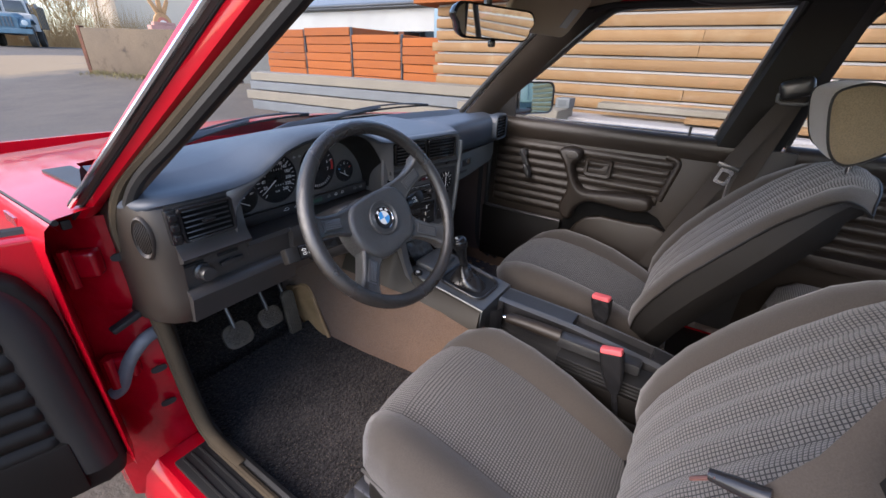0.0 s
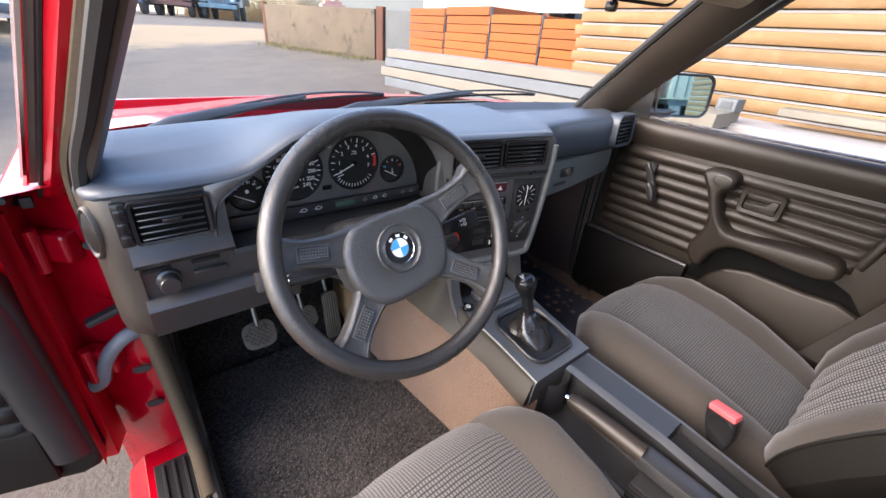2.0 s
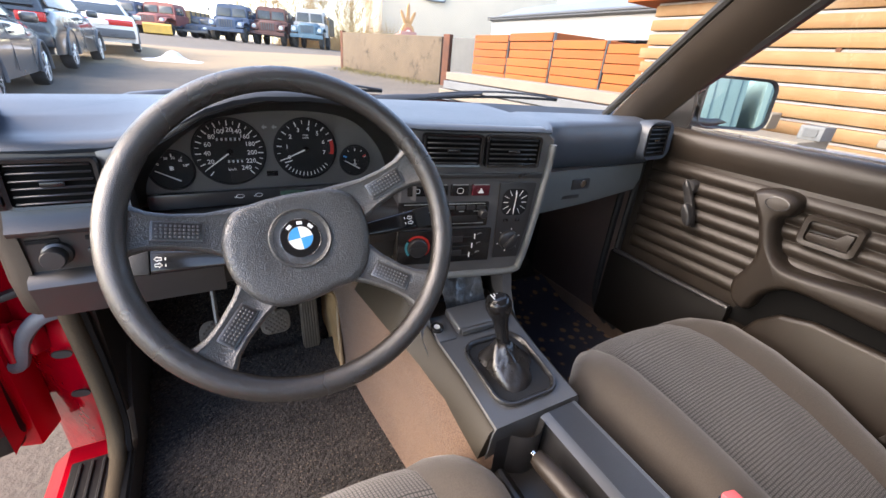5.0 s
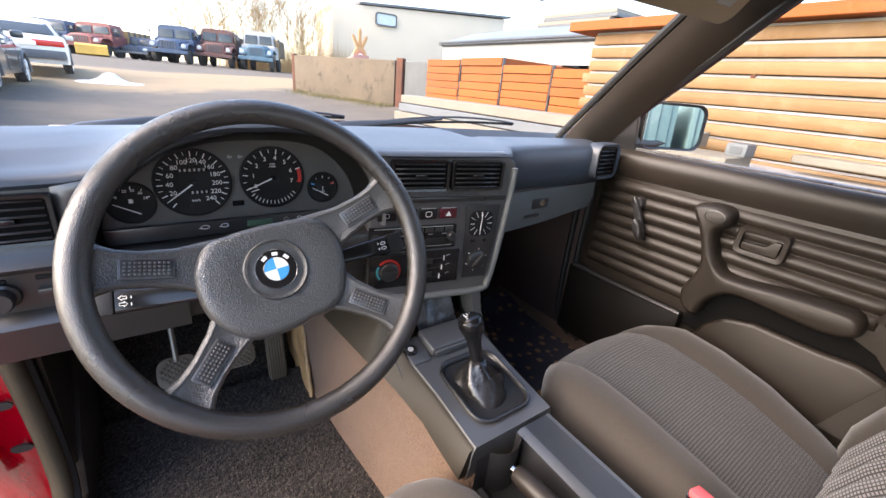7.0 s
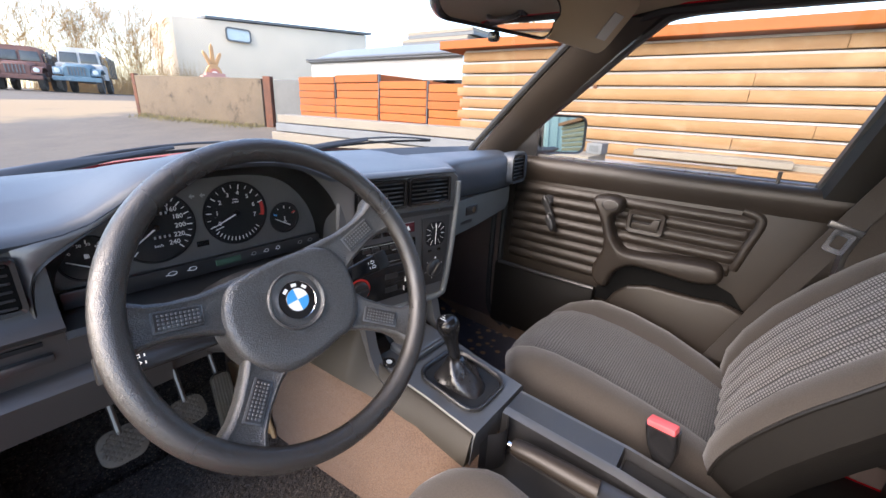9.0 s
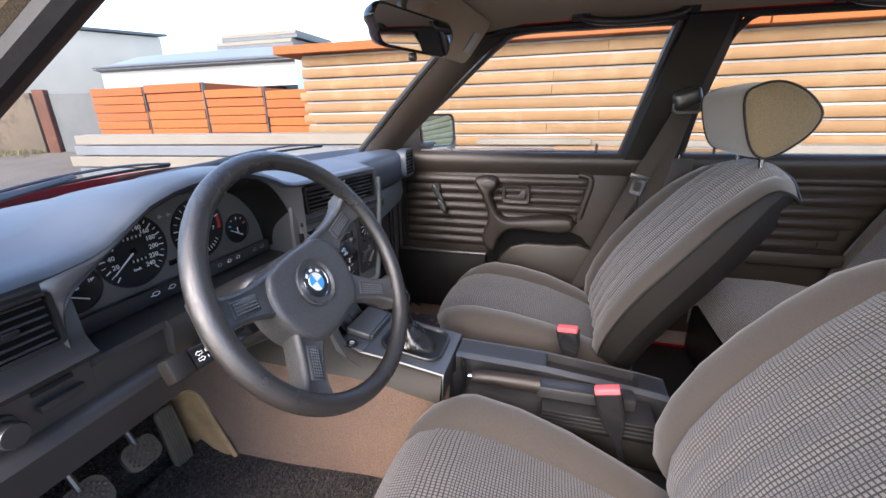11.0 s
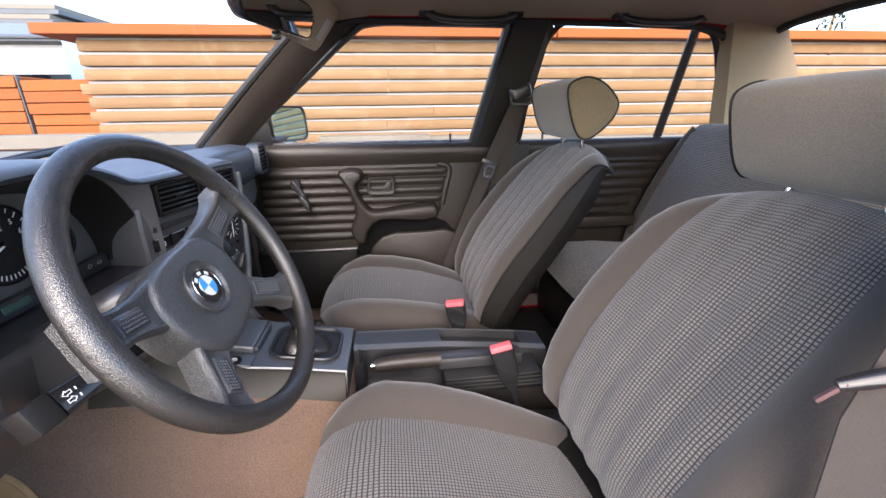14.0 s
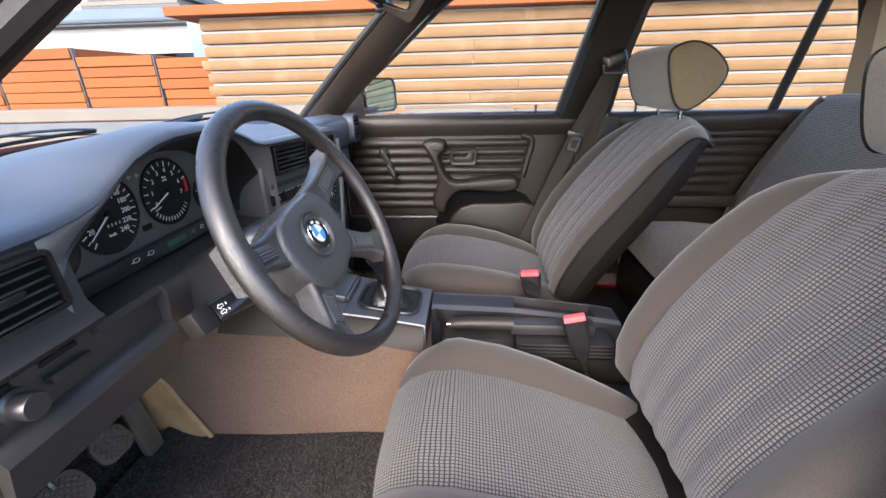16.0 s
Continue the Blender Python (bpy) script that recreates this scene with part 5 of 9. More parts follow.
    tc = dial(-0.2885, 0.9268, 0.0495, 204, -12, 14, [(k / 7, str(k)) for k in range(8)], 0.0, True, (0.865, 1.0))
    lettering("unit_mark", "1/min", 0.0042, facing((-0.2885, 0.2612, 0.9500), (1, 0, 0), (0, 0, 1)), WHITE, tc)
    lettering("unit_mark", "x1000", 0.0042, facing((-0.2885, 0.2612, 0.9455), (1, 0, 0), (0, 0, 1)), WHITE, tc)
    bm = bm_new()
    for k in range(13):
        a = radians(lerp(-140, -40, k / 12))
        rod(bm, (-0.2885 + 0.040 * math.cos(a), 0.2610, 0.9268 + 0.040 * math.sin(a)), (-0.2885 + 0.0465 * math.cos(a), 0.2610, 0.9268 + 0.0465 * math.sin(a)), 0.0007, seg=4)
    part("economy_ticks", bm, WHITE, tc)
    bm = bm_new()
    for k in range(10):
        a, b = radians(lerp(18, -12, k / 10)), radians(lerp(18, -12, (k + 1) / 10))
        slab(bm, [(-0.2885 + q * math.cos(g), 0.2614, 0.9268 + q * math.sin(g)) for q, g in ((0.0415, a), (0.0475, a), (0.0475, b), (0.0415, b))], (0, -1, 0), 0.0004)
    part("red_zone", bm, REDPRINT, tc)
    bm = bm_new()
    rod(bm, (-0.2885 - 0.0365, 0.2590, 0.9268 - 0.022), (-0.2885 - 0.024, 0.2590, 0.9268 - 0.0345 + 0.016), 0.0008, seg=5)
    part("economy_needle", bm, WHITE, tc)
    fuel = dial(-0.4875, 0.8990, 0.0285, 150, 20, 4, [(0.0, "0"), (0.33, "20"), (0.55, "30"), (0.78, "40"), (1.0, "55")], -0.06, False)
    bm = bm_new()
    box(bm, (-0.4880, 0.2612, 0.9020), (0.0042, 0.0006, 0.0062), 0.0004, 1)
    box(bm, (-0.4852, 0.2612, 0.9018), (0.0008, 0.0006, 0.0050), 0, 1)
    part("fuel_symbol", bm, WHITE, fuel)
    temp = dial(-0.2030, 0.9040, 0.0255, 160, 20, 4, [], 0.0, False)
    for a, mt in ((158, BLUEPRINT), (24, REDPRINT)):
        bm = bm_new()
        c = radians(a)
        box(bm, (-0.2030 + 0.0195 * math.cos(c), 0.2608, 0.9040 + 0.0195 * math.sin(c)), (0.0065, 0.0006, 0.0028), 0, 1, Matrix.Rotation(-c, 3, "Y"))
        part("colour_mark", bm, mt, temp)
    bm = bm_new()
    rod(bm, (-0.2030, 0.2610, 0.8985), (-0.2030, 0.2610, 0.9060), 0.0007, seg=5)
    for dz in (0.0, 0.0018):
        rod(bm, (-0.2062, 0.2610, 0.8975 - dz), (-0.1998, 0.2610, 0.8975 - dz), 0.0005, seg=4)
    part("temperature_symbol", bm, WHITE, temp)
    bm = bm_new()
    for x in (-0.352, -0.337):
        slab(bm, [(x - 0.004, 0.2625, 0.963), (x, 0.2625, 0.967), (x, 0.2625, 0.9645), (x + 0.004, 0.2625, 0.9645), (x + 0.004, 0.2625, 0.9615), (x, 0.2625, 0.9615), (x, 0.2625, 0.959)], (0, -1, 0), 0.0005)
    part("arrow_lamps", bm, GREYPRINT, cl)
    bm = bm_new()
    box(bm, (-0.346, 0.2625, 0.8865), (0.018, 0.002, 0.009), 0.001)
    part("clear_button", bm, GLOSSY, cl)
    bm = bm_new()
    slab(bm, [(-0.52, 0.250, 0.868), (-0.15, 0.250, 0.868), (-0.20, 0.250, 0.985), (-0.45, 0.250, 0.985)], (0, -1, 0), 0.001)
    ob = part("instrument_glass", bm, PANE, cl)
    ob.visible_shadow = False

    # left vent and the switches under it
    lv, vat, vrm = vent(0, 0, 0.094, 0.062, (-0.604, 0.1855, 0.909), (1, 0, 0), (0, 0.05, 1), 1, dash)
    bm = bm_new()
    box(bm, vat(-0.0545, 0, -0.002), (0.017, 0.062, 0.014), 0.004, 2, vrm)
    wh = part("wheel_housing", bm, GLOSSY, lv)
    bm = bm_new()
    for k in range(3):
        box(bm, vat(-0.0545, -0.018 + 0.018 * k, 0.006), (0.012, 0.012, 0.010), 0.003, 2, vrm)
    part("vent_wheel", bm, GLOSSY, wh, "ribbed black thumb wheel")
    bm = bm_new()
    lathe(bm, (-0.627, 0.196, 0.811), (0, -1, 0.05), [(0.017, 0), (0.016, 0.006), (0.0125, 0.008), (0.0135, 0.024), (0.012, 0.027), (0, 0.027)], 24)
    part("light_switch", bm, PLASTIC, dash, "round black headlamp pull switch")
    for x, z, w_ in ((-0.638, 0.830, 0.034), (-0.575, 0.830, 0.040)):
        bm = bm_new()
        box(bm, (x, 0.1955, z), (w_, 0.004, 0.006), 0.0015)
        part("blank_switch", bm, GAUGE, dash)
    bm = bm_new()
    box(bm, (-0.572, 0.192, 0.812), (0.046, 0.010, 0.010), 0.003)
    part("fog_switch", bm, PLASTIC, dash)

    # centre stack, turned towards the driver
    R_ = Vector((0.981, -0.196, 0)).normalized()
    o = Vector((0.0, 0.149, 0.0))
    f = facing(o, R_, (0, 0, 1))
    at = lambda a, z, d=0.0: f @ Vector((a, z, d))
    rm = f.to_3x3()
    bm = bm_new()
    side = [(-0.145, 0.985), (0.125, 0.985), (0.150, 0.965), (0.147, 0.90), (0.136, 0.80), (0.122, 0.705), (0.105, 0.683), (-0.13, 0.683), (-0.150, 0.71), (-0.152, 0.90)]
    loft(bm, [[at(a * 0.98, z, -0.20) for a, z in side], [at(a, z, -0.02) for a, z in side], [at(a, z, -0.004) for a, z in side], [at(a * 0.97, lerp(0.83, z, 0.985), 0.0) for a, z in side]])
    cs = part("centre_fascia", bm, HOOD, dash, "black centre stack angled to the driver", 40)
    bm = bm_new()
    tube(bm, smooth_line([at(0.146, 0.955, 0.001), at(0.143, 0.90, 0.002), at(0.1325, 0.80, 0.002), at(0.1185, 0.712, 0.002), at(0.100, 0.688, 0.002), at(0.0, 0.6865, 0.002), at(-0.12, 0.6865, 0.002)], 48), 0.0075, 10)
    part("stack_border", bm, LITSKIN, cs, "rounded satin border of the centre stack", 60)
    vent(0, 0, 0.112, 0.058, at(-0.058, 0.9415, 0.002), R_, (0, 0, 1), 1, cs)
    vent(0, 0, 0.112, 0.058, at(0.060, 0.9415, 0.002), R_, (0, 0, 1), 1, cs)
    bm = bm_new()
    box(bm, at(0.0, 0.8955, 0.003), (0.262, 0.010, 0.008), 0.002, 2, rm)
    part("stack_rail", bm, PLASTIC, cs)
    for a, w_ in ((-0.118, 0.036), (-0.078, 0.036), (-0.036, 0.036), (0.006, 0.036)):
        bm = bm_new()
        box(bm, at(a, 0.8675, 0.0015), (w_, 0.022, 0.006), 0.002, 2, rm)
        part("push_switch", bm, GLOSSY if a < 0 else HAZARD, cs)
        bm = bm_new()
        box(bm, at(a, 0.8785, 0.0046), (w_ * 0.86, 0.0012, 0.0012), 0, 1, rm)
        part("switch_edge", bm, GREYPRINT, cs)
    bm = bm_new()
    slab(bm, [at(0.000, 0.862, 0.005), at(0.012, 0.862, 0.005), at(0.006, 0.872, 0.005)], rm @ Vector((0, 0, 1)), 0.0004)
    part("hazard_symbol", bm, WHITE, cs, "pale hazard triangle")
    bm = bm_new()
    tube(bm, [at(-0.036 + 0.006 * a, 0.867 + 0.005 * b, 0.0052) for a, b in rounded(2, 2, 0.6, 2)], 0.0005, 4, True)
    tube(bm, [at(-0.118 + 0.004 * a, 0.867 + 0.004 * b, 0.0052) for a, b in rounded(2, 2, 0.6, 2)], 0.0005, 4, True)
    part("switch_symbol", bm, WHITE, cs)
    # radio
    bm = bm_new()
    box(bm, at(-0.062, 0.819, 0.0), (0.178, 0.050, 0.010), 0.003, 2, rm)
    radio = part("radio", bm, GLOSSY, cs, "black radio with cassette slot")
    bm = bm_new()
    box(bm, at(-0.045, 0.811, 0.0055), (0.100, 0.013, 0.003), 0.001, 2, rm)
    part("cassette_slot", bm, RUBBER, radio)
    for k in range(6):
        bm = bm_new()
        box(bm, at(-0.095 + 0.021 * k, 0.834, 0.006), (0.017, 0.008, 0.004), 0.001, 2, rm)
        part("radio_button", bm, PLASTIC, radio)
    for a in (-0.138, 0.014):
        bm = bm_new()
        lathe(bm, at(a, 0.822, 0.005), rm @ Vector((0, 0, 1)), [(0.009, 0), (0.0085, 0.010), (0.007, 0.012), (0, 0.012)], 20)
        part("radio_knob", bm, PLASTIC, radio)
    for k in range(4):
        bm = bm_new()
        box(bm, at(-0.09 + 0.03 * k, 0.8265, 0.0062), (0.010, 0.0018, 0.0006), 0, 1, rm)
        part("radio_print", bm, GREYPRINT, radio)
    for zz in (0.8015, 0.8415):
        bm = bm_new()
        box(bm, at(-0.062, zz, 0.0056), (0.160, 0.0010, 0.0008), 0, 1, rm)
        part("radio_line", bm, GREYPRINT, radio)
    # heater panel
    bm = bm_new()
    box(bm, at(-0.055, 0.7525, 0.0), (0.190, 0.072, 0.008), 0.003, 2, rm)
    heat = part("heater_panel", bm, GLOSSY, cs, "black heater panel with temperature dial")
    bm = bm_new()
    lathe(bm, at(-0.112, 0.754, 0.004), rm @ Vector((0, 0, 1)), [(0.0195, 0), (0.019, 0.007), (0.017, 0.009), (0, 0.009)], 28)
    part("temperature_dial", bm, PLASTIC, heat)
    bm = bm_new()
    box(bm, at(-0.112, 0.754, 0.0145), (0.034, 0.007, 0.006), 0.002, 2, rm)
    part("dial_grip", bm, PLASTIC, heat)
    for nm, a0, a1, mt in (("red_arc", 140, -45, REDPRINT), ("blue_arc", 150, 225, TEALPRINT)):
        bm = bm_new()
        for k in range(14):
            a, b = radians(lerp(a0, a1, k / 14)), radians(lerp(a0, a1, (k + 1) / 14))
            slab(bm, [at(-0.112 + q * math.cos(g), 0.754 + q * math.sin(g), 0.0044) for q, g in ((0.0205, a), (0.025, a), (0.025, b), (0.0205, b))], rm @ Vector((0, 0, 1)), 0.0005)
        part(nm, bm, mt, heat)
    for k in range(3):
        bm = bm_new()
        box(bm, at(-0.020, 0.732 + 0.020 * k, 0.0048), (0.052, 0.0022, 0.001), 0, 1, rm)
        part("slider_slot", bm, RUBBER, heat)
        bm = bm_new()
        box(bm, at(0.004 - 0.004 * (2 - k), 0.733 + 0.020 * k, 0.0062), (0.0016, 0.011, 0.003), 0.0004, 1, rm)
        part("slider_mark", bm, WHITE, heat)
        bm = bm_new()
        tube(bm, [at(0.009, 0.736 + 0.020 * k, 0.005), at(0.013, 0.739 + 0.020 * k, 0.005), at(0.018, 0.739 + 0.020 * k, 0.005)], 0.0006, 4)
        part("heater_print", bm, GREYPRINT, heat)
    for k in range(2):
        bm = bm_new()
        box(bm, at(-0.036, 0.738 + 0.030 * k, 0.005), (0.030, 0.012, 0.004), 0.001, 2, rm)
        part("heater_key", bm, PLASTIC, heat)
    # clock and blower switch panel
    bm = bm_new()
    slab(bm, [at(0.044, 0.882, 0.001), at(0.122, 0.882, 0.001), at(0.118, 0.80, 0.001), at(0.105, 0.722, 0.001), at(0.050, 0.722, 0.001)], rm @ Vector((0, 0, 1)), 0.005, 0.0015)
    ck = part("clock_panel", bm, PLASTIC, cs)
    bm = bm_new()
    slab(bm, [at(0.080 + a, 0.843 + b, 0.0055) for a, b in rounded(0.054, 0.054, 0.016, 5)], rm @ Vector((0, 0, 1)), 0.002)
    clock = part("clock", bm, GAUGE, ck, "square black analogue clock with rounded corners")
    for k in range(12):
        bm = bm_new()
        a = radians(30 * k)
        e = min(0.0245 / max(abs(math.cos(a)), abs(math.sin(a))), 0.0275)
        rod(bm, at(0.080 + 0.0150 * math.cos(a), 0.843 + 0.0150 * math.sin(a), 0.0078), at(0.080 + e * math.cos(a), 0.843 + e * math.sin(a), 0.0078), 0.0006 if k % 3 == 0 else 0.00042, seg=4)
        part("clock_mark", bm, WHITE, clock)
    for dx, dz, r_ in ((0.0012, 0.021, 0.0006), (-0.0010, -0.016, 0.0008)):
        bm = bm_new()
        rod(bm, at(0.080, 0.843, 0.009), at(0.080 + dx, 0.843 + dz, 0.009), r_, seg=5)
        part("clock_pointer", bm, WHITE, clock)
    for dx in (-0.014, 0.012):
        bm = bm_new()
        box(bm, at(0.080 + dx, 0.805, 0.0065), (0.009, 0.005, 0.003), 0.001, 2, rm)
        part("clock_button", bm, GLOSSY, ck)
    bm = bm_new()
    lathe(bm, at(0.079, 0.762, 0.006), rm @ Vector((0, 0, 1)), [(0.021, 0), (0.020, 0.006), (0.017, 0.008), (0, 0.008)], 28)
    fan = part("blower_switch", bm, PLASTIC, ck, "round black blower switch")
    bm = bm_new()
    box(bm, at(0.079, 0.762, 0.016), (0.034, 0.009, 0.010), 0.003, 2, rm @ Euler((0, 0, radians(50))).to_matrix())
    part("blower_grip", bm, PLASTIC, fan)
    bm = bm_new()
    for k in range(6):
        a = radians(60 * k + 20)
        rod(bm, at(0.079 + 0.0225 * math.cos(a), 0.762 + 0.0225 * math.sin(a), 0.0062), at(0.079 + 0.026 * math.cos(a), 0.762 + 0.026 * math.sin(a), 0.0062), 0.0007, seg=4)
    part("blower_marks", bm, WHITE, ck)
    # glovebox side
    bm = bm_new()
    loft(bm, [[(x, y0 + 0.30, 0.87), (x, y0 + 0.026, 0.874), (x, y0 + 0.024, 0.80 + e), (x, y0 + 0.034, 0.768 + e), (x, y0 + 0.06, 0.755 + e), (x, y0 + 0.30, 0.76 + e)] for x, y0, e in ((0.152, 0.172, 0.0), (0.40, 0.190, 0.012), (0.60, 0.206, 0.03))])
    gb = part("glovebox_lid", bm, LITSKIN, dash, "grey-black glovebox lid", 45)
    bm = bm_new()
    box(bm, (0.345, 0.211, 0.838), (0.060, 0.010, 0.026), 0.004)
    part("glovebox_latch", bm, PLASTIC, gb)
    bm = bm_new()
    lathe(bm, (0.35, 0.206, 0.840), (0, -1, 0), [(0.009, 0), (0.009, 0.002), (0.006, 0.003), (0, 0.001)], 20)
    part("glovebox_lock", bm, CHROME, gb)
    bm = bm_new()
    box(bm, (0.312, 0.210, 0.808), (0.070, 0.008, 0.010), 0.003)
    part("latch_grip", bm, PLASTIC, gb)
    # right vent, half hidden at the dash end
    vent(0, 0, 0.092, 0.074, (0.552, 0.189, 0.944), (0.995, 0.10, 0), (0, 0.03, 1), 1, dash)
    # raised bezel round that vent, full and round towards the door
    f = facing((0.552, 0.189, 0.944), (0.995, 0.10, 0), (0, 0.03, 1))
    bm = bm_new()
    outer_, inner_ = rounded(0.124, 0.096, 0.030, 6), rounded(0.095, 0.077, 0.008, 6)
    loft(bm, [[f @ Vector((a + 0.006, b, -0.025)) for a, b in outer_], [f @ Vector((a + 0.006, b, 0.004)) for a, b in outer_], [f @ Vector((a * 0.96 + 0.005, b * 0.95, 0.010)) for a, b in outer_], [f @ Vector((a, b, 0.008)) for a, b in inner_], [f @ Vector((a, b, -0.006)) for a, b in inner_]], True, False)
    part("vent_bezel", bm, PAD, dash, "rounded grey-black vent surround", 60)
    # knee panel under the column
    bm = bm_new()
    loft(bm, [[(x, 0.196, 0.775), (x, 0.205, 0.725), (x, 0.25, 0.70), (x, 0.55, 0.70), (x, 0.55, 0.76)] for x in (-0.44, -0.3, -0.145)])
    part("knee_panel", bm, LOWDASH, dash, "", 40)


build_dash()


# ---- console, levers and buckles ----
def build_console():
    con = thing("centre_console", "black plastic centre console between the front seats", "console", at=(0, -0.1, 0.45))
    # sloped front part with the lever opening
    top = lambda y: 0.556 + max(0, y + 0.12) * 0.17
    bm = bm_new()
    rows = []
    for y, w in ((-0.118, 0.094), (-0.06, 0.094), (0.0, 0.094), (0.08, 0.099), (0.14, 0.104)):
        z = top(y)
        rows.append([(-w - 0.012, y, z - 0.085), (-w - 0.003, y, z - 0.010), (-w + 0.002, y, z), (-0.058, y, z), (0.062, y, z), (w - 0.006, y, z), (w, y, z - 0.010), (w + 0.010, y, z - 0.085)])
    loft(bm, rows, False, False, lambda i, j: not (j == 3 and 1 <= i <= 1))
    loft(bm, [[rows[0][k] for k in range(8)], [(p[0] * 0.98, p[1] + 0.001, p[2] - 0.08 if 0 < k < 7 else p[2]) for k, p in enumerate(rows[0])]], False, False)
    part("console_front", bm, CONSOLE, con, "", 35)
    # uprights from console to centre stack
    for s, x in ((-1, -0.108), (1, 0.100)):
        bm = bm_new()
        loft(bm, [[(x - 0.012, y - 0.016, z - 0.03), (x + 0.012, y - 0.016, z - 0.03), (x + 0.010, y + 0.05, z + 0.01), (x - 0.010, y + 0.05, z + 0.01)] for y, z in ((0.06, 0.575), (0.12, 0.612), (0.145, 0.66), (0.16, 0.72))])
        part("console_upright", bm, HOOD, con)
    for sx in (-1, 1):
        bm = bm_new()
        rows = []
        for y, w, z, low in ((-0.115, 0.094, top(-0.115), 0.498), (-0.06, 0.094, top(-0.06), 0.508), (0.0, 0.094, top(0), 0.520), (0.08, 0.099, top(0.08), 0.542), (0.125, 0.104, 0.612, 0.552), (0.145, 0.108, 0.655, 0.556), (0.17, 0.112, 0.70, 0.562), (0.32, 0.125, 0.70, 0.59)):
            e = 0 if sx < 0 else -0.006
            foot = 0.026 + 0.12 * max(0, y)
            rows.append([(sx * (w + 0.001 + e), y, z - 0.003), (sx * (w + 0.009 + e), y, z - 0.008), (sx * (w + foot + e), y, low), (sx * (w + 0.004 + e), y, low)])
        loft(bm, rows)
        part("console_skirt", bm, SKIRT, con, "brown-black side of the console", 40)
    # storage tray with folded paper in its mouth, coin lid, lighter
    bm = bm_new()
    slab(bm, [(-0.10, 0.20, 0.60), (0.095, 0.20, 0.60), (0.095, 0.30, 0.62), (-0.10, 0.30, 0.62)], (0, 0, -1), 0.01)
    part("tray_floor", bm, RUBBER, con)
    bm = bm_new()
    tilt = Euler((radians(10), 0, 0)).to_matrix()
    box(bm, (0.010, 0.110, 0.603), (0.122, 0.062, 0.018), 0.005, 3, tilt)
    lid = part("ashtray_lid", bm, CONSOLE, con, "black hinged ashtray lid")
    bm = bm_new()
    box(bm, (0.010, 0.0755, 0.598), (0.112, 0.007, 0.012), 0.003, 2, tilt)
    part("lid_lip", bm, CONSOLE, lid)
    bm = bm_new()
    box(bm, (-0.078, 0.100, 0.5935), (0.040, 0.055, 0.008), 0.003, 2, tilt)
    pl = part("lighter_plate", bm, CONSOLE, con)
    bm = bm_new()
    lathe(bm, (-0.087, 0.106, 0.598), (0, -0.17, 1), [(0.0135, 0), (0.0135, 0.005), (0.011, 0.007), (0.0105, 0.004), (0, 0.004)], 24)
    lg = part("cigarette_lighter", bm, GLOSSY, pl, "round black cigarette lighter")
    bm = bm_new()
    lathe(bm, (-0.087, 0.106, 0.6025), (0, -0.17, 1), [(0.006, 0), (0.006, 0.0008), (0.0045, 0.0008), (0.0045, 0)], 16)
    part("lighter_symbol", bm, WHITE, lg)
    # frame round the lever opening, dark well under it
    bm = bm_new()
    fr = [Vector((0.002 + a, -0.022 + b, top(-0.022 + b) + 0.002)) for a, b in rounded(0.128, 0.142, 0.030, 5)]
    tube(bm, fr, 0.0075, 10, True, flat=0.6)
    part("gaiter_frame", bm, PLASTIC, con, "raised black frame round the gear lever")
    bm = bm_new()
    loft(bm, [[Vector((0.002 + a * g, -0.022 + b * g, top(-0.022 + b) - d)) for a, b in rounded(0.128, 0.142, 0.030, 5)] for g, d in ((1.0, -0.001), (0.93, 0.020), (0.88, 0.028), (0.3, 0.028))])
    part("gaiter_well", bm, RUBBER, con)
    # rear part with the handbrake well
    bm = bm_new()
    zt = 0.553
    rows = []
    for y, zz, d in ((-0.124, zt, 0), (-0.335, zt - 0.008, 0), (-0.338, zt - 0.008, 0.024), (-0.535, zt - 0.030, 0.024), (-0.538, zt - 0.030, 0), (-0.60, zt - 0.04, 0)):
        rows.append([(-0.100, y, zz - 0.11), (-0.096, y, zz - 0.080), (-0.091, y, zz - 0.074), (-0.084, y, zz - 0.074), (-0.078, y, zz - 0.078), (-0.070, y, zz - 0.085), (-0.010, y, zz - 0.085), (-0.004, y, zz - 0.004), (0.004, y, zz), (0.014, y, zz), (0.017, y, zz - d), (0.066, y, zz - d), (0.069, y, zz), (0.076, y, zz), (0.082, y, zz - 0.006), (0.092, y, zz - 0.11)])
    sunk = (3, 4, 5, 6, 9, 10, 11)
    loft(bm, rows, False, False, lambda i, j: j not in sunk)
    loft(bm, [rows[0], [(p[0], p[1] + 0.0005, zt - 0.11) for p in rows[0]]], False, False)
    part("console_rear", bm, CONSOLE, con, "", 35)
    # sunk faces take darker plastic than the console, standing for shade
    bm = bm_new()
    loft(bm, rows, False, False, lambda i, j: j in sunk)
    part("handbrake_well", bm, PLASTIC, con, "sunk well and tray, their shade put into dark plastic", 35)
    # front wall of the handbrake well, rounded
    bm = bm_new()
    loft(bm, [[(x, -0.135 - 0.018 * max(0.0, 1 - abs((x + 0.04) / 0.036) ** 2), z) for z in (0.44, 0.553)] for x in (-0.104, -0.076, -0.065, -0.05, -0.04, -0.03, -0.015, -0.004)], False, False)
    part("well_front", bm, PLASTIC, con)
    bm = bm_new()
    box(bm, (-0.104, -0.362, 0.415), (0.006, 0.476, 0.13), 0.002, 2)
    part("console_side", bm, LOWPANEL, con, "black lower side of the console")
    # black sheet over the tray floor, painting the shade of the recess
    bm = bm_new()
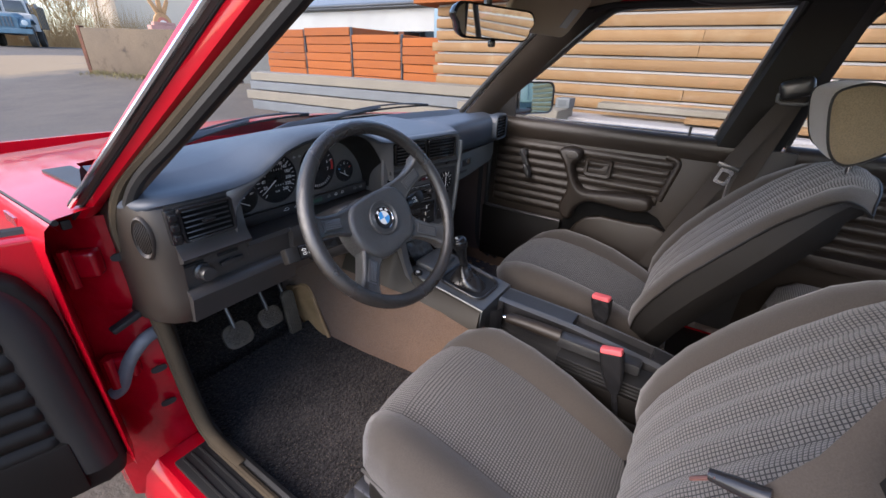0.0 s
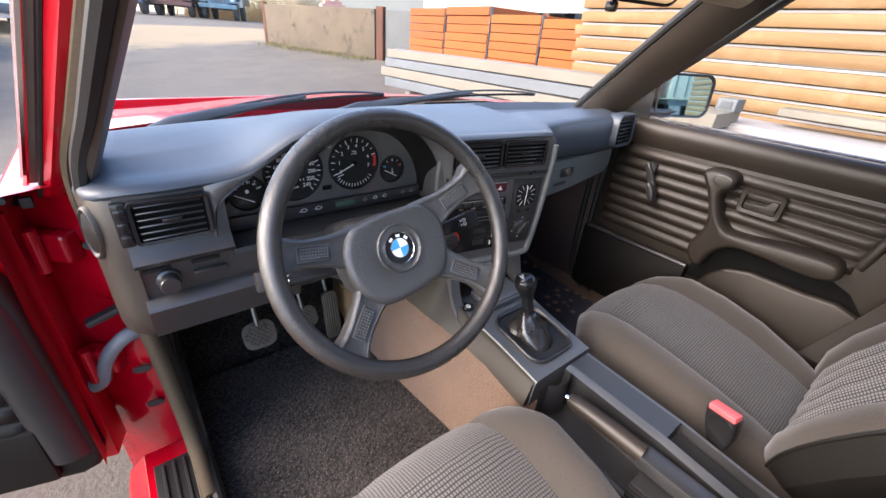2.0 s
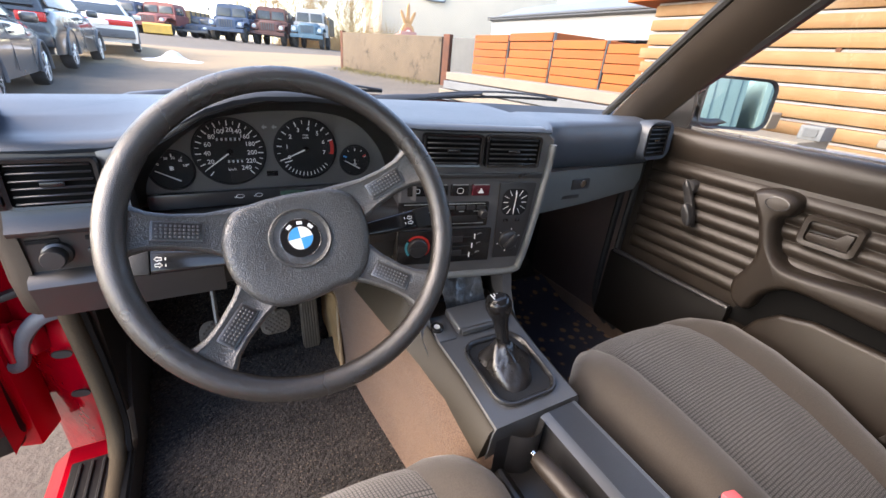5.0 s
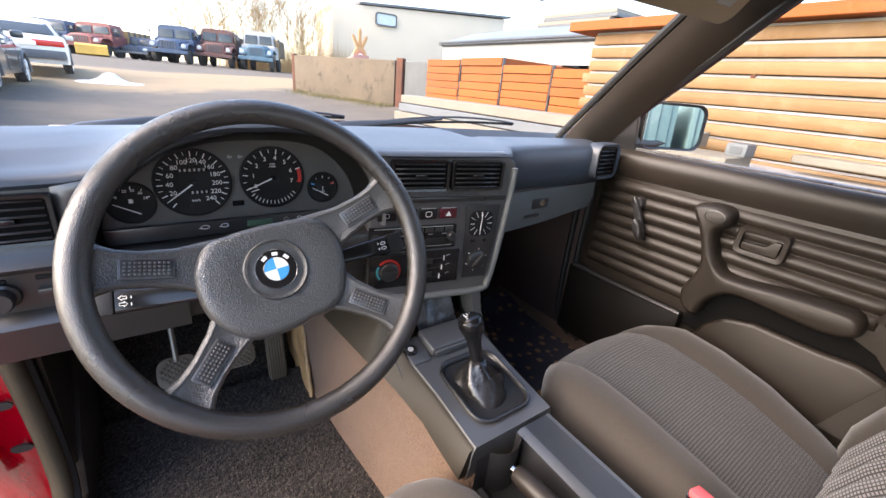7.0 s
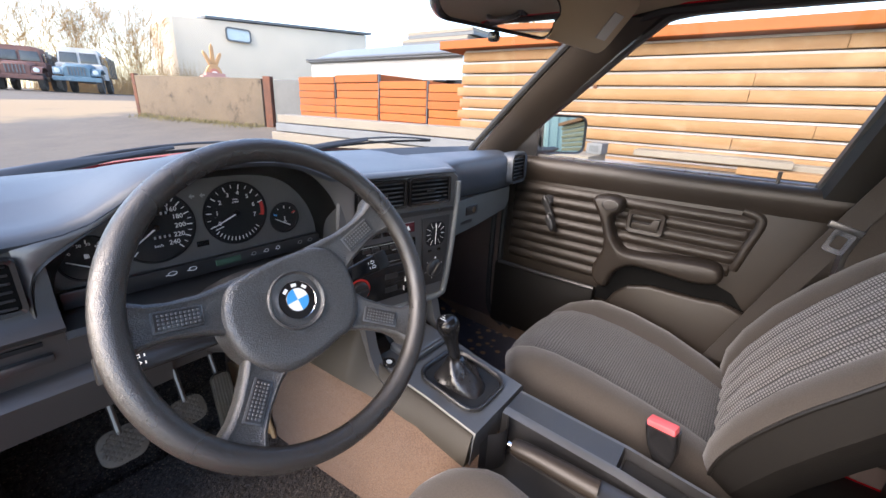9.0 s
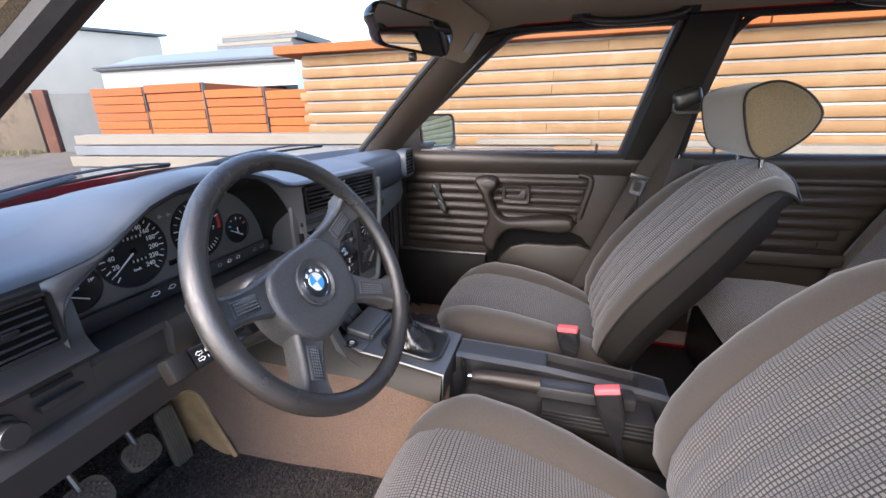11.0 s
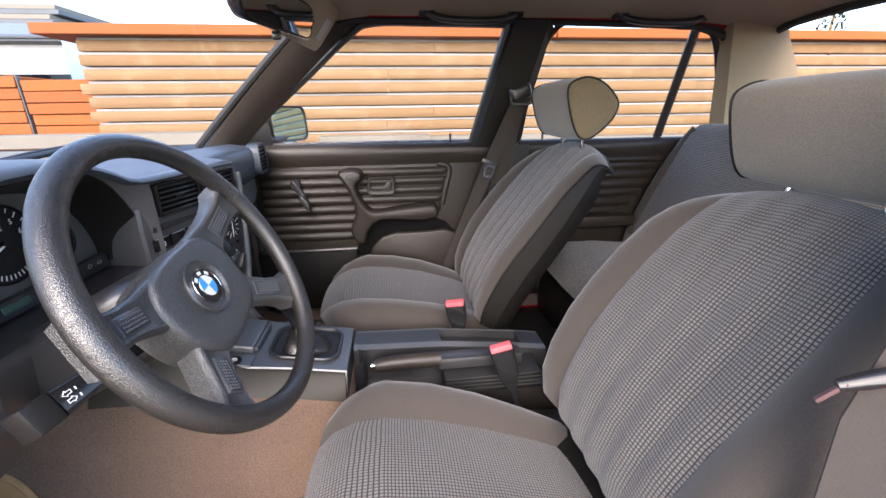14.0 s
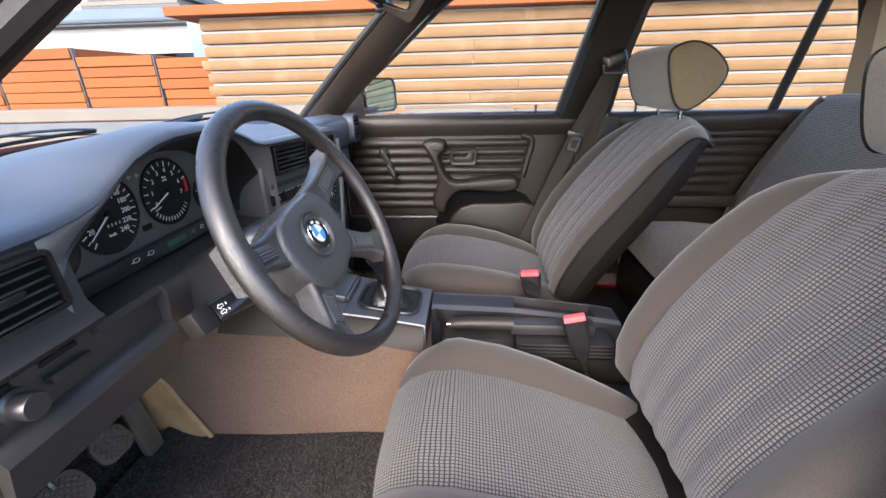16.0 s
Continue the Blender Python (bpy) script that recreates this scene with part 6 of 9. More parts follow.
    box(bm, (0.0415, -0.4365, 0.5140), (0.046, 0.192, 0.004), 0.0012, 1, Euler((radians(6.4), 0, 0)).to_matrix())
    part("tray_shade", bm, RUBBER, con, "black sheet painting the shade in the sunk tray")
    # handbrake: grip, button, lever and ribbed gaiter
    hb = thing("handbrake_lever", "black handbrake lever with ribbed gaiter, lowered", "handbrake", at=(-0.045, -0.4, 0.47))
    bm = bm_new()
    tube(bm, smooth_line([(-0.052, -0.175, 0.536), (-0.050, -0.22, 0.538), (-0.047, -0.28, 0.537), (-0.044, -0.325, 0.535)], 10), [0.0135, 0.0155, 0.0165, 0.0165, 0.0165, 0.017, 0.0175, 0.0175, 0.0175, 0.0175, 0.018], 14)
    part("grip", bm, VINYL, hb, "grained black grip")
    bm = bm_new()
    tube(bm, [(-0.0525, -0.166, 0.5355), (-0.052, -0.178, 0.536)], [0.0055, 0.006], 12)
    part("release_button", bm, CHROME, hb, "bright round release button")
    bm = bm_new()
    box(bm, (-0.042, -0.42, 0.528), (0.040, 0.20, 0.030), 0.008)
    part("lever_cover", bm, PLASTIC, hb)
    for k in range(6):
        bm = bm_new()
        box(bm, (-0.052, -0.445, 0.505 - 0.0085 * k), (0.074 + 0.004 * k, 0.225, 0.0055), 0.0025, 2)
        part("gaiter_fold", bm, RUBBER, hb, "black pleated rubber gaiter")
    # gear lever
    gl = thing("gear_lever", "black gear lever with leather gaiter and round knob", "gear lever", at=(0.0, -0.02, 0.55))
    base, ktop = Vector((0.004, -0.018, 0.555)), Vector((-0.030, 0.006, 0.720))
    ax = (ktop - base).normalized()
    bm = bm_new()
    rings = []
    for t, r in ((0.0, 0.058), (0.07, 0.055), (0.16, 0.047), (0.25, 0.036), (0.33, 0.026), (0.40, 0.0185), (0.44, 0.0135)):
        rings.append([base.lerp(ktop, t) + Vector((r * (1 + 0.20 * math.sin(3 * a + 9 * t) * (1 - 1.8 * t)) * math.cos(a), r * (1 + 0.13 * math.cos(3 * a - 7 * t) * (1 - t)) * math.sin(a), 0.004 * math.sin(5 * a + 12 * t))) for a in [2 * math.pi * k / 28 for k in range(28)]])
    loft(bm, rings)
    part("gaiter", bm, LEATHER, gl, "creased black leather gaiter", 70)
    bm = bm_new()
    lathe(bm, base.lerp(ktop, 0.42), ax, [(0.0105, 0), (0.0120, 0.006), (0.0122, 0.022), (0.0135, 0.044), (0.0165, 0.058), (0.0210, 0.068), (0.0235, 0.078), (0.0232, 0.087), (0.0205, 0.095), (0.013, 0.100), (0, 0.1015)], 32)
    kn = part("knob", bm, GLOSSY, gl, "polished black gear knob", 60)
    bm = bm_new()
    f = facing(base.lerp(ktop, 0.42) + ax * 0.0995, (1, 0, 0), (0, 1, 0.1))
    for a, b0, b1 in ((-0.010, -0.007, 0.007), (-0.0033, -0.007, 0.007), (0.0033, -0.007, 0.007), (0.010, 0.0, 0.007)):
        rod(bm, f @ Vector((a, b0, 0)), f @ Vector((a, b1, 0)), 0.0009, seg=5)
    rod(bm, f @ Vector((-0.010, 0, 0)), f @ Vector((0.010, 0, 0)), 0.0009, seg=5)
    part("shift_pattern", bm, WHITE, kn, "white shift pattern")
    # buckles
    for nm, base, topc in (("driver", (-0.115, -0.50, 0.42), (-0.100, -0.455, 0.586)), ("passenger", (0.096, -0.405, 0.47), (0.092, -0.382, 0.604))):
        bk = thing("belt_buckle", "black seat belt buckle with a faded red button", "belt buckle", "belt buckles", at=base)
        a, b = Vector(base), Vector(topc)
        d = (b - a).normalized()
        sx = Vector((0.25, 0.97, 0)).normalized() if nm == "passenger" else Vector((0.1, 0.99, 0)).normalized()
        sx = (sx - d * sx.dot(d)).normalized()
        sy = d.cross(sx)
        rm = Matrix((sx, sy, d)).transposed()
        L = (b - a).length
        bm = bm_new()
        rings = []
        for t, w_, t_ in ((0.0, 0.007, 0.004), (0.36, 0.007, 0.004), (0.46, 0.015, 0.008), (0.66, 0.0235, 0.012), (0.85, 0.026, 0.0135), (0.985, 0.0265, 0.0135)):
            rings.append([a.lerp(b, t) + sx * (p * w_) + sy * (q * t_) for p, q in rounded(2, 2, 0.4, 3)])
        loft(bm, rings)
        part("buckle_body", bm, GLOSSY, bk)
        bm = bm_new()
        box(bm, b + d * 0.002, (0.047, 0.020, 0.014), 0.003, 2, rm)
        part("release_button", bm, PINK, bk, "faded red release button")


build_console()


# ---- pedals and mats ----
def pedal(name, c, size, tilt, label, material):
    p = thing(name, label, "pedal", "pedals", at=c)
    rm = Euler((radians(tilt), 0, 0)).to_matrix()
    bm = bm_new()
    slab(bm, [Vector(c) + rm @ Vector((a, 0.006, b)) for a, b in rounded(size[0], size[1], 0.35 * min(size), 4)], rm @ Vector((0, -1, 0)), 0.012, 0.003)
    pd = part("rubber_pad", bm, material, p)
    bm = bm_new()
    if size[1] > 2 * size[0]:      # ribs along a long pad, lozenges on a square one
        for k in range(6):
            box(bm, Vector(c) + rm @ Vector(((k - 2.5) * size[0] * 0.145, -0.0075, 0)), (size[0] * 0.07, 0.004, size[1] * 0.94), 0.001, 1, rm)
    else:
        for i in range(-4, 5):
            for j in range(-4, 5):
                a, b = (i + j) * 0.0062, (i - j) * 0.0062
                if abs(a) < size[0] * 0.42 and abs(b) < size[1] * 0.42 and abs(a) / size[0] + abs(b) / size[1] < 0.62:
                    box(bm, Vector(c) + rm @ Vector((a, -0.0075, b)), (0.0062, 0.004, 0.0062), 0.001, 1, rm @ Euler((0, radians(45), 0)).to_matrix())
    part("pad_ribs", bm, material, pd)
    bm = bm_new()
    tube(bm, [Vector(c) + Vector((0, 0.01, 0.02)), Vector(c) + Vector((0, 0.06, 0.12)), Vector(c) + Vector((0.0, 0.12, 0.30))], 0.006, 8)
    part("pedal_arm", bm, PEDALSTEEL, p, "bare steel arm")


PEDALRUBBER = surf("worn_pedal_rubber", (0.11, 0.088, 0.066), 0.6, 0.0, 0.3, 20.0, 300.0, 0.3, 0.001)
PEDALSTEEL = surf("dull_pedal_steel", (0.14, 0.13, 0.12), 0.4, 0.8, 0.2, 20.0, 300.0, 0.1, 0.0004)
pedal("clutch_pedal", (-0.478, 0.435, 0.466), (0.078, 0.068), -35, "worn rubber-faced clutch pedal", PEDALRUBBER)
pedal("brake_pedal", (-0.352, 0.475, 0.440), (0.072, 0.060), -35, "worn rubber-faced brake pedal", PEDALRUBBER)
pedal("accelerator_pedal", (-0.263, 0.500, 0.397), (0.046, 0.155), -10, "long ribbed brown-black accelerator pedal", PEDALRUBBER)
bm = bm_new()
loft(bm, [[(-0.645, y, z), (-0.50, y, z + 0.002), (-0.30, y, z + 0.002), (-0.165, y, z), (-0.165, y, z - 0.012), (-0.645, y, z - 0.012)] for y, z in ((-0.30, 0.294), (0.0, 0.296), (0.25, 0.297), (0.42, 0.305), (0.50, 0.33))])
tagged(part("floor_mat", bm, MAT, None), "black loop-pile mat in the driver's footwell", "floor mat", "floor mats")
bm = bm_new()
loft(bm, [[(0.165, y, z), (0.35, y, z + 0.002), (0.64, y, z), (0.64, y, z - 0.012), (0.165, y, z - 0.012)] for y, z in ((-0.30, 0.294), (0.0, 0.296), (0.25, 0.297), (0.42, 0.305), (0.55, 0.35))])
tagged(part("floor_mat", bm, BLUEMAT, None), "dark blue printed mat in the passenger footwell", "floor mat", "floor mats")
# yellowed plastic cover on the tunnel side, by the accelerator
cover = thing("duct_cover", "yellowed beige plastic cover beside the accelerator", "duct cover", at=(-0.175, 0.5, 0.3))
bm = bm_new()
corners = [Vector(q) for q in ((-0.193, 0.400, 0.300), (-0.200, 0.505, 0.288), (-0.206, 0.590, 0.440), (-0.180, 0.500, 0.462))]
rings = []
for k in range(13):
    u = k / 12
    front = []
    for m in range(9):
        v = m / 8
        q = corners[0].lerp(corners[1], u).lerp(corners[3].lerp(corners[2], u), v)
        front.append(q + Vector((-1, -0.35, 0)) * (0.006 * noise.noise(q * 38) + 0.004 * math.sin(9 * v + 3 * u) + 0.010))
    rings.append(front + [q + Vector((0.010, 0.003, 0)) for q in reversed(front)])
loft(bm, rings)
part("cover_plate", bm, BEIGEPLASTIC, cover, "", 60)
bm = bm_new()
tube(bm, smooth_line([corners[0] + Vector((-0.010, -0.004, 0)), corners[0].lerp(corners[3], 0.5) + Vector((-0.011, -0.006, 0.004)), corners[3] + Vector((-0.010, -0.004, 0)), corners[3].lerp(corners[2], 0.6) + Vector((-0.010, -0.002, 0))], 24), 0.006, 8)
part("cover_edge", bm, BEIGEPLASTIC, cover)


# ---- doors ----
def build_passenger_door():
    d = thing("passenger_door", "closed front door with ribbed dark vinyl panel and window down frame", "car door", "car doors", at=(0.70, -0.1, 0.35))
    bm = bm_new()
    slab(bm, [(0.657, 0.30, 0.335), (0.657, -0.596, 0.335), (0.657, -0.596, 0.958), (0.657, 0.30, 0.958)], (1, 0, 0), 0.10, 0.004)
    part("door_shell", bm, RED, d)
    # trim panel with rounded top rail
    bm = bm_new()
    prof = [(0.668, 0.972), (0.655, 0.976), (0.640, 0.972), (0.630, 0.955), (0.630, 0.935), (0.640, 0.912), (0.646, 0.900)]
    loft(bm, [[(x, y, z) for x, z in prof] + [(0.668, y, 0.90)] for y in (0.27, 0.0, -0.25, -0.598)])
    part("top_rail", bm, VINYL, d, "rounded dark vinyl window rail", 60)
    bm = bm_new()
    tube(bm, [(0.666, 0.19, 0.979), (0.666, -0.53, 0.979)], 0.004, 6)
    part("window_strip", bm, STEEL, d, "bright window channel strip")
    bm = bm_new()
    slab(bm, [(0.648, 0.262, 0.345), (0.648, -0.52, 0.345), (0.648, -0.597, 0.60), (0.648, -0.597, 0.90), (0.648, 0.30, 0.90)], (1, 0, 0), 0.008, 0.002)
    part("panel_base", bm, VINYL, d)
    # padded horizontal ribs, in front of and behind the pull
    n = 8
    for k in range(n):
        z0, z1 = lerp(0.890, 0.622, k / n), lerp(0.890, 0.622, (k + 1) / n)
        zc, hh = (z0 + z1) / 2, (z0 - z1) / 2
        spans = [(0.235, -0.075 - 0.006 * k)]
        if k < 5:
            spans.append((-0.065 - 0.004 * k, -0.436 + 0.006 * k))
        for ya, yb in spans:
            bm = bm_new()
            rings = []
            for t in (0.0, 0.02, 0.06, 0.5, 0.94, 0.98, 1.0):
                e = 0.3 if t in (0.0, 1.0) else 0.75 if t in (0.02, 0.98) else 1.0
                y = lerp(ya, yb, t)
                rings.append([(0.648 - 0.010 * e * max(0, 1 - abs(b) ** 2.2), y, zc + b * hh * 0.96) for b in (-1, -0.8, -0.4, 0, 0.4, 0.8, 1)] + [(0.652, y, zc)])
            loft(bm, rings)
            part("padded_rib", bm, VINYL, d, "", 70)
    # raised border behind the rear ribs
    bm = bm_new()
    tube(bm, smooth_line([(0.650, -0.405, 0.900), (0.650, -0.438, 0.890), (0.650, -0.446, 0.868), (0.650, -0.432, 0.81), (0.650, -0.422, 0.765), (0.652, -0.417, 0.745)], 24), 0.012, 10)
    part("panel_border", bm, VINYL, d, "", 70)
    # lower panel, pushed out
    bm = bm_new()
    slab(bm, [(0.642, -0.13, 0.36), (0.642, -0.125, 0.55), (0.642, -0.145, 0.595), (0.642, -0.180, 0.632), (0.642, -0.24, 0.650), (0.642, -0.36, 0.650), (0.642, -0.42, 0.656), (0.642, -0.47, 0.64), (0.642, -0.52, 0.58), (0.642, -0.47, 0.36)], (-1, 0, 0), 0.022, 0.01)
    part("lower_panel", bm, VINYL, d, "smooth dark grey-brown lower panel", 60)
    bm = bm_new()
    box(bm, (0.632, 0.09, 0.475), (0.035, 0.36, 0.24), 0.012)
    mp = part("map_pocket", bm, LOWPANEL, d, "black map pocket")
    bm = bm_new()
    tube(bm, [(0.612, 0.25, 0.600), (0.610, 0.1, 0.598), (0.612, -0.09, 0.598)], 0.007, 8)
    part("pocket_edge", bm, PLASTIC, mp)
    # black sheet on the panel, painting the shade below the armrest
    bm = bm_new()
    slab(bm, [(0.6455, -0.085, 0.56), (0.6455, -0.10, 0.64), (0.6455, -0.16, 0.70), (0.6455, -0.38, 0.70), (0.6455, -0.43, 0.68), (0.6455, -0.50, 0.60), (0.6455, -0.30, 0.56)], (-1, 0, 0), 0.0015)
    part("armrest_shade", bm, DEEPSHADE, d, "black sheet painting the shade under the armrest")
    # combined pull and armrest, one moulding
    bm = bm_new()
    edge = smooth_line([(0, y, z) for y, z in ((-0.043, 0.872), (-0.067, 0.830), (-0.089, 0.776), (-0.094, 0.728), (-0.074, 0.668), (-0.090, 0.622), (-0.124, 0.616), (-0.139, 0.662), (-0.178, 0.697), (-0.240, 0.700), (-0.340, 0.694), (-0.392, 0.706), (-0.402, 0.732), (-0.380, 0.757), (-0.292, 0.754), (-0.185, 0.742), (-0.146, 0.750), (-0.120, 0.786), (-0.108, 0.832), (-0.127, 0.850), (-0.130, 0.880), (-0.105, 0.893), (-0.060, 0.890))], 92, True)
    rings = []
    for x, inset in ((0.648, 0.0), (0.622, 0.0), (0.610, 0.002), (0.602, 0.006), (0.598, 0.011), (0.597, 0.014)):
        ring = []
        for k, p in enumerate(edge):
            t_ = (edge[(k + 1) % len(edge)] - edge[k - 1]).normalized()
            ring.append(Vector((x, p.y, p.z)) + Vector((0, t_.z, -t_.y)) * inset)
        rings.append(ring)
    loft(bm, rings)
    pl = part("door_pull", bm, VINYL, d, "moulded pull strap running into the armrest", 65)
    bm = bm_new()
    oval = [(0.022 * math.cos(2 * math.pi * k / 24), 0.014 * math.sin(2 * math.pi * k / 24)) for k in range(24)]
    loft(bm, [[(x, -0.098 + a * g, 0.868 + b * g) for a, b in oval] for g, x in ((1.1, 0.602), (1.05, 0.5965), (0.95, 0.596), (0.85, 0.5985), (0.2, 0.5988))])
    part("pull_recess", bm, PLASTIC, pl, "oval screw cover", 50)
    # inner handle in its bezel
    bm = bm_new()
    o = rounded(0.100, 0.066, 0.012, 4)
    i = rounded(0.078, 0.044, 0.008, 4)
    at = lambda a, b, x: (x, -0.193 - a, 0.828 + b)
    loft(bm, [[at(a, b, 0.646) for a, b in o], [at(a, b, 0.628) for a, b in o], [at(a * 0.95, b * 0.94, 0.625) for a, b in o], [at(a, b, 0.627) for a, b in i], [at(a, b, 0.645) for a, b in i]], True, False)
    bz = part("handle_bezel", bm, VINYL, d, "black door handle surround", 45)
    bm = bm_new()
    slab(bm, [at(a, b, 0.644) for a, b in i], (1, 0, 0), 0.004)
    part("handle_recess", bm, RUBBER, bz)
    bm = bm_new()
    slab(bm, [at(-0.036, -0.018, 0.640), at(0.034, -0.018, 0.640), at(0.036, 0.014, 0.640), at(0.022, 0.014, 0.640), at(0.010, -0.002, 0.640), at(-0.036, -0.004, 0.640)], (-1, 0, 0), 0.012, 0.003)
    part("release_lever", bm, VINYL, bz, "black release lever")
    # window winder
    w = Vector((0.632, 0.107, 0.842))
    bm = bm_new()
    lathe(bm, w, (-1, 0, 0), [(0.019, -0.016), (0.018, 0.004), (0.015, 0.008), (0, 0.008)], 24)
    wd = part("window_winder", bm, PLASTIC, d, "black window winder")
    d_ = Vector((0, -0.040, -0.082)).normalized()
    e_ = Vector((0, d_.z, -d_.y))
    bm = bm_new()
    oval = [(math.cos(2 * math.pi * k / 28), math.sin(2 * math.pi * k / 28)) for k in range(28)]
    loft(bm, [[w + Vector((x, 0, 0)) + d_ * (0.042 + g * (0.062 * a)) + e_ * (0.0105 * g * b) for a, b in oval] for x, g in ((-0.004, 0.9), (-0.006, 1.0), (-0.014, 1.0), (-0.017, 0.9), (-0.0175, 0.7))])
    part("winder_arm", bm, PLASTIC, wd, "", 50)
    bm = bm_new()
    loft(bm, [[w + Vector((x, 0, 0)) + d_ * (0.070 + 0.030 * g * a) + e_ * (0.0110 * g * b) for a, b in oval] for x, g in ((-0.016, 0.95), (-0.020, 1.0), (-0.032, 0.98), (-0.036, 0.85), (-0.037, 0.6))])
    part("winder_knob", bm, PLASTIC, wd, "", 50)
    # lock pin
    bm = bm_new()
    rod(bm, (0.652, -0.452, 0.968), (0.652, -0.452, 1.004), 0.0035, 0.0045)
    part("lock_pin", bm, PLASTIC, d, "black lock pin")
    # window frame
    for nm, mt, r, off in (("window_frame", PLASTIC, 0.013, 0.0), ("frame_seal", RUBBER, 0.008, 0.014)):
        bm = bm_new()
        tube(bm, smooth_line([(0.672 + off * 0.3, 0.290, 0.975), (0.648, 0.195, 1.060), (0.598, 0.030, 1.185), (0.556, -0.125, 1.305), (0.543, -0.20, 1.338), (0.541, -0.40, 1.340), (0.541, -0.615, 1.338)], 40), r, 8)
        part(nm, bm, mt, d)
    bm = bm_new()
    tube(bm, [(0.541, -0.625, 1.338), (0.664, -0.535, 0.972)], 0.015, 8)
    part("rear_window_frame", bm, PLASTIC, d)
    bm = bm_new()
    slab(bm, [(0.664, 0.28, 0.97), (0.543, -0.17, 1.34), (0.543, -0.62, 1.34), (0.664, -0.53, 0.97)], (1, 0, 0), 0.003)
    g = part("window_pane", bm, GLASS, d)
    g.visible_shadow = False
    # black corner piece behind the mirror
    bm = bm_new()
    slab(bm, [(0.660, 0.172, 0.968), (0.660, 0.30, 0.968), (0.645, 0.232, 1.035), (0.628, 0.178, 1.080), (0.628, 0.170, 1.08)], (1, 0, 0), 0.012, 0.003)
    part("mirror_corner", bm, PLASTIC, d, "black triangular corner trim")
    # outside mirror
    m_ = thing("door_mirror", "black door mirror with pale glass", "door mirror", at=(0.75, 0.10, 1.02))
    f = facing((0.750, 0.128, 1.045), (0.887, -0.46, 0.0), (0.02, 0.05, 1))
    bm = bm_new()
    outl = rounded(0.190, 0.126, 0.030, 5)
    loft(bm, [[f @ Vector((a * g_, b * g_, d_)) for a, b in outl] for g_, d_ in ((0.55, -0.075), (0.82, -0.062), (0.96, -0.035), (1.0, -0.005), (0.985, 0.004), (0.91, 0.002), (0.90, -0.006))])
    part("mirror_housing", bm, PLASTIC, m_, "", 50)
    bm = bm_new()
    slab(bm, [f @ Vector((a * 0.9, b * 0.88, -0.003)) for a, b in outl], f.to_3x3() @ Vector((0, 0, 1)), 0.003)
    part("mirror_glass", bm, BLUEMIRROR, m_, "blue-tinted mirror glass")
    bm = bm_new()
    tube(bm, [(0.665, 0.19, 0.995), (0.70, 0.165, 0.992), (0.745, 0.15, 1.0)], [0.022, 0.018, 0.02], 10)
    part("mirror_foot", bm, PLASTIC, m_)


build_passenger_door()


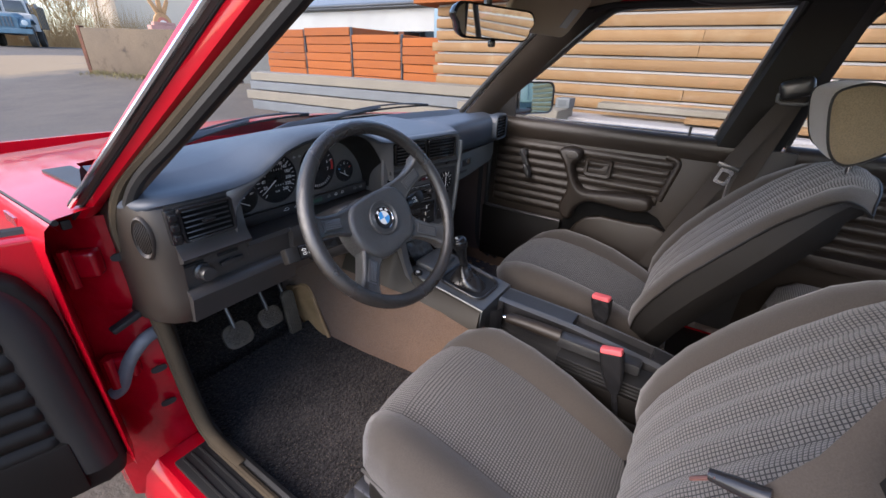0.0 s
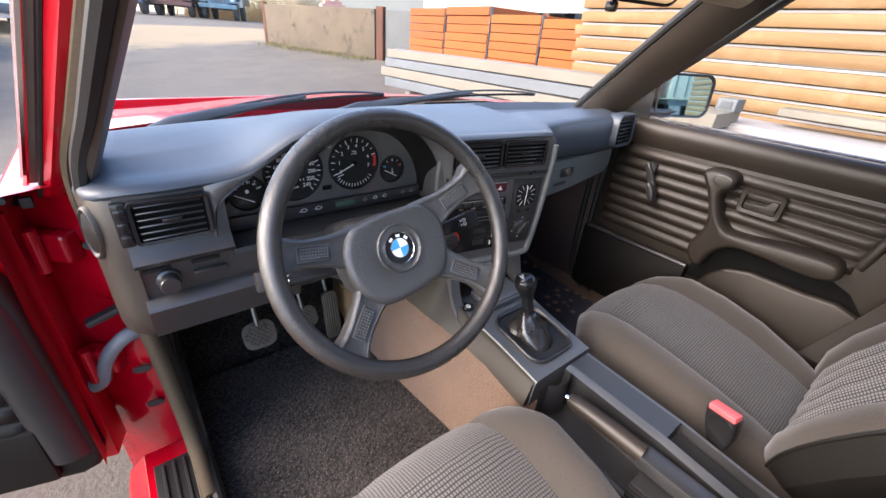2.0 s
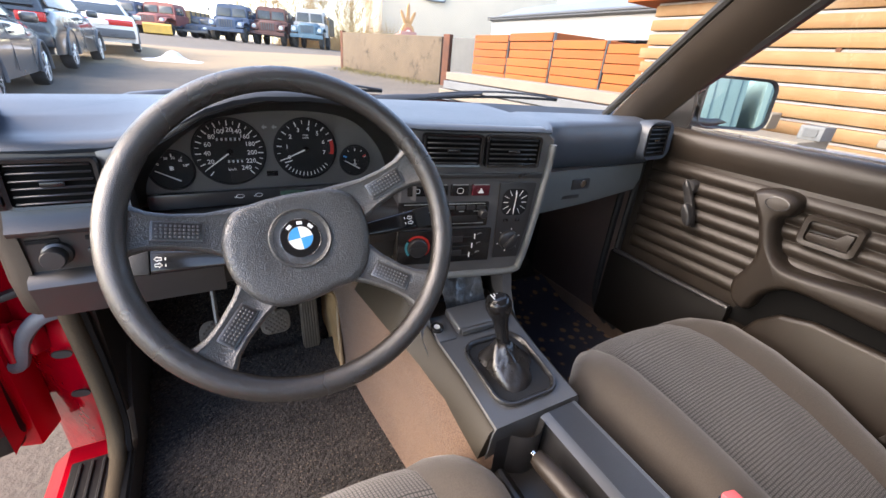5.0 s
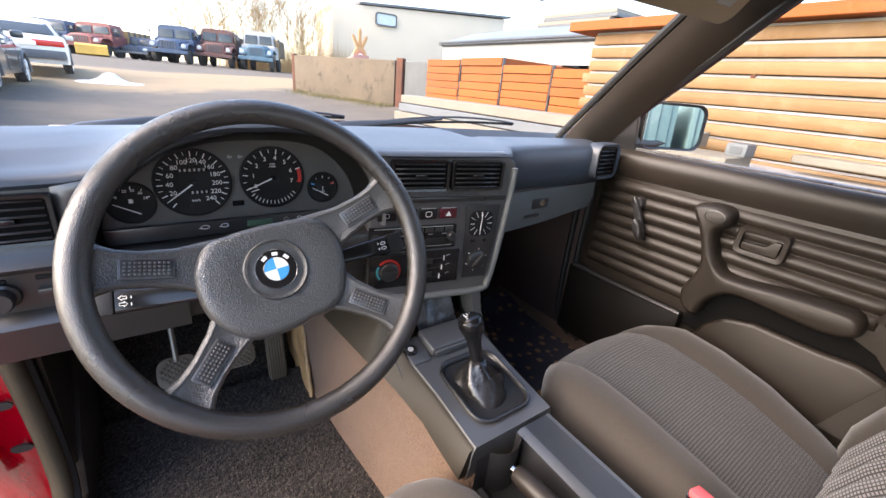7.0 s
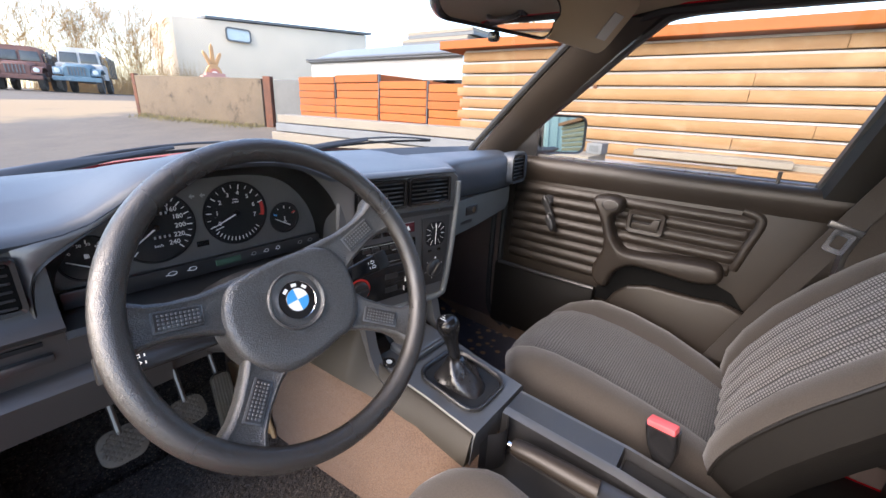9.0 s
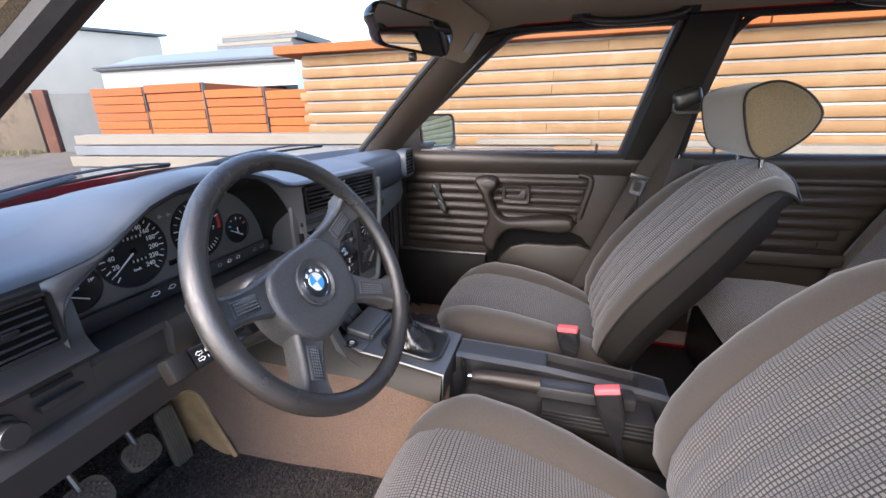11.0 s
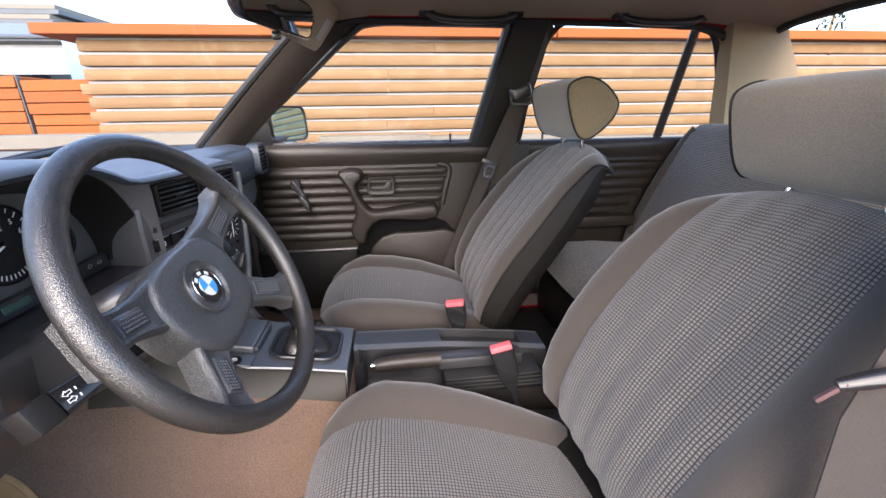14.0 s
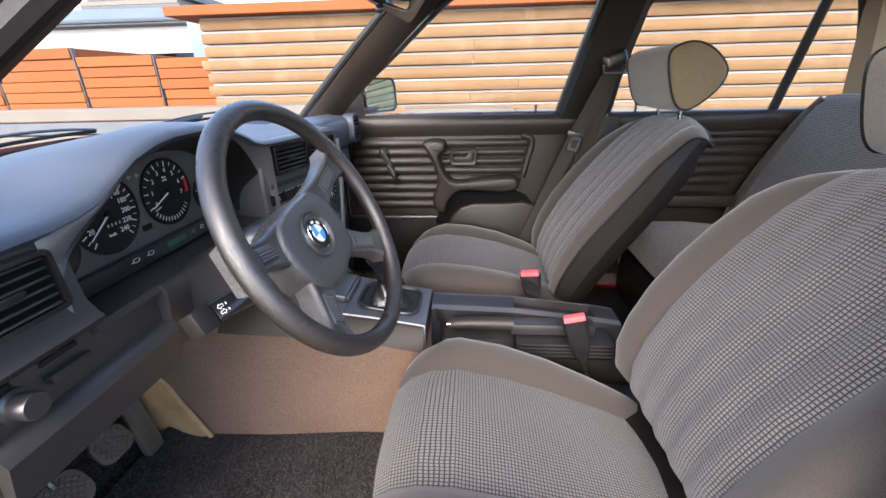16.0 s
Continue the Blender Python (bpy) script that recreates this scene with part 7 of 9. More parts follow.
def build_rear_door():
    d = thing("rear_door", "closed rear door with ribbed dark vinyl panel", "car door", "car doors", at=(0.70, -1.0, 0.35))
    bm = bm_new()
    slab(bm, [(0.660, -0.70, 0.335), (0.660, -1.48, 0.335), (0.660, -1.55, 0.958), (0.660, -0.70, 0.958)], (1, 0, 0), 0.09, 0.004)
    part("door_shell", bm, RED, d)
    bm = bm_new()
    prof = [(0.668, 0.972), (0.655, 0.976), (0.640, 0.972), (0.630, 0.955), (0.630, 0.935), (0.640, 0.912), (0.646, 0.900)]
    loft(bm, [[(x, y, z) for x, z in prof] + [(0.668, y, 0.90)] for y in (-0.71, -1.1, -1.50)])
    part("top_rail", bm, VINYL, d, "", 60)
    bm = bm_new()
    slab(bm, [(0.650, -0.70, 0.345), (0.650, -1.25, 0.345), (0.650, -1.48, 0.70), (0.650, -1.50, 0.90), (0.650, -0.70, 0.90)], (1, 0, 0), 0.008, 0.002)
    part("panel_base", bm, VINYL, d)
    for k in range(6):
        zc = 0.872 - 0.036 * k
        bm = bm_new()
        ya, yb = -0.80, -1.36 + 0.045 * k
        rings = []
        for t in (0.0, 0.03, 0.5, 0.97, 1.0):
            e = 0.3 if t in (0.0, 1.0) else 1.0
            rings.append([(0.650 - 0.011 * e * max(0, 1 - abs(b) ** 2.2), lerp(ya, yb, t), zc + b * 0.0172) for b in (-1, -0.8, -0.4, 0, 0.4, 0.8, 1)] + [(0.654, lerp(ya, yb, t), zc)])
        loft(bm, rings)
        part("padded_rib", bm, VINYL, d, "", 70)
    bm = bm_new()
    tube(bm, smooth_line([(0.645, -0.78, 0.895), (0.645, -1.36, 0.895), (0.645, -1.40, 0.87), (0.645, -1.22, 0.66), (0.640, -1.16, 0.64), (0.640, -0.80, 0.64)], 30), 0.013, 10)
    part("panel_frame", bm, VINYL, d, "", 70)
    bm = bm_new()
    box(bm, (0.615, -1.0, 0.665), (0.07, 0.36, 0.045), 0.015)
    part("armrest", bm, VINYL, d)
    bm = bm_new()
    rod(bm, (0.652, -0.80, 0.968), (0.652, -0.80, 1.004), 0.0035, 0.0045)
    part("lock_pin", bm, PLASTIC, d)
    bm = bm_new()
    tube(bm, [(0.664, -1.268, 0.972), (0.545, -1.268, 1.325)], 0.015, 8, flat=0.6)
    part("window_divider", bm, PLASTIC, d, "black upright between door glass and quarter light")
    bm = bm_new()
    tube(bm, smooth_line([(0.664, -0.71, 0.972), (0.545, -0.79, 1.335), (0.541, -1.2, 1.336), (0.548, -1.33, 1.32), (0.60, -1.43, 1.18), (0.664, -1.52, 0.975)], 40), 0.010, 8)
    part("window_frame", bm, RUBBER, d)
    bm = bm_new()
    slab(bm, [(0.664, -0.70, 0.97), (0.543, -0.79, 1.34), (0.543, -1.32, 1.34), (0.664, -1.52, 0.97)], (1, 0, 0), 0.003)
    g = part("window_pane", bm, GLASS, d)
    g.visible_shadow = False
    # body side left of the driver's seat back: closed rear door seen from inside
    e = copy_thing(d, pose(-0.70, -1.0, 0.35) @ Matrix.Diagonal((-1, 1, 1, 1)))
    e.matrix_basis = pose(-0.70, -1.0, 0.35) @ Matrix.Diagonal((-1, 1, 1, 1))


build_rear_door()


def build_driver_door():
    """The driver's door, swung wide open about the hinge post."""
    d = thing("driver_door", "driver's door swung open, black ribbed inner panel", "car door", "car doors", at=(-0.79, 0.36, 0.35))
    hinge = Vector((-0.790, 0.345, 0))
    a = radians(16)                         # the door leans this far ahead of straight outwards
    u = Vector((-math.cos(a), math.sin(a), 0))   # from hinge to latch
    n = Vector((-math.sin(a), -math.cos(a), 0))  # inner face
    at = lambda s, z, h=0.0: hinge + u * s + n * h + Vector((0, 0, z))
    bm = bm_new()
    slab(bm, [at(0, 0.36), at(0.95, 0.36), at(1.0, 0.900), at(0.0, 0.893)], -n, 0.06, 0.006)
    part("door_shell", bm, RED, d)
    bm = bm_new()
    pn = lambda s_, z, h=0.0: at(s_ - 0.032, z, h)   # trim reaches past the shell towards the hinges
    rim = [(0.036, 0.42), (0.045, 0.385), (0.075, 0.372), (0.90, 0.375), (0.93, 0.42), (0.96, 0.85), (0.94, 0.888), (0.150, 0.886), (0.105, 0.872), (0.070, 0.838), (0.052, 0.79), (0.046, 0.74)]
    slab(bm, [pn(s, z, 0.002) for s, z in rim], n, 0.035, 0.014, 3)
    part("panel_base", bm, LOWPANEL, d, "", 60)
    for k in range(9):
        zc = 0.785 - 0.038 * k
        bm = bm_new()
        rings = []
        for t in (0.0, 0.03, 0.5, 0.97, 1.0):
            e = 0.3 if t in (0, 1.0) else 1.0
            s = lerp(0.105, 0.80, t)
            rings.append([pn(s, zc + b * 0.019, 0.036 + 0.012 * e * max(0, 1 - abs(b) ** 2.2)) for b in (-1, -0.8, -0.4, 0, 0.4, 0.8, 1)] + [pn(s, zc, 0.030)])
        loft(bm, rings)
        part("padded_rib", bm, LOWPANEL, d, "", 70)
    # broad rounded border beside the hinges and along the top
    path = smooth_line([(0.80, 0, 0.845), (0.30, 0, 0.845), (0.165, 0, 0.840), (0.118, 0, 0.815), (0.094, 0, 0.760), (0.088, 0, 0.68), (0.084, 0, 0.55), (0.080, 0, 0.43)], 40)
    rings = []
    for k, p in enumerate(path):
        q = (path[min(k + 1, len(path) - 1)] - path[max(k - 1, 0)]).normalized()
        m = Vector((-q.z, 0, q.x))
        rings.append([pn(p.x + m.x * w_, p.z + m.z * w_, 0.024 + 0.030 * math.sqrt(max(0, 1 - (w_ / 0.036) ** 2))) for w_ in (-0.036, -0.034, -0.028, -0.015, 0, 0.015, 0.028, 0.034, 0.036)])
    bm = bm_new()
    loft(bm, rings)
    part("panel_frame", bm, DOORSKIN, d, "broad rounded border", 70)
    bm = bm_new()
    slab(bm, [pn(0.10, 0.39, 0.034), pn(0.6, 0.39, 0.034), pn(0.6, 0.52, 0.034), pn(0.10, 0.52, 0.034)], n, 0.018, 0.008)
    part("map_pocket", bm, LOWPANEL, d)
    bm = bm_new()
    tube(bm, [at(0.0, 0.892, -0.045), at(0.98, 0.905, -0.045)], 0.011, 8)
    part("window_rail", bm, RUBBER, d)


build_driver_door()


# ---- belts, mirror, visors, handles ----
def build_belt():
    b = thing("seat_belt", "black seat belt hanging from the centre pillar with a steel tongue", "seat belt", at=(0.60, -0.7, 1.1))
    top, tong, low = Vector((0.545, -0.672, 1.125)), Vector((0.570, -0.582, 0.902)), Vector((0.606, -0.430, 0.50))
    bm = bm_new()
    box(bm, top + Vector((-0.004, 0, 0.012)), (0.040, 0.074, 0.050), 0.018, 4, Euler((radians(-18), 0, 0)).to_matrix())
    part("belt_guide", bm, PLASTIC, b, "black belt guide cover", 60)
    bm = bm_new()
    tube(bm, [top + Vector((-0.022, 0.036 * a, -0.014 + 0.012 * c)) for a, c in ((-1, 1), (-0.95, -0.6), (-0.7, -1), (0.7, -1), (0.95, -0.6), (1, 1))], 0.0042, 8)
    part("guide_loop", bm, CONSOLE, b, "satin loop that carries the strap")

    def strap(pts, w_):
        bm = bm_new()
        rings = []
        for p, side in pts:
            s = Vector(side).normalized()
            th = Vector((1, 0, 0)) * 0.0008
            rings.append([p - s * w_ / 2 - th, p + s * w_ / 2 - th, p + s * w_ / 2 + th, p - s * w_ / 2 + th])
        loft(bm, rings)
        part("strap", bm, BELT, b)
    strap([(top, (0, 1, -0.2)), (top.lerp(tong, 0.5) + Vector((-0.004, 0, 0)), (0, 1, 0.2)), (tong, (0, 1, 0.45))], 0.046)
    strap([(tong, (0, 1, 0.3)), (tong.lerp(low, 0.5) + Vector((0.004, 0, 0)), (0, 1, 0.1)), (low, (0, 1, 0.0))], 0.046)
    strap([(top + Vector((0.012, -0.01, 0)), (0, 1, -0.1)), (Vector((0.600, -0.63, 0.85)), (0, 1, 0)), (Vector((0.612, -0.62, 0.40)), (0, 1, 0))], 0.046)
    bm = bm_new()
    box(bm, tong + Vector((-0.004, 0.0, 0.006)), (0.010, 0.060, 0.014), 0.003, 2, Euler((radians(15), 0, 0)).to_matrix())
    part("tongue_grip", bm, PLASTIC, b)
    bm = bm_new()
    f = facing(tong + Vector((-0.006, 0.004, -0.024)), (0, -1, -0.26), (0, -0.26, 1))
    loft(bm, [[f @ Vector((a, c, h)) for a, c in rounded(0.038, 0.050, 0.007, 3)] for h in (0, 0.002)] + [[f @ Vector((a, c, h)) for a, c in rounded(0.020, 0.028, 0.004, 3)] for h in (0.002, 0.0)], True, False)
    part("steel_tongue", bm, CHROME, b, "bright steel tongue")
    # the driver's belt: strap past the seat back and its loose end
    e = thing("seat_belt", "black seat belt beside the driver's seat", "seat belt", at=(-0.60, -0.7, 1.1))
    bm = bm_new()
    rings = []
    for p in ((-0.575, -0.72, 1.12), (-0.612, -0.665, 0.92), (-0.622, -0.625, 0.83), (-0.640, -0.605, 0.70), (-0.648, -0.59, 0.42)):
        p = Vector(p)
        rings.append([p + Vector((-0.012, -0.020, 0)), p + Vector((0.010, 0.020, 0)), p + Vector((0.012, 0.019, 0)), p + Vector((-0.010, -0.021, 0))])
    loft(bm, rings)
    part("strap", bm, BELT, e)
    bm = bm_new()
    tube(bm, [(-0.622, -0.628, 0.880), (-0.616, -0.606, 0.872), (-0.611, -0.590, 0.866)], [0.0075, 0.0070, 0.0050], 10, flat=0.7)
    part("tongue_grip", bm, GLOSSY, e, "black belt tongue grip")
    bm = bm_new()
    tube(bm, [(-0.613, -0.596, 0.869), (-0.606, -0.582, 0.848)], 0.0022, 8, flat=2.0)
    part("tongue", bm, TONGUE, e, "thin reddish belt tongue")


build_belt()


def build_overhead():
    m_ = thing("rear_view_mirror", "black framed rear-view mirror under the windscreen header", "mirror", at=(-0.02, -0.05, 1.25))
    f = facing((-0.030, -0.062, 1.250), (0.962, -0.272, 0.0), (0.03, -0.08, 1))
    bm = bm_new()
    outl = [(a * (1 + 0.10 * (b > 0)), b) for a, b in rounded(0.235, 0.066, 0.026, 6)]
    loft(bm, [[f @ Vector((a * g, b * h, d)) for a, b in outl] for g, h, d in ((0.85, 0.6, -0.032), (0.95, 0.9, -0.022), (1.0, 1.0, -0.006), (1.0, 1.0, 0.0), (0.97, 0.92, 0.003), (0.955, 0.86, 0.001))])
    part("mirror_case", bm, GLOSSY, m_, "", 50)
    bm = bm_new()
    slab(bm, [f @ Vector((a * 0.955, b * 0.87, 0.0005)) for a, b in outl], f.to_3x3() @ Vector((0, 0, 1)), 0.0012)
    part("mirror_glass", bm, MIRROR, m_)
    bm = bm_new()
    box(bm, f @ Vector((0.0, -0.040, -0.010)), (0.012, 0.016, 0.014), 0.004)
    part("dip_lever", bm, GLOSSY, m_)
    bm = bm_new()
    tube(bm, [f @ Vector((0, 0.01, -0.03)), (-0.02, -0.03, 1.30), (-0.015, -0.045, 1.345)], [0.011, 0.009, 0.014], 10)
    part("mirror_stem", bm, PLASTIC, m_)
    # sun visors
    for x, lab in ((0.30, "beige sun visor with a pale label"), (-0.36, "beige sun visor folded up")):
        v = thing("sun_visor", lab, "sun visor", "sun visors", at=(x, -0.08, 1.33))
        rm = Euler((radians(-52 if x > 0 else -20), 0, radians(-6 if x > 0 else 6))).to_matrix()
        bm = bm_new()
        slab(bm, [Vector((x, -0.055, 1.302)) + rm @ Vector((a, b, 0)) for a, b in rounded(0.40, 0.135, 0.03, 4)], rm @ Vector((0, 0, 1)), 0.016, 0.006, 3)
        part("visor_pad", bm, LINING, v, "", 50)
        if x > 0:
            bm = bm_new()
            box(bm, Vector((x, -0.055, 1.302)) + rm @ Vector((0.135, 0.004, -0.001)), (0.050, 0.060, 0.002), 0.0008, 1, rm)
            part("visor_label", bm, GREYPRINT, v, "pale printed label")
        bm = bm_new()
        rod(bm, (x - 0.19, -0.03, 1.335), (x + 0.19, -0.03, 1.335), 0.005)
        part("visor_rod", bm, PLASTIC, v)
    # grab handles
    for y0, y1, s in ((-0.36, -0.64, 1), (-0.97, -1.26, 1)):
        g = thing("grab_handle", "black grab handle on the roof edge", "grab handle", "grab handles", at=(s * 0.5, (y0 + y1) / 2, 1.36))
        bm = bm_new()
        tube(bm, smooth_line([(0.512, y0, 1.370), (0.500, y0 - 0.018, 1.352), (0.490, y0 - 0.06, 1.340), (0.488, (y0 + y1) / 2, 1.336), (0.490, y1 + 0.06, 1.340), (0.500, y1 + 0.018, 1.352), (0.512, y1, 1.370)], 24), 0.0105, 10)
        part("grip", bm, PLASTIC, g)
        for y in (y0 - 0.005, y1 + 0.005):
            bm = bm_new()
            box(bm, (0.509, y, 1.361), (0.030, 0.050, 0.018), 0.007, 3, Euler((0, radians(35), 0)).to_matrix())
            part("handle_foot", bm, PLASTIC, g)


build_overhead()


def build_rear_bench():
    r = thing("rear_bench", "grey cloth rear bench seat with checked panels", "rear seat", at=(0, -1.2, 0.3))
    bm = bm_new()
    half = [(1.0, -0.14), (1.01, -0.05), (0.98, -0.01), (0.9, 0.01), (0.6, 0.0), (0.3, 0.004), (0.0, 0.0)]
    prof = [(-a, b) for a, b in half] + [(a, b) for a, b in reversed(half[:-1])]
    loft(bm, [[(a * 0.63 * w_, y, z + b * t) for a, b in prof] for y, z, w_, t in ((-0.80, 0.50, 0.94, 0.7), (-0.815, 0.56, 0.97, 0.9), (-0.86, 0.585, 1, 1), (-1.0, 0.585, 1, 1), (-1.25, 0.56, 1, 1))], False, False)
    part("cushion", bm, WEAVELIT, r, "", 60)
    bm = bm_new()
    box(bm, (0, -1.03, 0.38), (1.24, 0.44, 0.18), 0.02)
    part("seat_base", bm, SHELL, r)
    bm = bm_new()
    loft(bm, [[(a * 0.625 * w_, y + 0.02 * (abs(a) > 0.5), z) for a, _ in prof[1:-1]] for y, z, w_ in ((-1.17, 0.54, 0.98), (-1.20, 0.64, 1.0), (-1.26, 0.78, 1.0), (-1.33, 0.92, 0.97), (-1.36, 0.99, 0.93), (-1.385, 1.02, 0.90), (-1.43, 1.025, 0.88), (-1.46, 0.98, 0.88), (-1.46, 0.90, 0.88))], False, False)
    part("backrest", bm, WEAVELIT, r, "grey checked cloth backrest", 60)
    for sx in (-1, 1):
        bm = bm_new()
        tube(bm, smooth_line([(sx * 0.60, -1.19, 0.60), (sx * 0.605, -1.26, 0.78), (sx * 0.60, -1.34, 0.93), (sx * 0.575, -1.375, 1.0)], 16), [0.03] * 17, 10)
        part("side_bolster", bm, CLOTH, r, "plain grey cloth side", 60)
    # a second fold-down belt strap end, pale
    bm = bm_new()
    box(bm, (0.17, -0.93, 0.600), (0.025, 0.05, 0.012), 0.004)
    part("belt_stub", bm, WHITE, r, "pale belt end lying on the seat")


build_rear_bench()


# folded sheet stuck in the tray ahead of the gear lever
sheet = thing("folded_sheet", "crumpled clear plastic sheet folded in the console tray", "plastic sheet", at=(0.0, 0.15, 0.60))
bm = bm_new()
rows = []
for i in range(9):
    v = i / 8
    rows.append([Vector((lerp(-0.045, 0.055, u / 8) + 0.010 * (1 - v), 0.150 + 0.045 * v + 0.004 * math.sin(9 * u / 8 + 5 * v) + 0.003 * math.sin(17 * u / 8 - 8 * v), lerp(0.592, 0.676, v) + 0.006 * u / 8 - 0.010 * (1 - v) * (u / 8))) for u in range(9)])
loft(bm, rows, False, False)
loft(bm, [[p + Vector((0, 0.002, 0)) for p in r] for r in rows], False, False)
part("sheet", bm, SHEET, sheet, "", 70)

# ---- the yard outside ----
CONCRETE = surf("weathered_concrete", (0.105, 0.080, 0.053), 0.85, 0.0, 0.35, 1.1, 60.0, 0.6, 0.01, wear=(0.030, 0.020, 0.014))
PINE = timber("sawn_pine", (0.230, 0.131, 0.054), (0.126, 0.061, 0.022), 1, 38.0, 0.5, (0.28, 0.198, 0.108))
ORANGE = timber("orange_stained_timber", (0.284, 0.076, 0.007), (0.189, 0.043, 0.004), 1, 40.0)
GREYWOOD = timber("grey_weathered_board", (0.36, 0.34, 0.33), (0.20, 0.18, 0.17), 1, 45.0)
SPACER = timber("grey_spacer_wood", (0.30, 0.285, 0.275), (0.15, 0.14, 0.135), 1, 45.0)
WHITEBEAM = surf("cream_painted_beam", (0.175, 0.155, 0.122), 0.6, 0.0, 0.12, 2.0, 80.0, 0.2, 0.002)
GREYBEAM = surf("pale_grey_sheet_edge", (0.118, 0.128, 0.136), 0.6, 0.0, 0.18, 2.0, 80.0, 0.2, 0.002)
TARP = surf("pale_grey_tarpaulin", (0.150, 0.172, 0.190), 0.5, 0.0, 0.1, 1.5, 60.0, 0.2, 0.004)
LOADSIDE = surf("white_load_panel", (0.30, 0.31, 0.31), 0.5, 0.0, 0.12, 1.5, 60.0, 0.2, 0.004)
DARKBAND = surf("dark_grey_band", (0.08, 0.09, 0.10), 0.5, 0.0, 0.2, 3.0, 60.0, 0.2, 0.002)
RENDER = surf("white_rendered_wall", (0.50, 0.445, 0.36), 0.85, 0.0, 0.05, 0.6, 40.0, 0.2, 0.004)
STEELBLUE = surf("blue_grey_sheet", (0.12, 0.19, 0.25), 0.5, 0.3, 0.2, 3.0, 60.0, 0.2, 0.002)
DARKPANEL = surf("dark_grey_panel", (0.09, 0.095, 0.095), 0.7, 0.0, 0.25, 2.0, 60.0, 0.3, 0.004)
BARK = surf("golden_brown_bark", (0.36, 0.235, 0.105), 0.9, 0.0, 0.3, 3.0, 40.0, 0.5, 0.01)
TYRE = surf("dusty_tyre", (0.035, 0.033, 0.03), 0.85, 0.0, 0.3, 6.0, 60.0, 0.5, 0.004)
DARKGLASS = surf("dark_window_glass", (0.03, 0.04, 0.045), 0.08, 0.0, 0.2, 1.0, 30.0, 0.0)
PALEGLASS = surf("sky_lit_window_glass", (0.35, 0.42, 0.46), 0.1, 0.0, 0.2, 1.0, 30.0, 0.0)
SCREENGLASS = surf("dusty_windscreen_glass", (0.05, 0.058, 0.062), 0.2, 0.0, 0.3, 1.0, 30.0, 0.0)
LAMPRED = surf("red_lamp_lens", (0.50, 0.02, 0.015), 0.25, 0.0, 0.1, 5.0, 60.0, 0.0)
SNOW = surf("old_snow", (0.55, 0.56, 0.57), 0.8, 0.0, 0.2, 5.0, 30.0, 0.5, 0.02, wear=(0.22, 0.19, 0.15))
GRASS = surf("dry_winter_grass", (0.16, 0.14, 0.06), 0.9, 0.0, 0.4, 5.0, 60.0, 0.6, 0.01)


def ground_z(x, y):
    up = curve_at([(3.5, 0.0), (8.5, 0.14), (10.6, 0.22), (12.5, 0.30), (15, 0.40), (20, 0.62), (31, 1.05), (60, 1.25)], y)[0]
    return up + 0.095 * max(0, min(5, x)) * max(0, min(1, (y - 3) / 4)) * max(0, min(1, (26 - y) / 12))


def build_ground():
    m, nt, bsdf, vec = base_mat("dusty_asphalt_yard")
    big, mid, fine = noise_tex(nt, vec, 0.22, 5.0), noise_tex(nt, vec, 1.4, 6.0, 0.7), noise_tex(nt, vec, 55.0, 3.0)
    c = ramp(nt, mid, [(0.3, (0.056, 0.047, 0.037)), (0.7, (0.108, 0.088, 0.064))])
    sep = nt.nodes.new("ShaderNodeSeparateXYZ")
    nt.links.new(vec, sep.inputs[0])
    # a sunlit band across the far yard, put into the ground's colour
    off = calc(nt, "ABSOLUTE", calc(nt, "SUBTRACT", calc(nt, "ADD", sep.outputs[1], calc(nt, "MULTIPLY", mid, 3.0)), 19.0))
    c = mixed(nt, ramp(nt, calc(nt, "DIVIDE", off, 10.0), [(0.38, (1, 1, 1)), (0.50, (0, 0, 0))]), c, (0.26, 0.185, 0.095))
    c = mixed(nt, ramp(nt, big, [(0.52, (0, 0, 0)), (0.68, (0.8, 0.8, 0.8))]), c, (0.098, 0.087, 0.071))
    c = mixed(nt, 0.25, c, ramp(nt, fine, [(0.3, (0.07, 0.066, 0.062)), (0.7, (0.19, 0.168, 0.14))]))
    nt.links.new(c, bsdf.inputs["Base Color"])
    bsdf.inputs["Roughness"].default_value = 0.9
    bumped(nt, bsdf, calc(nt, "ADD", mid, calc(nt, "MULTIPLY", fine, 0.3)), 0.5, 0.03)
    bm = bm_new()
    xs = [-600, -200, -60, -30, -15, -8, -5, -3, -1.5, 0, 1, 2, 3, 4, 5, 6, 8, 10, 15, 30, 60, 200, 600]
    ys = [-600, -200, -60, -20, -8, 0, 2, 3, 4, 5, 6, 7, 8, 9, 10, 11, 12, 13, 14, 16, 18, 20, 22, 24, 27, 31, 36, 45, 60, 200, 600]
    loft(bm, [[(x, y, ground_z(x, y) + (0.015 * noise.noise((x * 0.4, y * 0.4, 0)) if abs(x) < 20 and 6 < y < 40 else 0)) for x in xs] for y in ys], False, False)
    tagged(part("ground", bm, m), "dusty grey asphalt yard, unevenly worn, with a painted sunlit band", "ground", kind="structure")


build_ground()


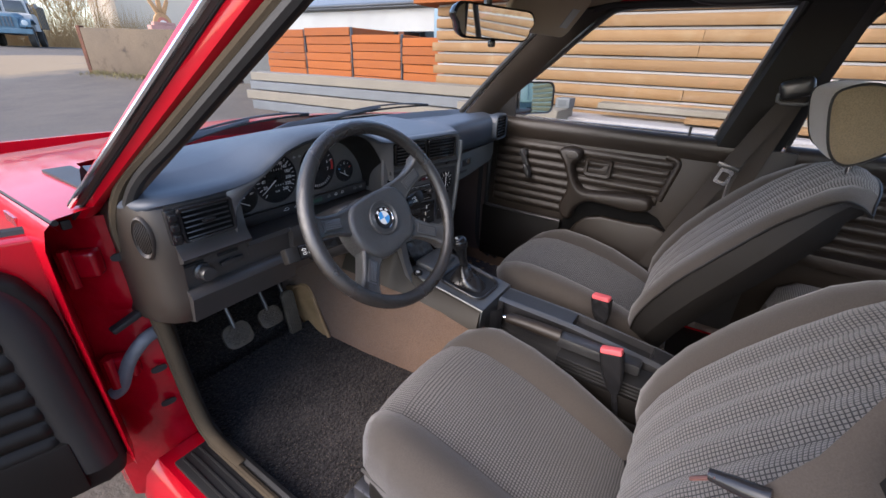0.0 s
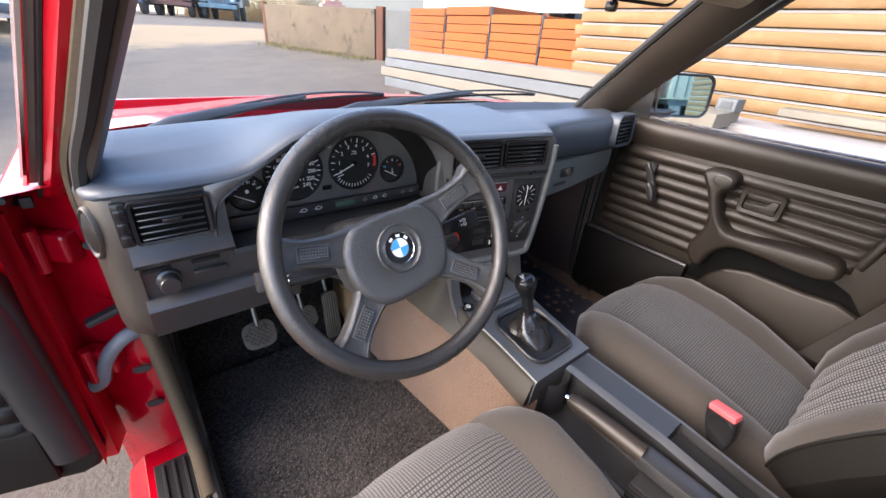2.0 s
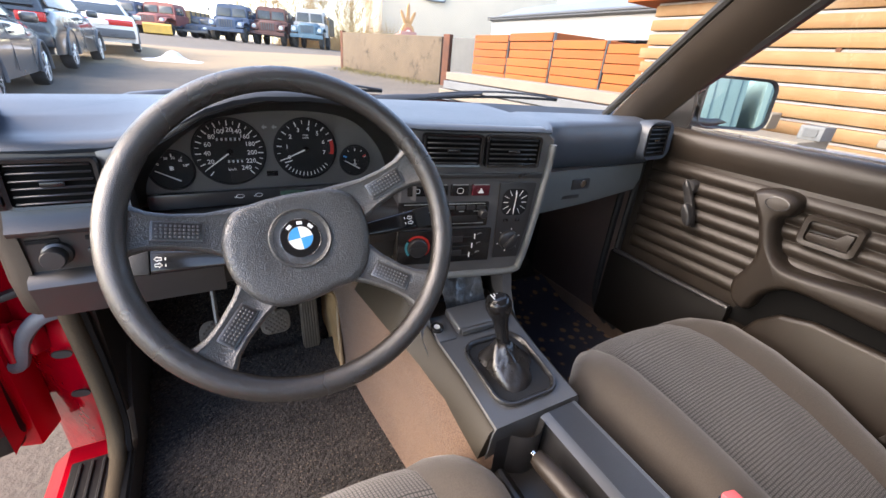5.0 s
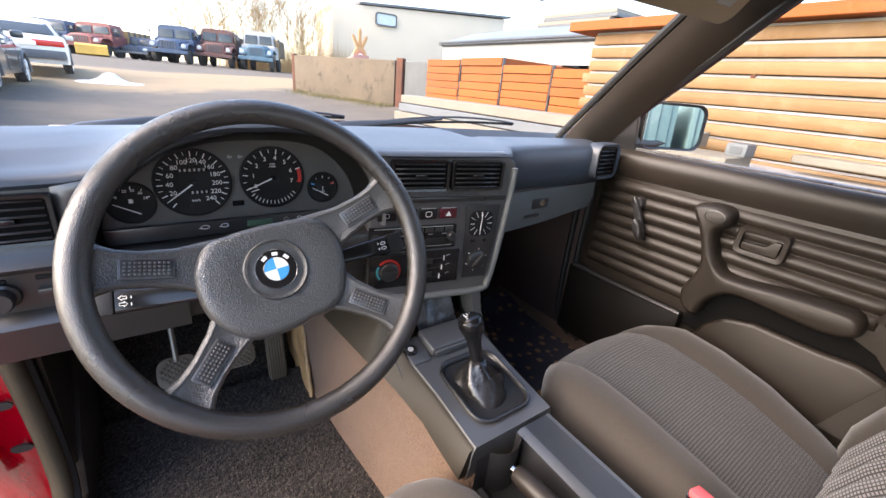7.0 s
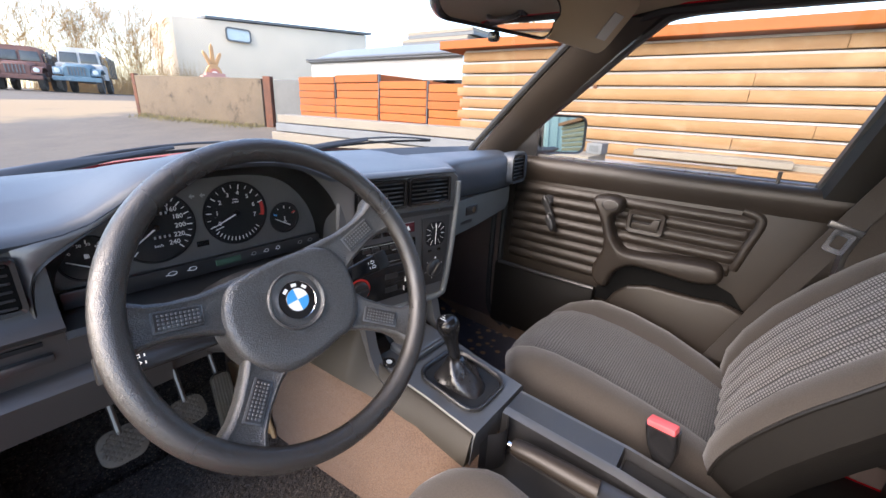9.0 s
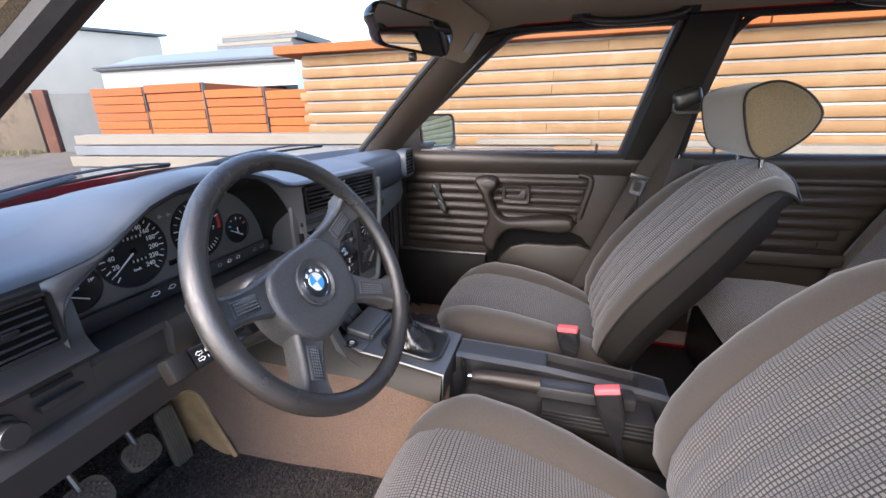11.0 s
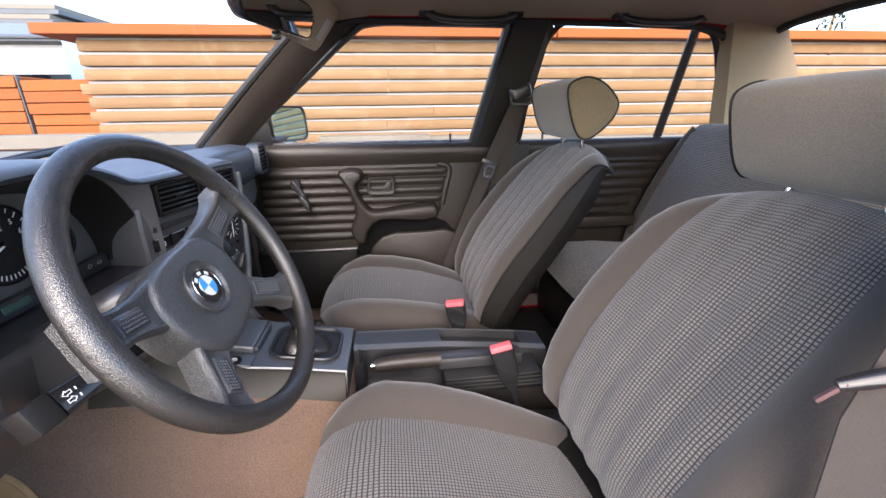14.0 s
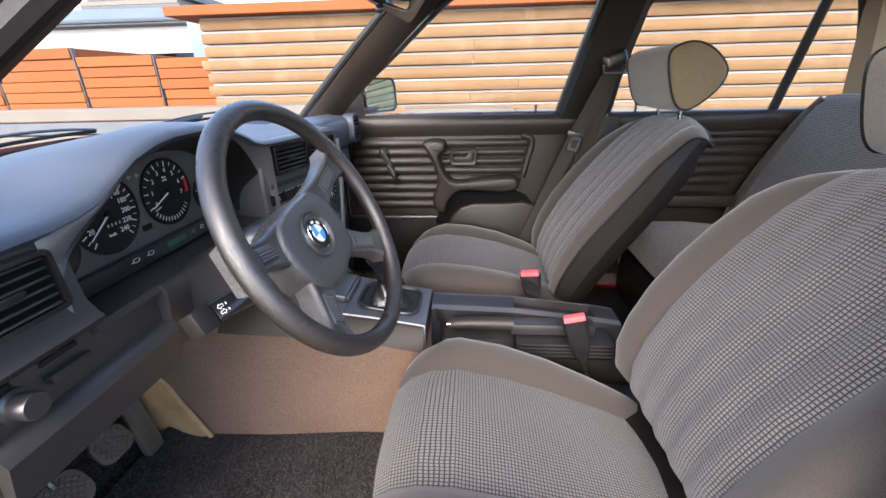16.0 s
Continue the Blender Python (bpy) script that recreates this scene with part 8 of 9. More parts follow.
def build_lumber():
    s = thing("timber_stack", "long stack of sawn pine boards with grey spacer strips", "timber stack", at=(3.9, -2.0, 0))
    rng = random.Random(4)
    lay, n, y0, y1 = 0.118, 14, 2.45, -11.0
    for k in range(7):
        bm = bm_new()
        box(bm, (4.0, lerp(2.0, -10.6, k / 6), 0.04), (1.1, 0.12, 0.08), 0.004)
        part("bearer", bm, GREYWOOD, s)
    top = 0.08 + lay * n
    for k in range(n):
        z = 0.08 + lay * k
        cuts = [y0 + rng.uniform(-0.05, 0.05), rng.uniform(-0.9, -0.2), rng.uniform(-4.2, -3.2), rng.uniform(-7.6, -6.6), y1]
        if k % 3 == 0:
            cuts.pop(1)
        for a, b in zip(cuts, cuts[1:]):
            bm = bm_new()
            dx = rng.uniform(-0.022, 0.015)
            segs = 6
            rows = []
            for q in range(segs + 1):
                y = lerp(a - 0.0015, b + 0.0015, q / segs)
                wob = 0.004 * noise.noise((y * 0.9, k * 3.1, 0))
                x = 3.40 + dx + wob
                rows.append([(x, y, z + 0.004), (x - 0.004, y, z + 0.010), (x - 0.004, y, z + 0.086), (x, y, z + 0.092), (x + 1.1, y, z + 0.092), (x + 1.1, y, z + 0.004)])
            loft(bm, rows)
            part("board", bm, PINE, s)
        segs, rows = 16, []
        bm = bm_new()
        for q in range(segs + 1):
            y = lerp(y0 - 0.02, y1, q / segs)
            w_ = 0.006 * noise.noise((y * 0.5, k * 1.7, 4))
            rows.append([(3.404 + w_, y, z + 0.095), (3.404 + w_, y, z + 0.113), (4.52, y, z + 0.113), (4.52, y, z + 0.095)])
        loft(bm, rows)
        part("spacer_strip", bm, SPACER, s, "grey spacer strip")
    for k in range(3):
        bm = bm_new()
        a, b = lerp(y0 + 0.25, y1, k / 3), lerp(y0 + 0.25, y1, (k + 1) / 3)
        box(bm, (3.9, (a + b) / 2, top + 0.045), (1.25, a - b - 0.01, 0.085), 0.006, 1)
        part("cover_board", bm, ORANGE, s, "orange-brown top board")
    for y, z in ((0.25, 1.513), (0.94, 1.37), (-1.9, 1.20), (-5.0, 1.62), (1.9, 1.55), (-0.6, 1.06)):
        bm = bm_new()
        lathe(bm, (3.397, y, z), (-1, 0, 0.0), [(0.020, -0.03), (0.018, 0.003), (0.012, 0.005), (0, 0.005)], 10)
        part("knot", bm, RUST, s, "dark knot in a board")
    # grey boards laid on top behind
    g = thing("board_pile", "grey and white boards piled behind the timber", "board pile", at=(8.6, 5.5, 0))
    for k in range(5):
        bm = bm_new()
        box(bm, (8.6 + 0.1 * k, 6.7 - 0.1 * (k % 2), 2.55 + 0.10 * k), (1.6, 2.1, 0.085), 0.01, 1)
        part("board", bm, (WHITEBEAM, DARKBAND)[k % 2], g)
    for y in (6.1, 7.3):
        bm = bm_new()
        box(bm, (8.7, y, 1.25), (1.4, 0.3, 2.5), 0.02, 1)
        part("trestle", bm, DARKPANEL, g)


build_lumber()


def build_orange():
    rng = random.Random(9)
    pts = [(4.12, 6.72), (4.10, 5.62), (4.02, 4.46), (3.95, 3.42), (3.85, 2.62)]
    tops = (1.555, 1.575, 1.47, 1.43)
    for k, ((xa, ya), (xb, yb)) in enumerate(zip(pts, pts[1:])):
        top = tops[k]
        s = thing("orange_timber_stack", "stack of orange-stained timber planks", "timber stack", "orange timber stacks", at=((xa + xb) / 2 + 0.5, (ya + yb) / 2, 0))
        d = Vector((xb - xa, yb - ya, 0))
        L = d.length
        rm = Euler((0, 0, math.atan2(d.y, d.x))).to_matrix()
        n = 13
        for j in range(n):
            bm = bm_new()
            z = (j + 0.5) * top / n
            c = Vector(((xa + xb) / 2, (ya + yb) / 2, z)) + rm @ Vector((rng.uniform(-0.012, 0.012), 0.5 + rng.uniform(-0.012, 0.012), 0))
            box(bm, c, (L - 0.05, 1.0, top / n - 0.007), 0.006, 1, rm @ Euler((0, rng.uniform(-0.004, 0.004), 0)).to_matrix())
            part("plank", bm, ORANGE, s)
        bm = bm_new()
        box(bm, Vector((xb, yb, top / 2)) + rm @ Vector((-0.01, 0.03, 0)), (0.012, 0.05, top), 0.003, 1, rm)
        part("strap", bm, DARKBAND, s, "dark binding strap")


build_orange()


def build_wall():
    w = thing("concrete_wall", "stained concrete yard wall with a rusty end post", "wall", kind="structure", at=(4, 10, 0))
    a, b = Vector((4.38, 8.5, 0)), Vector((3.22, 12.4, 0))
    d = (b - a).normalized()
    nrm = Vector((-d.y, d.x, 0))
    turn = Euler((0, 0, math.atan2(d.y, d.x))).to_matrix()
    bm = bm_new()
    slab(bm, [a + Vector((0, 0, 0.2)), b + Vector((0, 0, 0.3)), b + Vector((0, 0, 1.57)), a + Vector((0, 0, 1.56))], -nrm, 0.18, 0.01)
    part("wall_slab", bm, CONCRETE, w)
    for p, r in ((a - d * 0.14, 0.10), (b + d * 0.05, 0.06)):
        bm = bm_new()
        box(bm, p + Vector((0.05, 0, 0.9)), (2 * r, 0.12, 1.42), 0.01, 1, turn)
        part("rusty_post", bm, RUST, w, "rusty steel post")
    bm = bm_new()
    box(bm, a - d * 0.78 + Vector((0.1, 0, 0.85)), (1.05, 0.10, 1.40), 0.01, 1, turn)
    part("dark_panel", bm, DARKPANEL, w)
    rng = random.Random(3)
    bm = bm_new()
    for k in range(900):
        t = rng.random()
        p = a.lerp(b, t) + nrm * rng.uniform(0.02, 0.5) * rng.random()
        q = Vector((p.x, p.y, ground_z(p.x, p.y) - 0.01))
        h = rng.uniform(0.04, 0.13)
        lean_ = Vector((rng.uniform(-0.04, 0.04), rng.uniform(-0.04, 0.04), h))
        sd = Vector((rng.uniform(-1, 1), rng.uniform(-1, 1), 0)).normalized() * 0.008
        bm.faces.new([bm.verts.new(v) for v in (q - sd, q + sd, q + lean_)])
    tagged(part("grass_tuft", bm, GRASS), "dry winter grass along the wall foot", "grass", kind="stuff")


build_wall()


def build_beams():
    # cream beams lying on a trestle beside the bonnet
    p = thing("beam_pile", "pile of cream and grey painted beams beside the car", "beam pile", at=(2.9, 3.0, 0))
    for k, (xa, ya, xb, yb, z, w_, h, mt) in enumerate(((2.66, 4.95, 2.95, 0.95, 0.895, 0.16, 0.10, WHITEBEAM), (2.80, 5.05, 3.10, 1.0, 0.93, 0.10, 0.035, WHITEBEAM), (2.62, 4.90, 2.90, 1.1, 0.785, 0.20, 0.10, GREYBEAM), (2.60, 4.95, 2.85, 0.9, 0.67, 0.24, 0.11, WHITEBEAM), (2.58, 4.80, 2.80, 0.7, 0.55, 0.26, 0.11, GREYBEAM))):
        bm = bm_new()
        a, b = Vector((xa, ya, z)), Vector((xb, yb, z - 0.01))
        ang = math.atan2(b.y - a.y, b.x - a.x)
        box(bm, (a + b) / 2, ((b - a).length, w_, h), 0.006, 1, Euler((0, 0, ang)).to_matrix())
        part("beam", bm, mt, p)
    for y in (1.4, 4.4):
        bm = bm_new()
        box(bm, (2.75, y, 0.245), (0.35, 0.12, 0.49), 0.01, 1)
        part("trestle", bm, GREYWOOD, p)
    q = thing("board_pile", "pale boards and a small block on a low pile", "board pile", at=(2.9, 0.2, 0))
    for x, y, z, sx, sy, sz, mt in ((2.62, 1.05, 0.785, 0.42, 0.95, 0.10, WHITEBEAM), (3.05, -0.1, 0.855, 0.22, 1.0, 0.05, WHITEBEAM), (3.0, -0.75, 0.80, 0.3, 0.9, 0.045, PINE), (3.1, -1.3, 0.835, 0.18, 1.7, 0.05, WHITEBEAM), (3.05, -3.0, 0.80, 0.25, 2.0, 0.06, WHITEBEAM)):
        bm = bm_new()
        box(bm, (x, y, z), (sx, sy, sz), 0.006, 1)
        part("board", bm, mt, q)
    bm = bm_new()
    box(bm, (2.95, -1.2, 0.38), (0.5, 5.4, 0.76), 0.02, 1)
    part("crate", bm, GREYWOOD, q)
    c = thing("concrete_block", "small grey concrete block on the boards", "block", at=(2.72, 0.68, 0.835))
    bm = bm_new()
    box(bm, (2.72, 0.62, 0.875), (0.16, 0.12, 0.08), 0.006, 2)
    part("block_body", bm, GREYBEAM, c)
    bm = bm_new()
    box(bm, (2.638, 0.62, 0.875), (0.006, 0.07, 0.045), 0.001, 1)
    part("block_hollow", bm, DARKBAND, c)


build_beams()


def build_covered_load():
    t = thing("covered_load", "large load under a pale grey tarpaulin with a dark edge band", "covered load", at=(6.6, 6.0, 0))
    bm = bm_new()
    rows = []
    for y, g in ((8.45, 0.0), (8.40, 0.7), (8.2, 0.95), (7.5, 1.0), (6.2, 1.05), (5.0, 1.0), (4.1, 0.93), (3.75, 0.7), (3.7, 0.0)):
        rows.append([(5.66, y, 1.62), (5.66, y, 1.98), (5.58, y, 2.00), (5.58, y, 2.04), (5.75, y, 2.06 + 0.06 * g), (6.3, y, 2.08 + 0.26 * g), (7.0, y, 2.08 + 0.34 * g), (7.8, y, 2.08 + 0.26 * g), (8.4, y, 2.06), (8.4, y, 1.62)])
    loft(bm, [r[4:-1] for r in rows], False, False)
    part("tarpaulin", bm, TARP, t, "curved blue-grey roof sheet", 50)
    bm = bm_new()
    loft(bm, [r[0:2] for r in rows], False, False)
    for r in (rows[0], rows[-1]):
        slab(bm, r, (0, 1 if r is rows[0] else -1, 0), 0.01)
    part("side_panel", bm, LOADSIDE, t, "white side panel")
    bm = bm_new()
    loft(bm, [r[1:5] for r in rows], False, False)
    part("roof_edge", bm, DARKBAND, t, "dark projecting edge")
    for z, r in ((2.055, 0.018), (2.015, 0.012)):
        bm = bm_new()
        tube(bm, [(5.56, 8.5, z), (5.55, 6.0, z), (5.56, 3.68, z)], r, 6)
        part("edge_band", bm, DARKBAND, t)
    for y in (8.1, 7.2, 6.0, 4.8, 3.9):
        bm = bm_new()
        box(bm, (5.9, y, 1.55), (0.5, 0.14, 0.14), 0.01, 1)
        part("bearer", bm, RUST, t)
    bm = bm_new()
    box(bm, (6.6, 6.0, 0.75), (1.6, 4.6, 1.48), 0.03, 1)
    part("load_base", bm, DARKPANEL, t)
    b = thing("steel_sheet", "blue-grey steel sheet standing on edge", "sheet", at=(5.3, 3.5, 0))
    bm = bm_new()
    slab(bm, [(5.2, 3.74, 1.0), (5.3, 3.24, 1.0), (5.3, 3.24, 1.99), (5.2, 3.74, 2.07)], (1, 0.2, 0), 0.04, 0.004)
    part("sheet_panel", bm, STEELBLUE, b)
    bm = bm_new()
    box(bm, (5.35, 3.5, 0.5), (0.4, 0.5, 1.0), 0.01, 1)
    part("sheet_stand", bm, DARKPANEL, b)


build_covered_load()


def build_building():
    h = thing("workshop_building", "white rendered workshop with a shallow roof", "building", at=(26, 46, 1.0))
    bm = bm_new()
    slab(bm, [(15.0, 40.5, 0.8), (34.0, 38.0, 0.8), (34.0, 38.0, 8.6), (15.0, 40.5, 7.4)], (0.13, 1, 0), 8.0, 0.02)
    part("wall", bm, RENDER, h)
    bm = bm_new()
    slab(bm, [(17.5, 40.0, 7.62), (34.5, 37.6, 8.75), (34.5, 46.0, 8.75), (17.5, 48.0, 7.62)], (0, 0, 1), 0.22, 0.02)
    part("roof", bm, DARKBAND, h)
    w = Vector((20.1, 39.72, 6.65))
    bm = bm_new()
    f = facing(w, (0.99, -0.13, 0), (0, 0, 1))
    loft(bm, [[f @ Vector((a, b, c)) for a, b in rounded(2.2, 1.15, 0.28, 4)] for c in (0.0, 0.10)] + [[f @ Vector((a, b, c)) for a, b in rounded(1.95, 0.9, 0.2, 4)] for c in (0.10, 0.0)], True, False)
    wn_ = part("window", bm, DARKBAND, h, "small window with rounded dark frame")
    bm = bm_new()
    slab(bm, [f @ Vector((a, b, 0.02)) for a, b in rounded(1.95, 0.9, 0.2, 4)], f.to_3x3() @ Vector((0, 0, 1)), 0.02)
    part("pane", bm, PALEGLASS, wn_)
    g = thing("shed", "pale green-grey shed beside the workshop", "building", at=(38, 36, 1.0))
    bm = bm_new()
    slab(bm, [(31.0, 34.0, 0.8), (44.0, 31.0, 0.8), (44.0, 31.0, 7.2), (31.0, 34.0, 6.6)], (0.2, 1, 0), 6.0, 0.02)
    part("wall", bm, TARP, g)
    # carved wooden sculpture behind the wall
    s = thing("wooden_sculpture", "rough brown wooden sculpture with upright fingers of wood", "sculpture", at=(8.63, 20.0, ground_z(8.63, 20)))
    z0, size = ground_z(8.63, 20) + 0.96, 0.68
    bm = bm_new()
    def flat(pts, y, th):
        slab(bm, [(8.63 + p * size, y, z0 + q * size) for p, q in pts], (0, 1, 0), th, 0.01)
    for a, l, w_ in ((-27, 1.05, 0.13), (0, 1.40, 0.14), (27, 1.05, 0.13)):
        d, n_ = Vector((math.sin(radians(a)), math.cos(radians(a)))), Vector((math.cos(radians(a)), -math.sin(radians(a))))
        o = Vector((0, 0.75)) + d * 0.2
        flat([tuple(o - n_ * w_), tuple(o + n_ * w_), tuple(o + d * l * 0.85 + n_ * w_ * 0.75), tuple(o + d * l), tuple(o + d * l * 0.85 - n_ * w_ * 0.75)], 20.0, 0.08)
    flat([(0.55 * math.cos(radians(g)), 0.35 + 0.75 * math.sin(radians(g))) for g in range(0, 181, 15)], 19.99, 0.10)
    hand = part("painted_hand", bm, surf("tan_painted_board", (0.42, 0.24, 0.11), 0.8, 0.0, 0.3, 3.0, 40.0, 0.3, 0.006), s, "tan cut-out board shaped as a hand")
    for sc, y, col, nm in ((0.72, 19.97, (0.40, 0.14, 0.10), "red"), (0.50, 19.95, (0.55, 0.50, 0.44), "white"), (0.30, 19.93, (0.02, 0.02, 0.02), "black")):
        bm = bm_new()
        flat([(0.55 * sc * math.cos(radians(g)), 0.30 + 0.75 * sc * math.sin(radians(g))) for g in range(0, 181, 15)], y, 0.02)
        part("painted_arch", bm, surf(nm + "_arch_paint", col, 0.7, 0.0, 0.15, 3.0, 40.0, 0.1), hand)
    bm = bm_new()
    box(bm, (8.63, 20.0, z0 - 0.36), (1.15, 0.36, 1.22), 0.03, 2)
    box(bm, (8.63, 20.0, z0 + 0.30), (0.85, 0.28, 0.16), 0.03, 2)
    part("stepped_base", bm, surf("pinkish_painted_base", (0.36, 0.20, 0.17), 0.8, 0.0, 0.2, 2.0, 40.0, 0.2), s)


build_building()


def truck(name, label, x, y, turn, cab, bed, tall=1.0, van=False, nose=None):
    """An old bonneted lorry: cab with two-piece screen, bonnet, grille, bumper, wheels and load bed. Its nose looks along -y."""
    nose = nose or cab
    z0 = ground_z(x, y)
    t = thing(name, label, "truck", "parked trucks", at=(x, y, z0))
    m = pose(x, y, z0, 0, 0, turn)

    def add(nm, bm, mt, lab="", parent=None):
        bm.transform(m @ Matrix.Diagonal((1, 1, tall, 1)))
        return part(nm, bm, mt, parent or t, lab, 35)
    bm = bm_new()
    loft(bm, [[(-1.05, 0.25, z), (1.05, 0.25, z), (1.05, 1.7, z), (-1.05, 1.7, z)] if z < 1.5 else [(-0.95 + i_, 0.42 + (z - 1.5) * 0.12, z), (0.95 - i_, 0.42 + (z - 1.5) * 0.12, z), (0.98 - i_, 1.65, z), (-0.98 + i_, 1.65, z)] for z, i_ in ((0.75, 0), (1.45, 0), (1.52, 0), (2.1, 0.06), (2.25, 0.14), (2.30, 0.35))])
    c = add("cab", bm, cab, "painted cab")
    for sx in (-1, 1):
        bm = bm_new()
        slab(bm, [(sx * 0.06, 0.405, 1.55), (sx * 0.86, 0.405, 1.55), (sx * 0.80, 0.46, 2.05), (sx * 0.06, 0.46, 2.05)], (0, -1, 0.1), 0.02, 0.004)
        add("screen", bm, SCREENGLASS, "windscreen half", c)
        bm = bm_new()
        slab(bm, [(sx * 0.99, 0.55, 1.52), (sx * 0.99, 1.35, 1.52), (sx * 0.94, 1.30, 2.0), (sx * 0.94, 0.62, 2.0)], (sx, 0, 0), 0.02, 0.004)
        add("side_window", bm, DARKGLASS, "", c)
    bm = bm_new()
    if van:
        box(bm, (0, 0.1, 1.05), (1.9, 0.5, 0.7), 0.12, 3)
    else:
        loft(bm, [[(-w_, y_, 0.8), (-w_, y_, z - 0.12), (-w_ * 0.75, y_, z), (w_ * 0.75, y_, z), (w_, y_, z - 0.12), (w_, y_, 0.8)] for y_, w_, z in ((0.45, 0.72, 1.50), (-0.2, 0.66, 1.46), (-0.75, 0.60, 1.38), (-0.82, 0.56, 1.30))])
    b = add("bonnet", bm, nose)
    for k in range(6):
        bm = bm_new()
        box(bm, (-0.35 + 0.14 * k, -0.84, 1.08), (0.05, 0.03, 0.42), 0.005, 1)
        add("grille_bar", bm, DARKBAND, "", b)
    for sx in (-1, 1):
        bm = bm_new()
        loft(bm, [[(sx * a, y_, z), (sx * (a + 0.42), y_, z - 0.02), (sx * (a + 0.42), y_, z - 0.07), (sx * a, y_, z - 0.07)] for y_, a, z in ((-0.85, 0.60, 0.95), (-0.6, 0.62, 1.22), (-0.2, 0.66, 1.28), (0.25, 0.70, 1.10))])
        add("mudguard", bm, nose)
        bm = bm_new()
        lathe(bm, (sx * 0.82, -0.80, 1.05), (0, -1, 0), [(0.12, -0.1), (0.13, 0.02), (0.11, 0.04), (0, 0.05)], 14)
        add("headlamp", bm, PALEGLASS)
        for y_ in (-0.28, 2.6):
            bm = bm_new()
            lathe(bm, (sx * 0.72, y_, 0.46), (sx, 0, 0), [(0.0, 0.0), (0.25, 0.0), (0.44, 0.02), (0.46, 0.08), (0.46, 0.22), (0.43, 0.28), (0.26, 0.28), (0.22, 0.22), (0, 0.22)], 20)
            add("wheel", bm, TYRE, "dusty black wheel")
        bm = bm_new()
        rod(bm, (sx * 1.05, 0.45, 1.75), (sx * 1.28, 0.35, 1.85), 0.015)
        box(bm, (sx * 1.30, 0.34, 1.85), (0.12, 0.04, 0.22), 0.01, 1)
        add("wing_mirror", bm, DARKBAND)
    bm = bm_new()
    box(bm, (0, -0.98, 0.68), (2.1, 0.12, 0.22), 0.02, 1)
    add("bumper", bm, nose if not van else DARKBAND)
    bm = bm_new()
    box(bm, (0, 1.6, 0.66), (0.9, 4.6, 0.22), 0.02, 1)
    add("chassis", bm, DARKBAND)
    if not van:
        bm = bm_new()
        box(bm, (0, 3.1, 1.45), (2.2, 2.6, 1.1), 0.03, 1)
        bd = add("load_bed", bm, bed)
        for k in range(5):
            bm = bm_new()
            box(bm, (1.12, 1.95 + 0.58 * k, 1.45), (0.05, 0.08, 1.1), 0.005, 1)
            add("bed_post", bm, DARKBAND, "", bd)
    else:
        bm = bm_new()
        box(bm, (0, 2.6, 1.4), (1.95, 2.6, 1.5), 0.08, 2)
        add("van_body", bm, cab)


BLUE1 = surf("faded_blue_truck_paint", (0.030, 0.060, 0.115), 0.6, 0.0, 0.25, 1.5, 40.0, 0.1, 0.004, wear=(0.16, 0.12, 0.09))
BLUE2 = surf("light_blue_truck_paint", (0.060, 0.125, 0.175), 0.6, 0.0, 0.25, 1.5, 40.0, 0.1, 0.004, wear=(0.22, 0.24, 0.26))
WHITET = surf("chalky_white_truck_paint", (0.36, 0.37, 0.37), 0.6, 0.0, 0.15, 1.5, 40.0, 0.1, 0.004, wear=(0.30, 0.27, 0.23))
BROWNT = surf("brown_primer_paint", (0.11, 0.050, 0.042), 0.7, 0.0, 0.3, 1.5, 40.0, 0.1, 0.004, wear=(0.05, 0.04, 0.04))
REDT = surf("faded_red_truck_paint", (0.20, 0.062, 0.055), 0.6, 0.0, 0.25, 1.5, 40.0, 0.1, 0.004, wear=(0.2, 0.16, 0.13))
truck("truck", "light blue and white old truck with a timber bed", 6.3, 31.3, -22, WHITET, BARK, 1.05, False, BLUE2)
truck("truck", "brown-red old truck in primer", 3.9, 31.8, -20, BROWNT, DARKPANEL, 0.98)
truck("truck", "dark blue old truck with faded paint", 1.5, 31.5, -22, BLUE1, BLUE1, 0.92)
truck("truck", "small dark blue van", -0.35, 33.0, -25, BLUE1, BLUE1, 0.55, True)
truck("truck", "faded red old truck with a yellow load under its nose", -2.5, 32.5, -28, REDT, BARK, 0.78)
truck("truck", "blue-grey old truck half hidden by cars", -4.5, 32.8, -28, BLUE1, DARKPANEL, 0.75)
skip = thing("yellow_bucket", "dull yellow loader bucket in front of the trucks", "bucket", at=(-2.4, 31.0, ground_z(-2.4, 31)))
bm = bm_new()
zz = ground_z(-2.4, 31)
loft(bm, [[(x, 31.0, zz), (x, 30.7, zz + 0.08), (x, 30.75, zz + 0.5), (x, 31.1, zz + 0.6)] for x in (-3.1, -1.7)])
part("bucket_shell", bm, surf("dull_yellow_paint", (0.50, 0.30, 0.05), 0.6, 0.0, 0.2, 2.0, 40.0, 0.1, 0.004), skip)


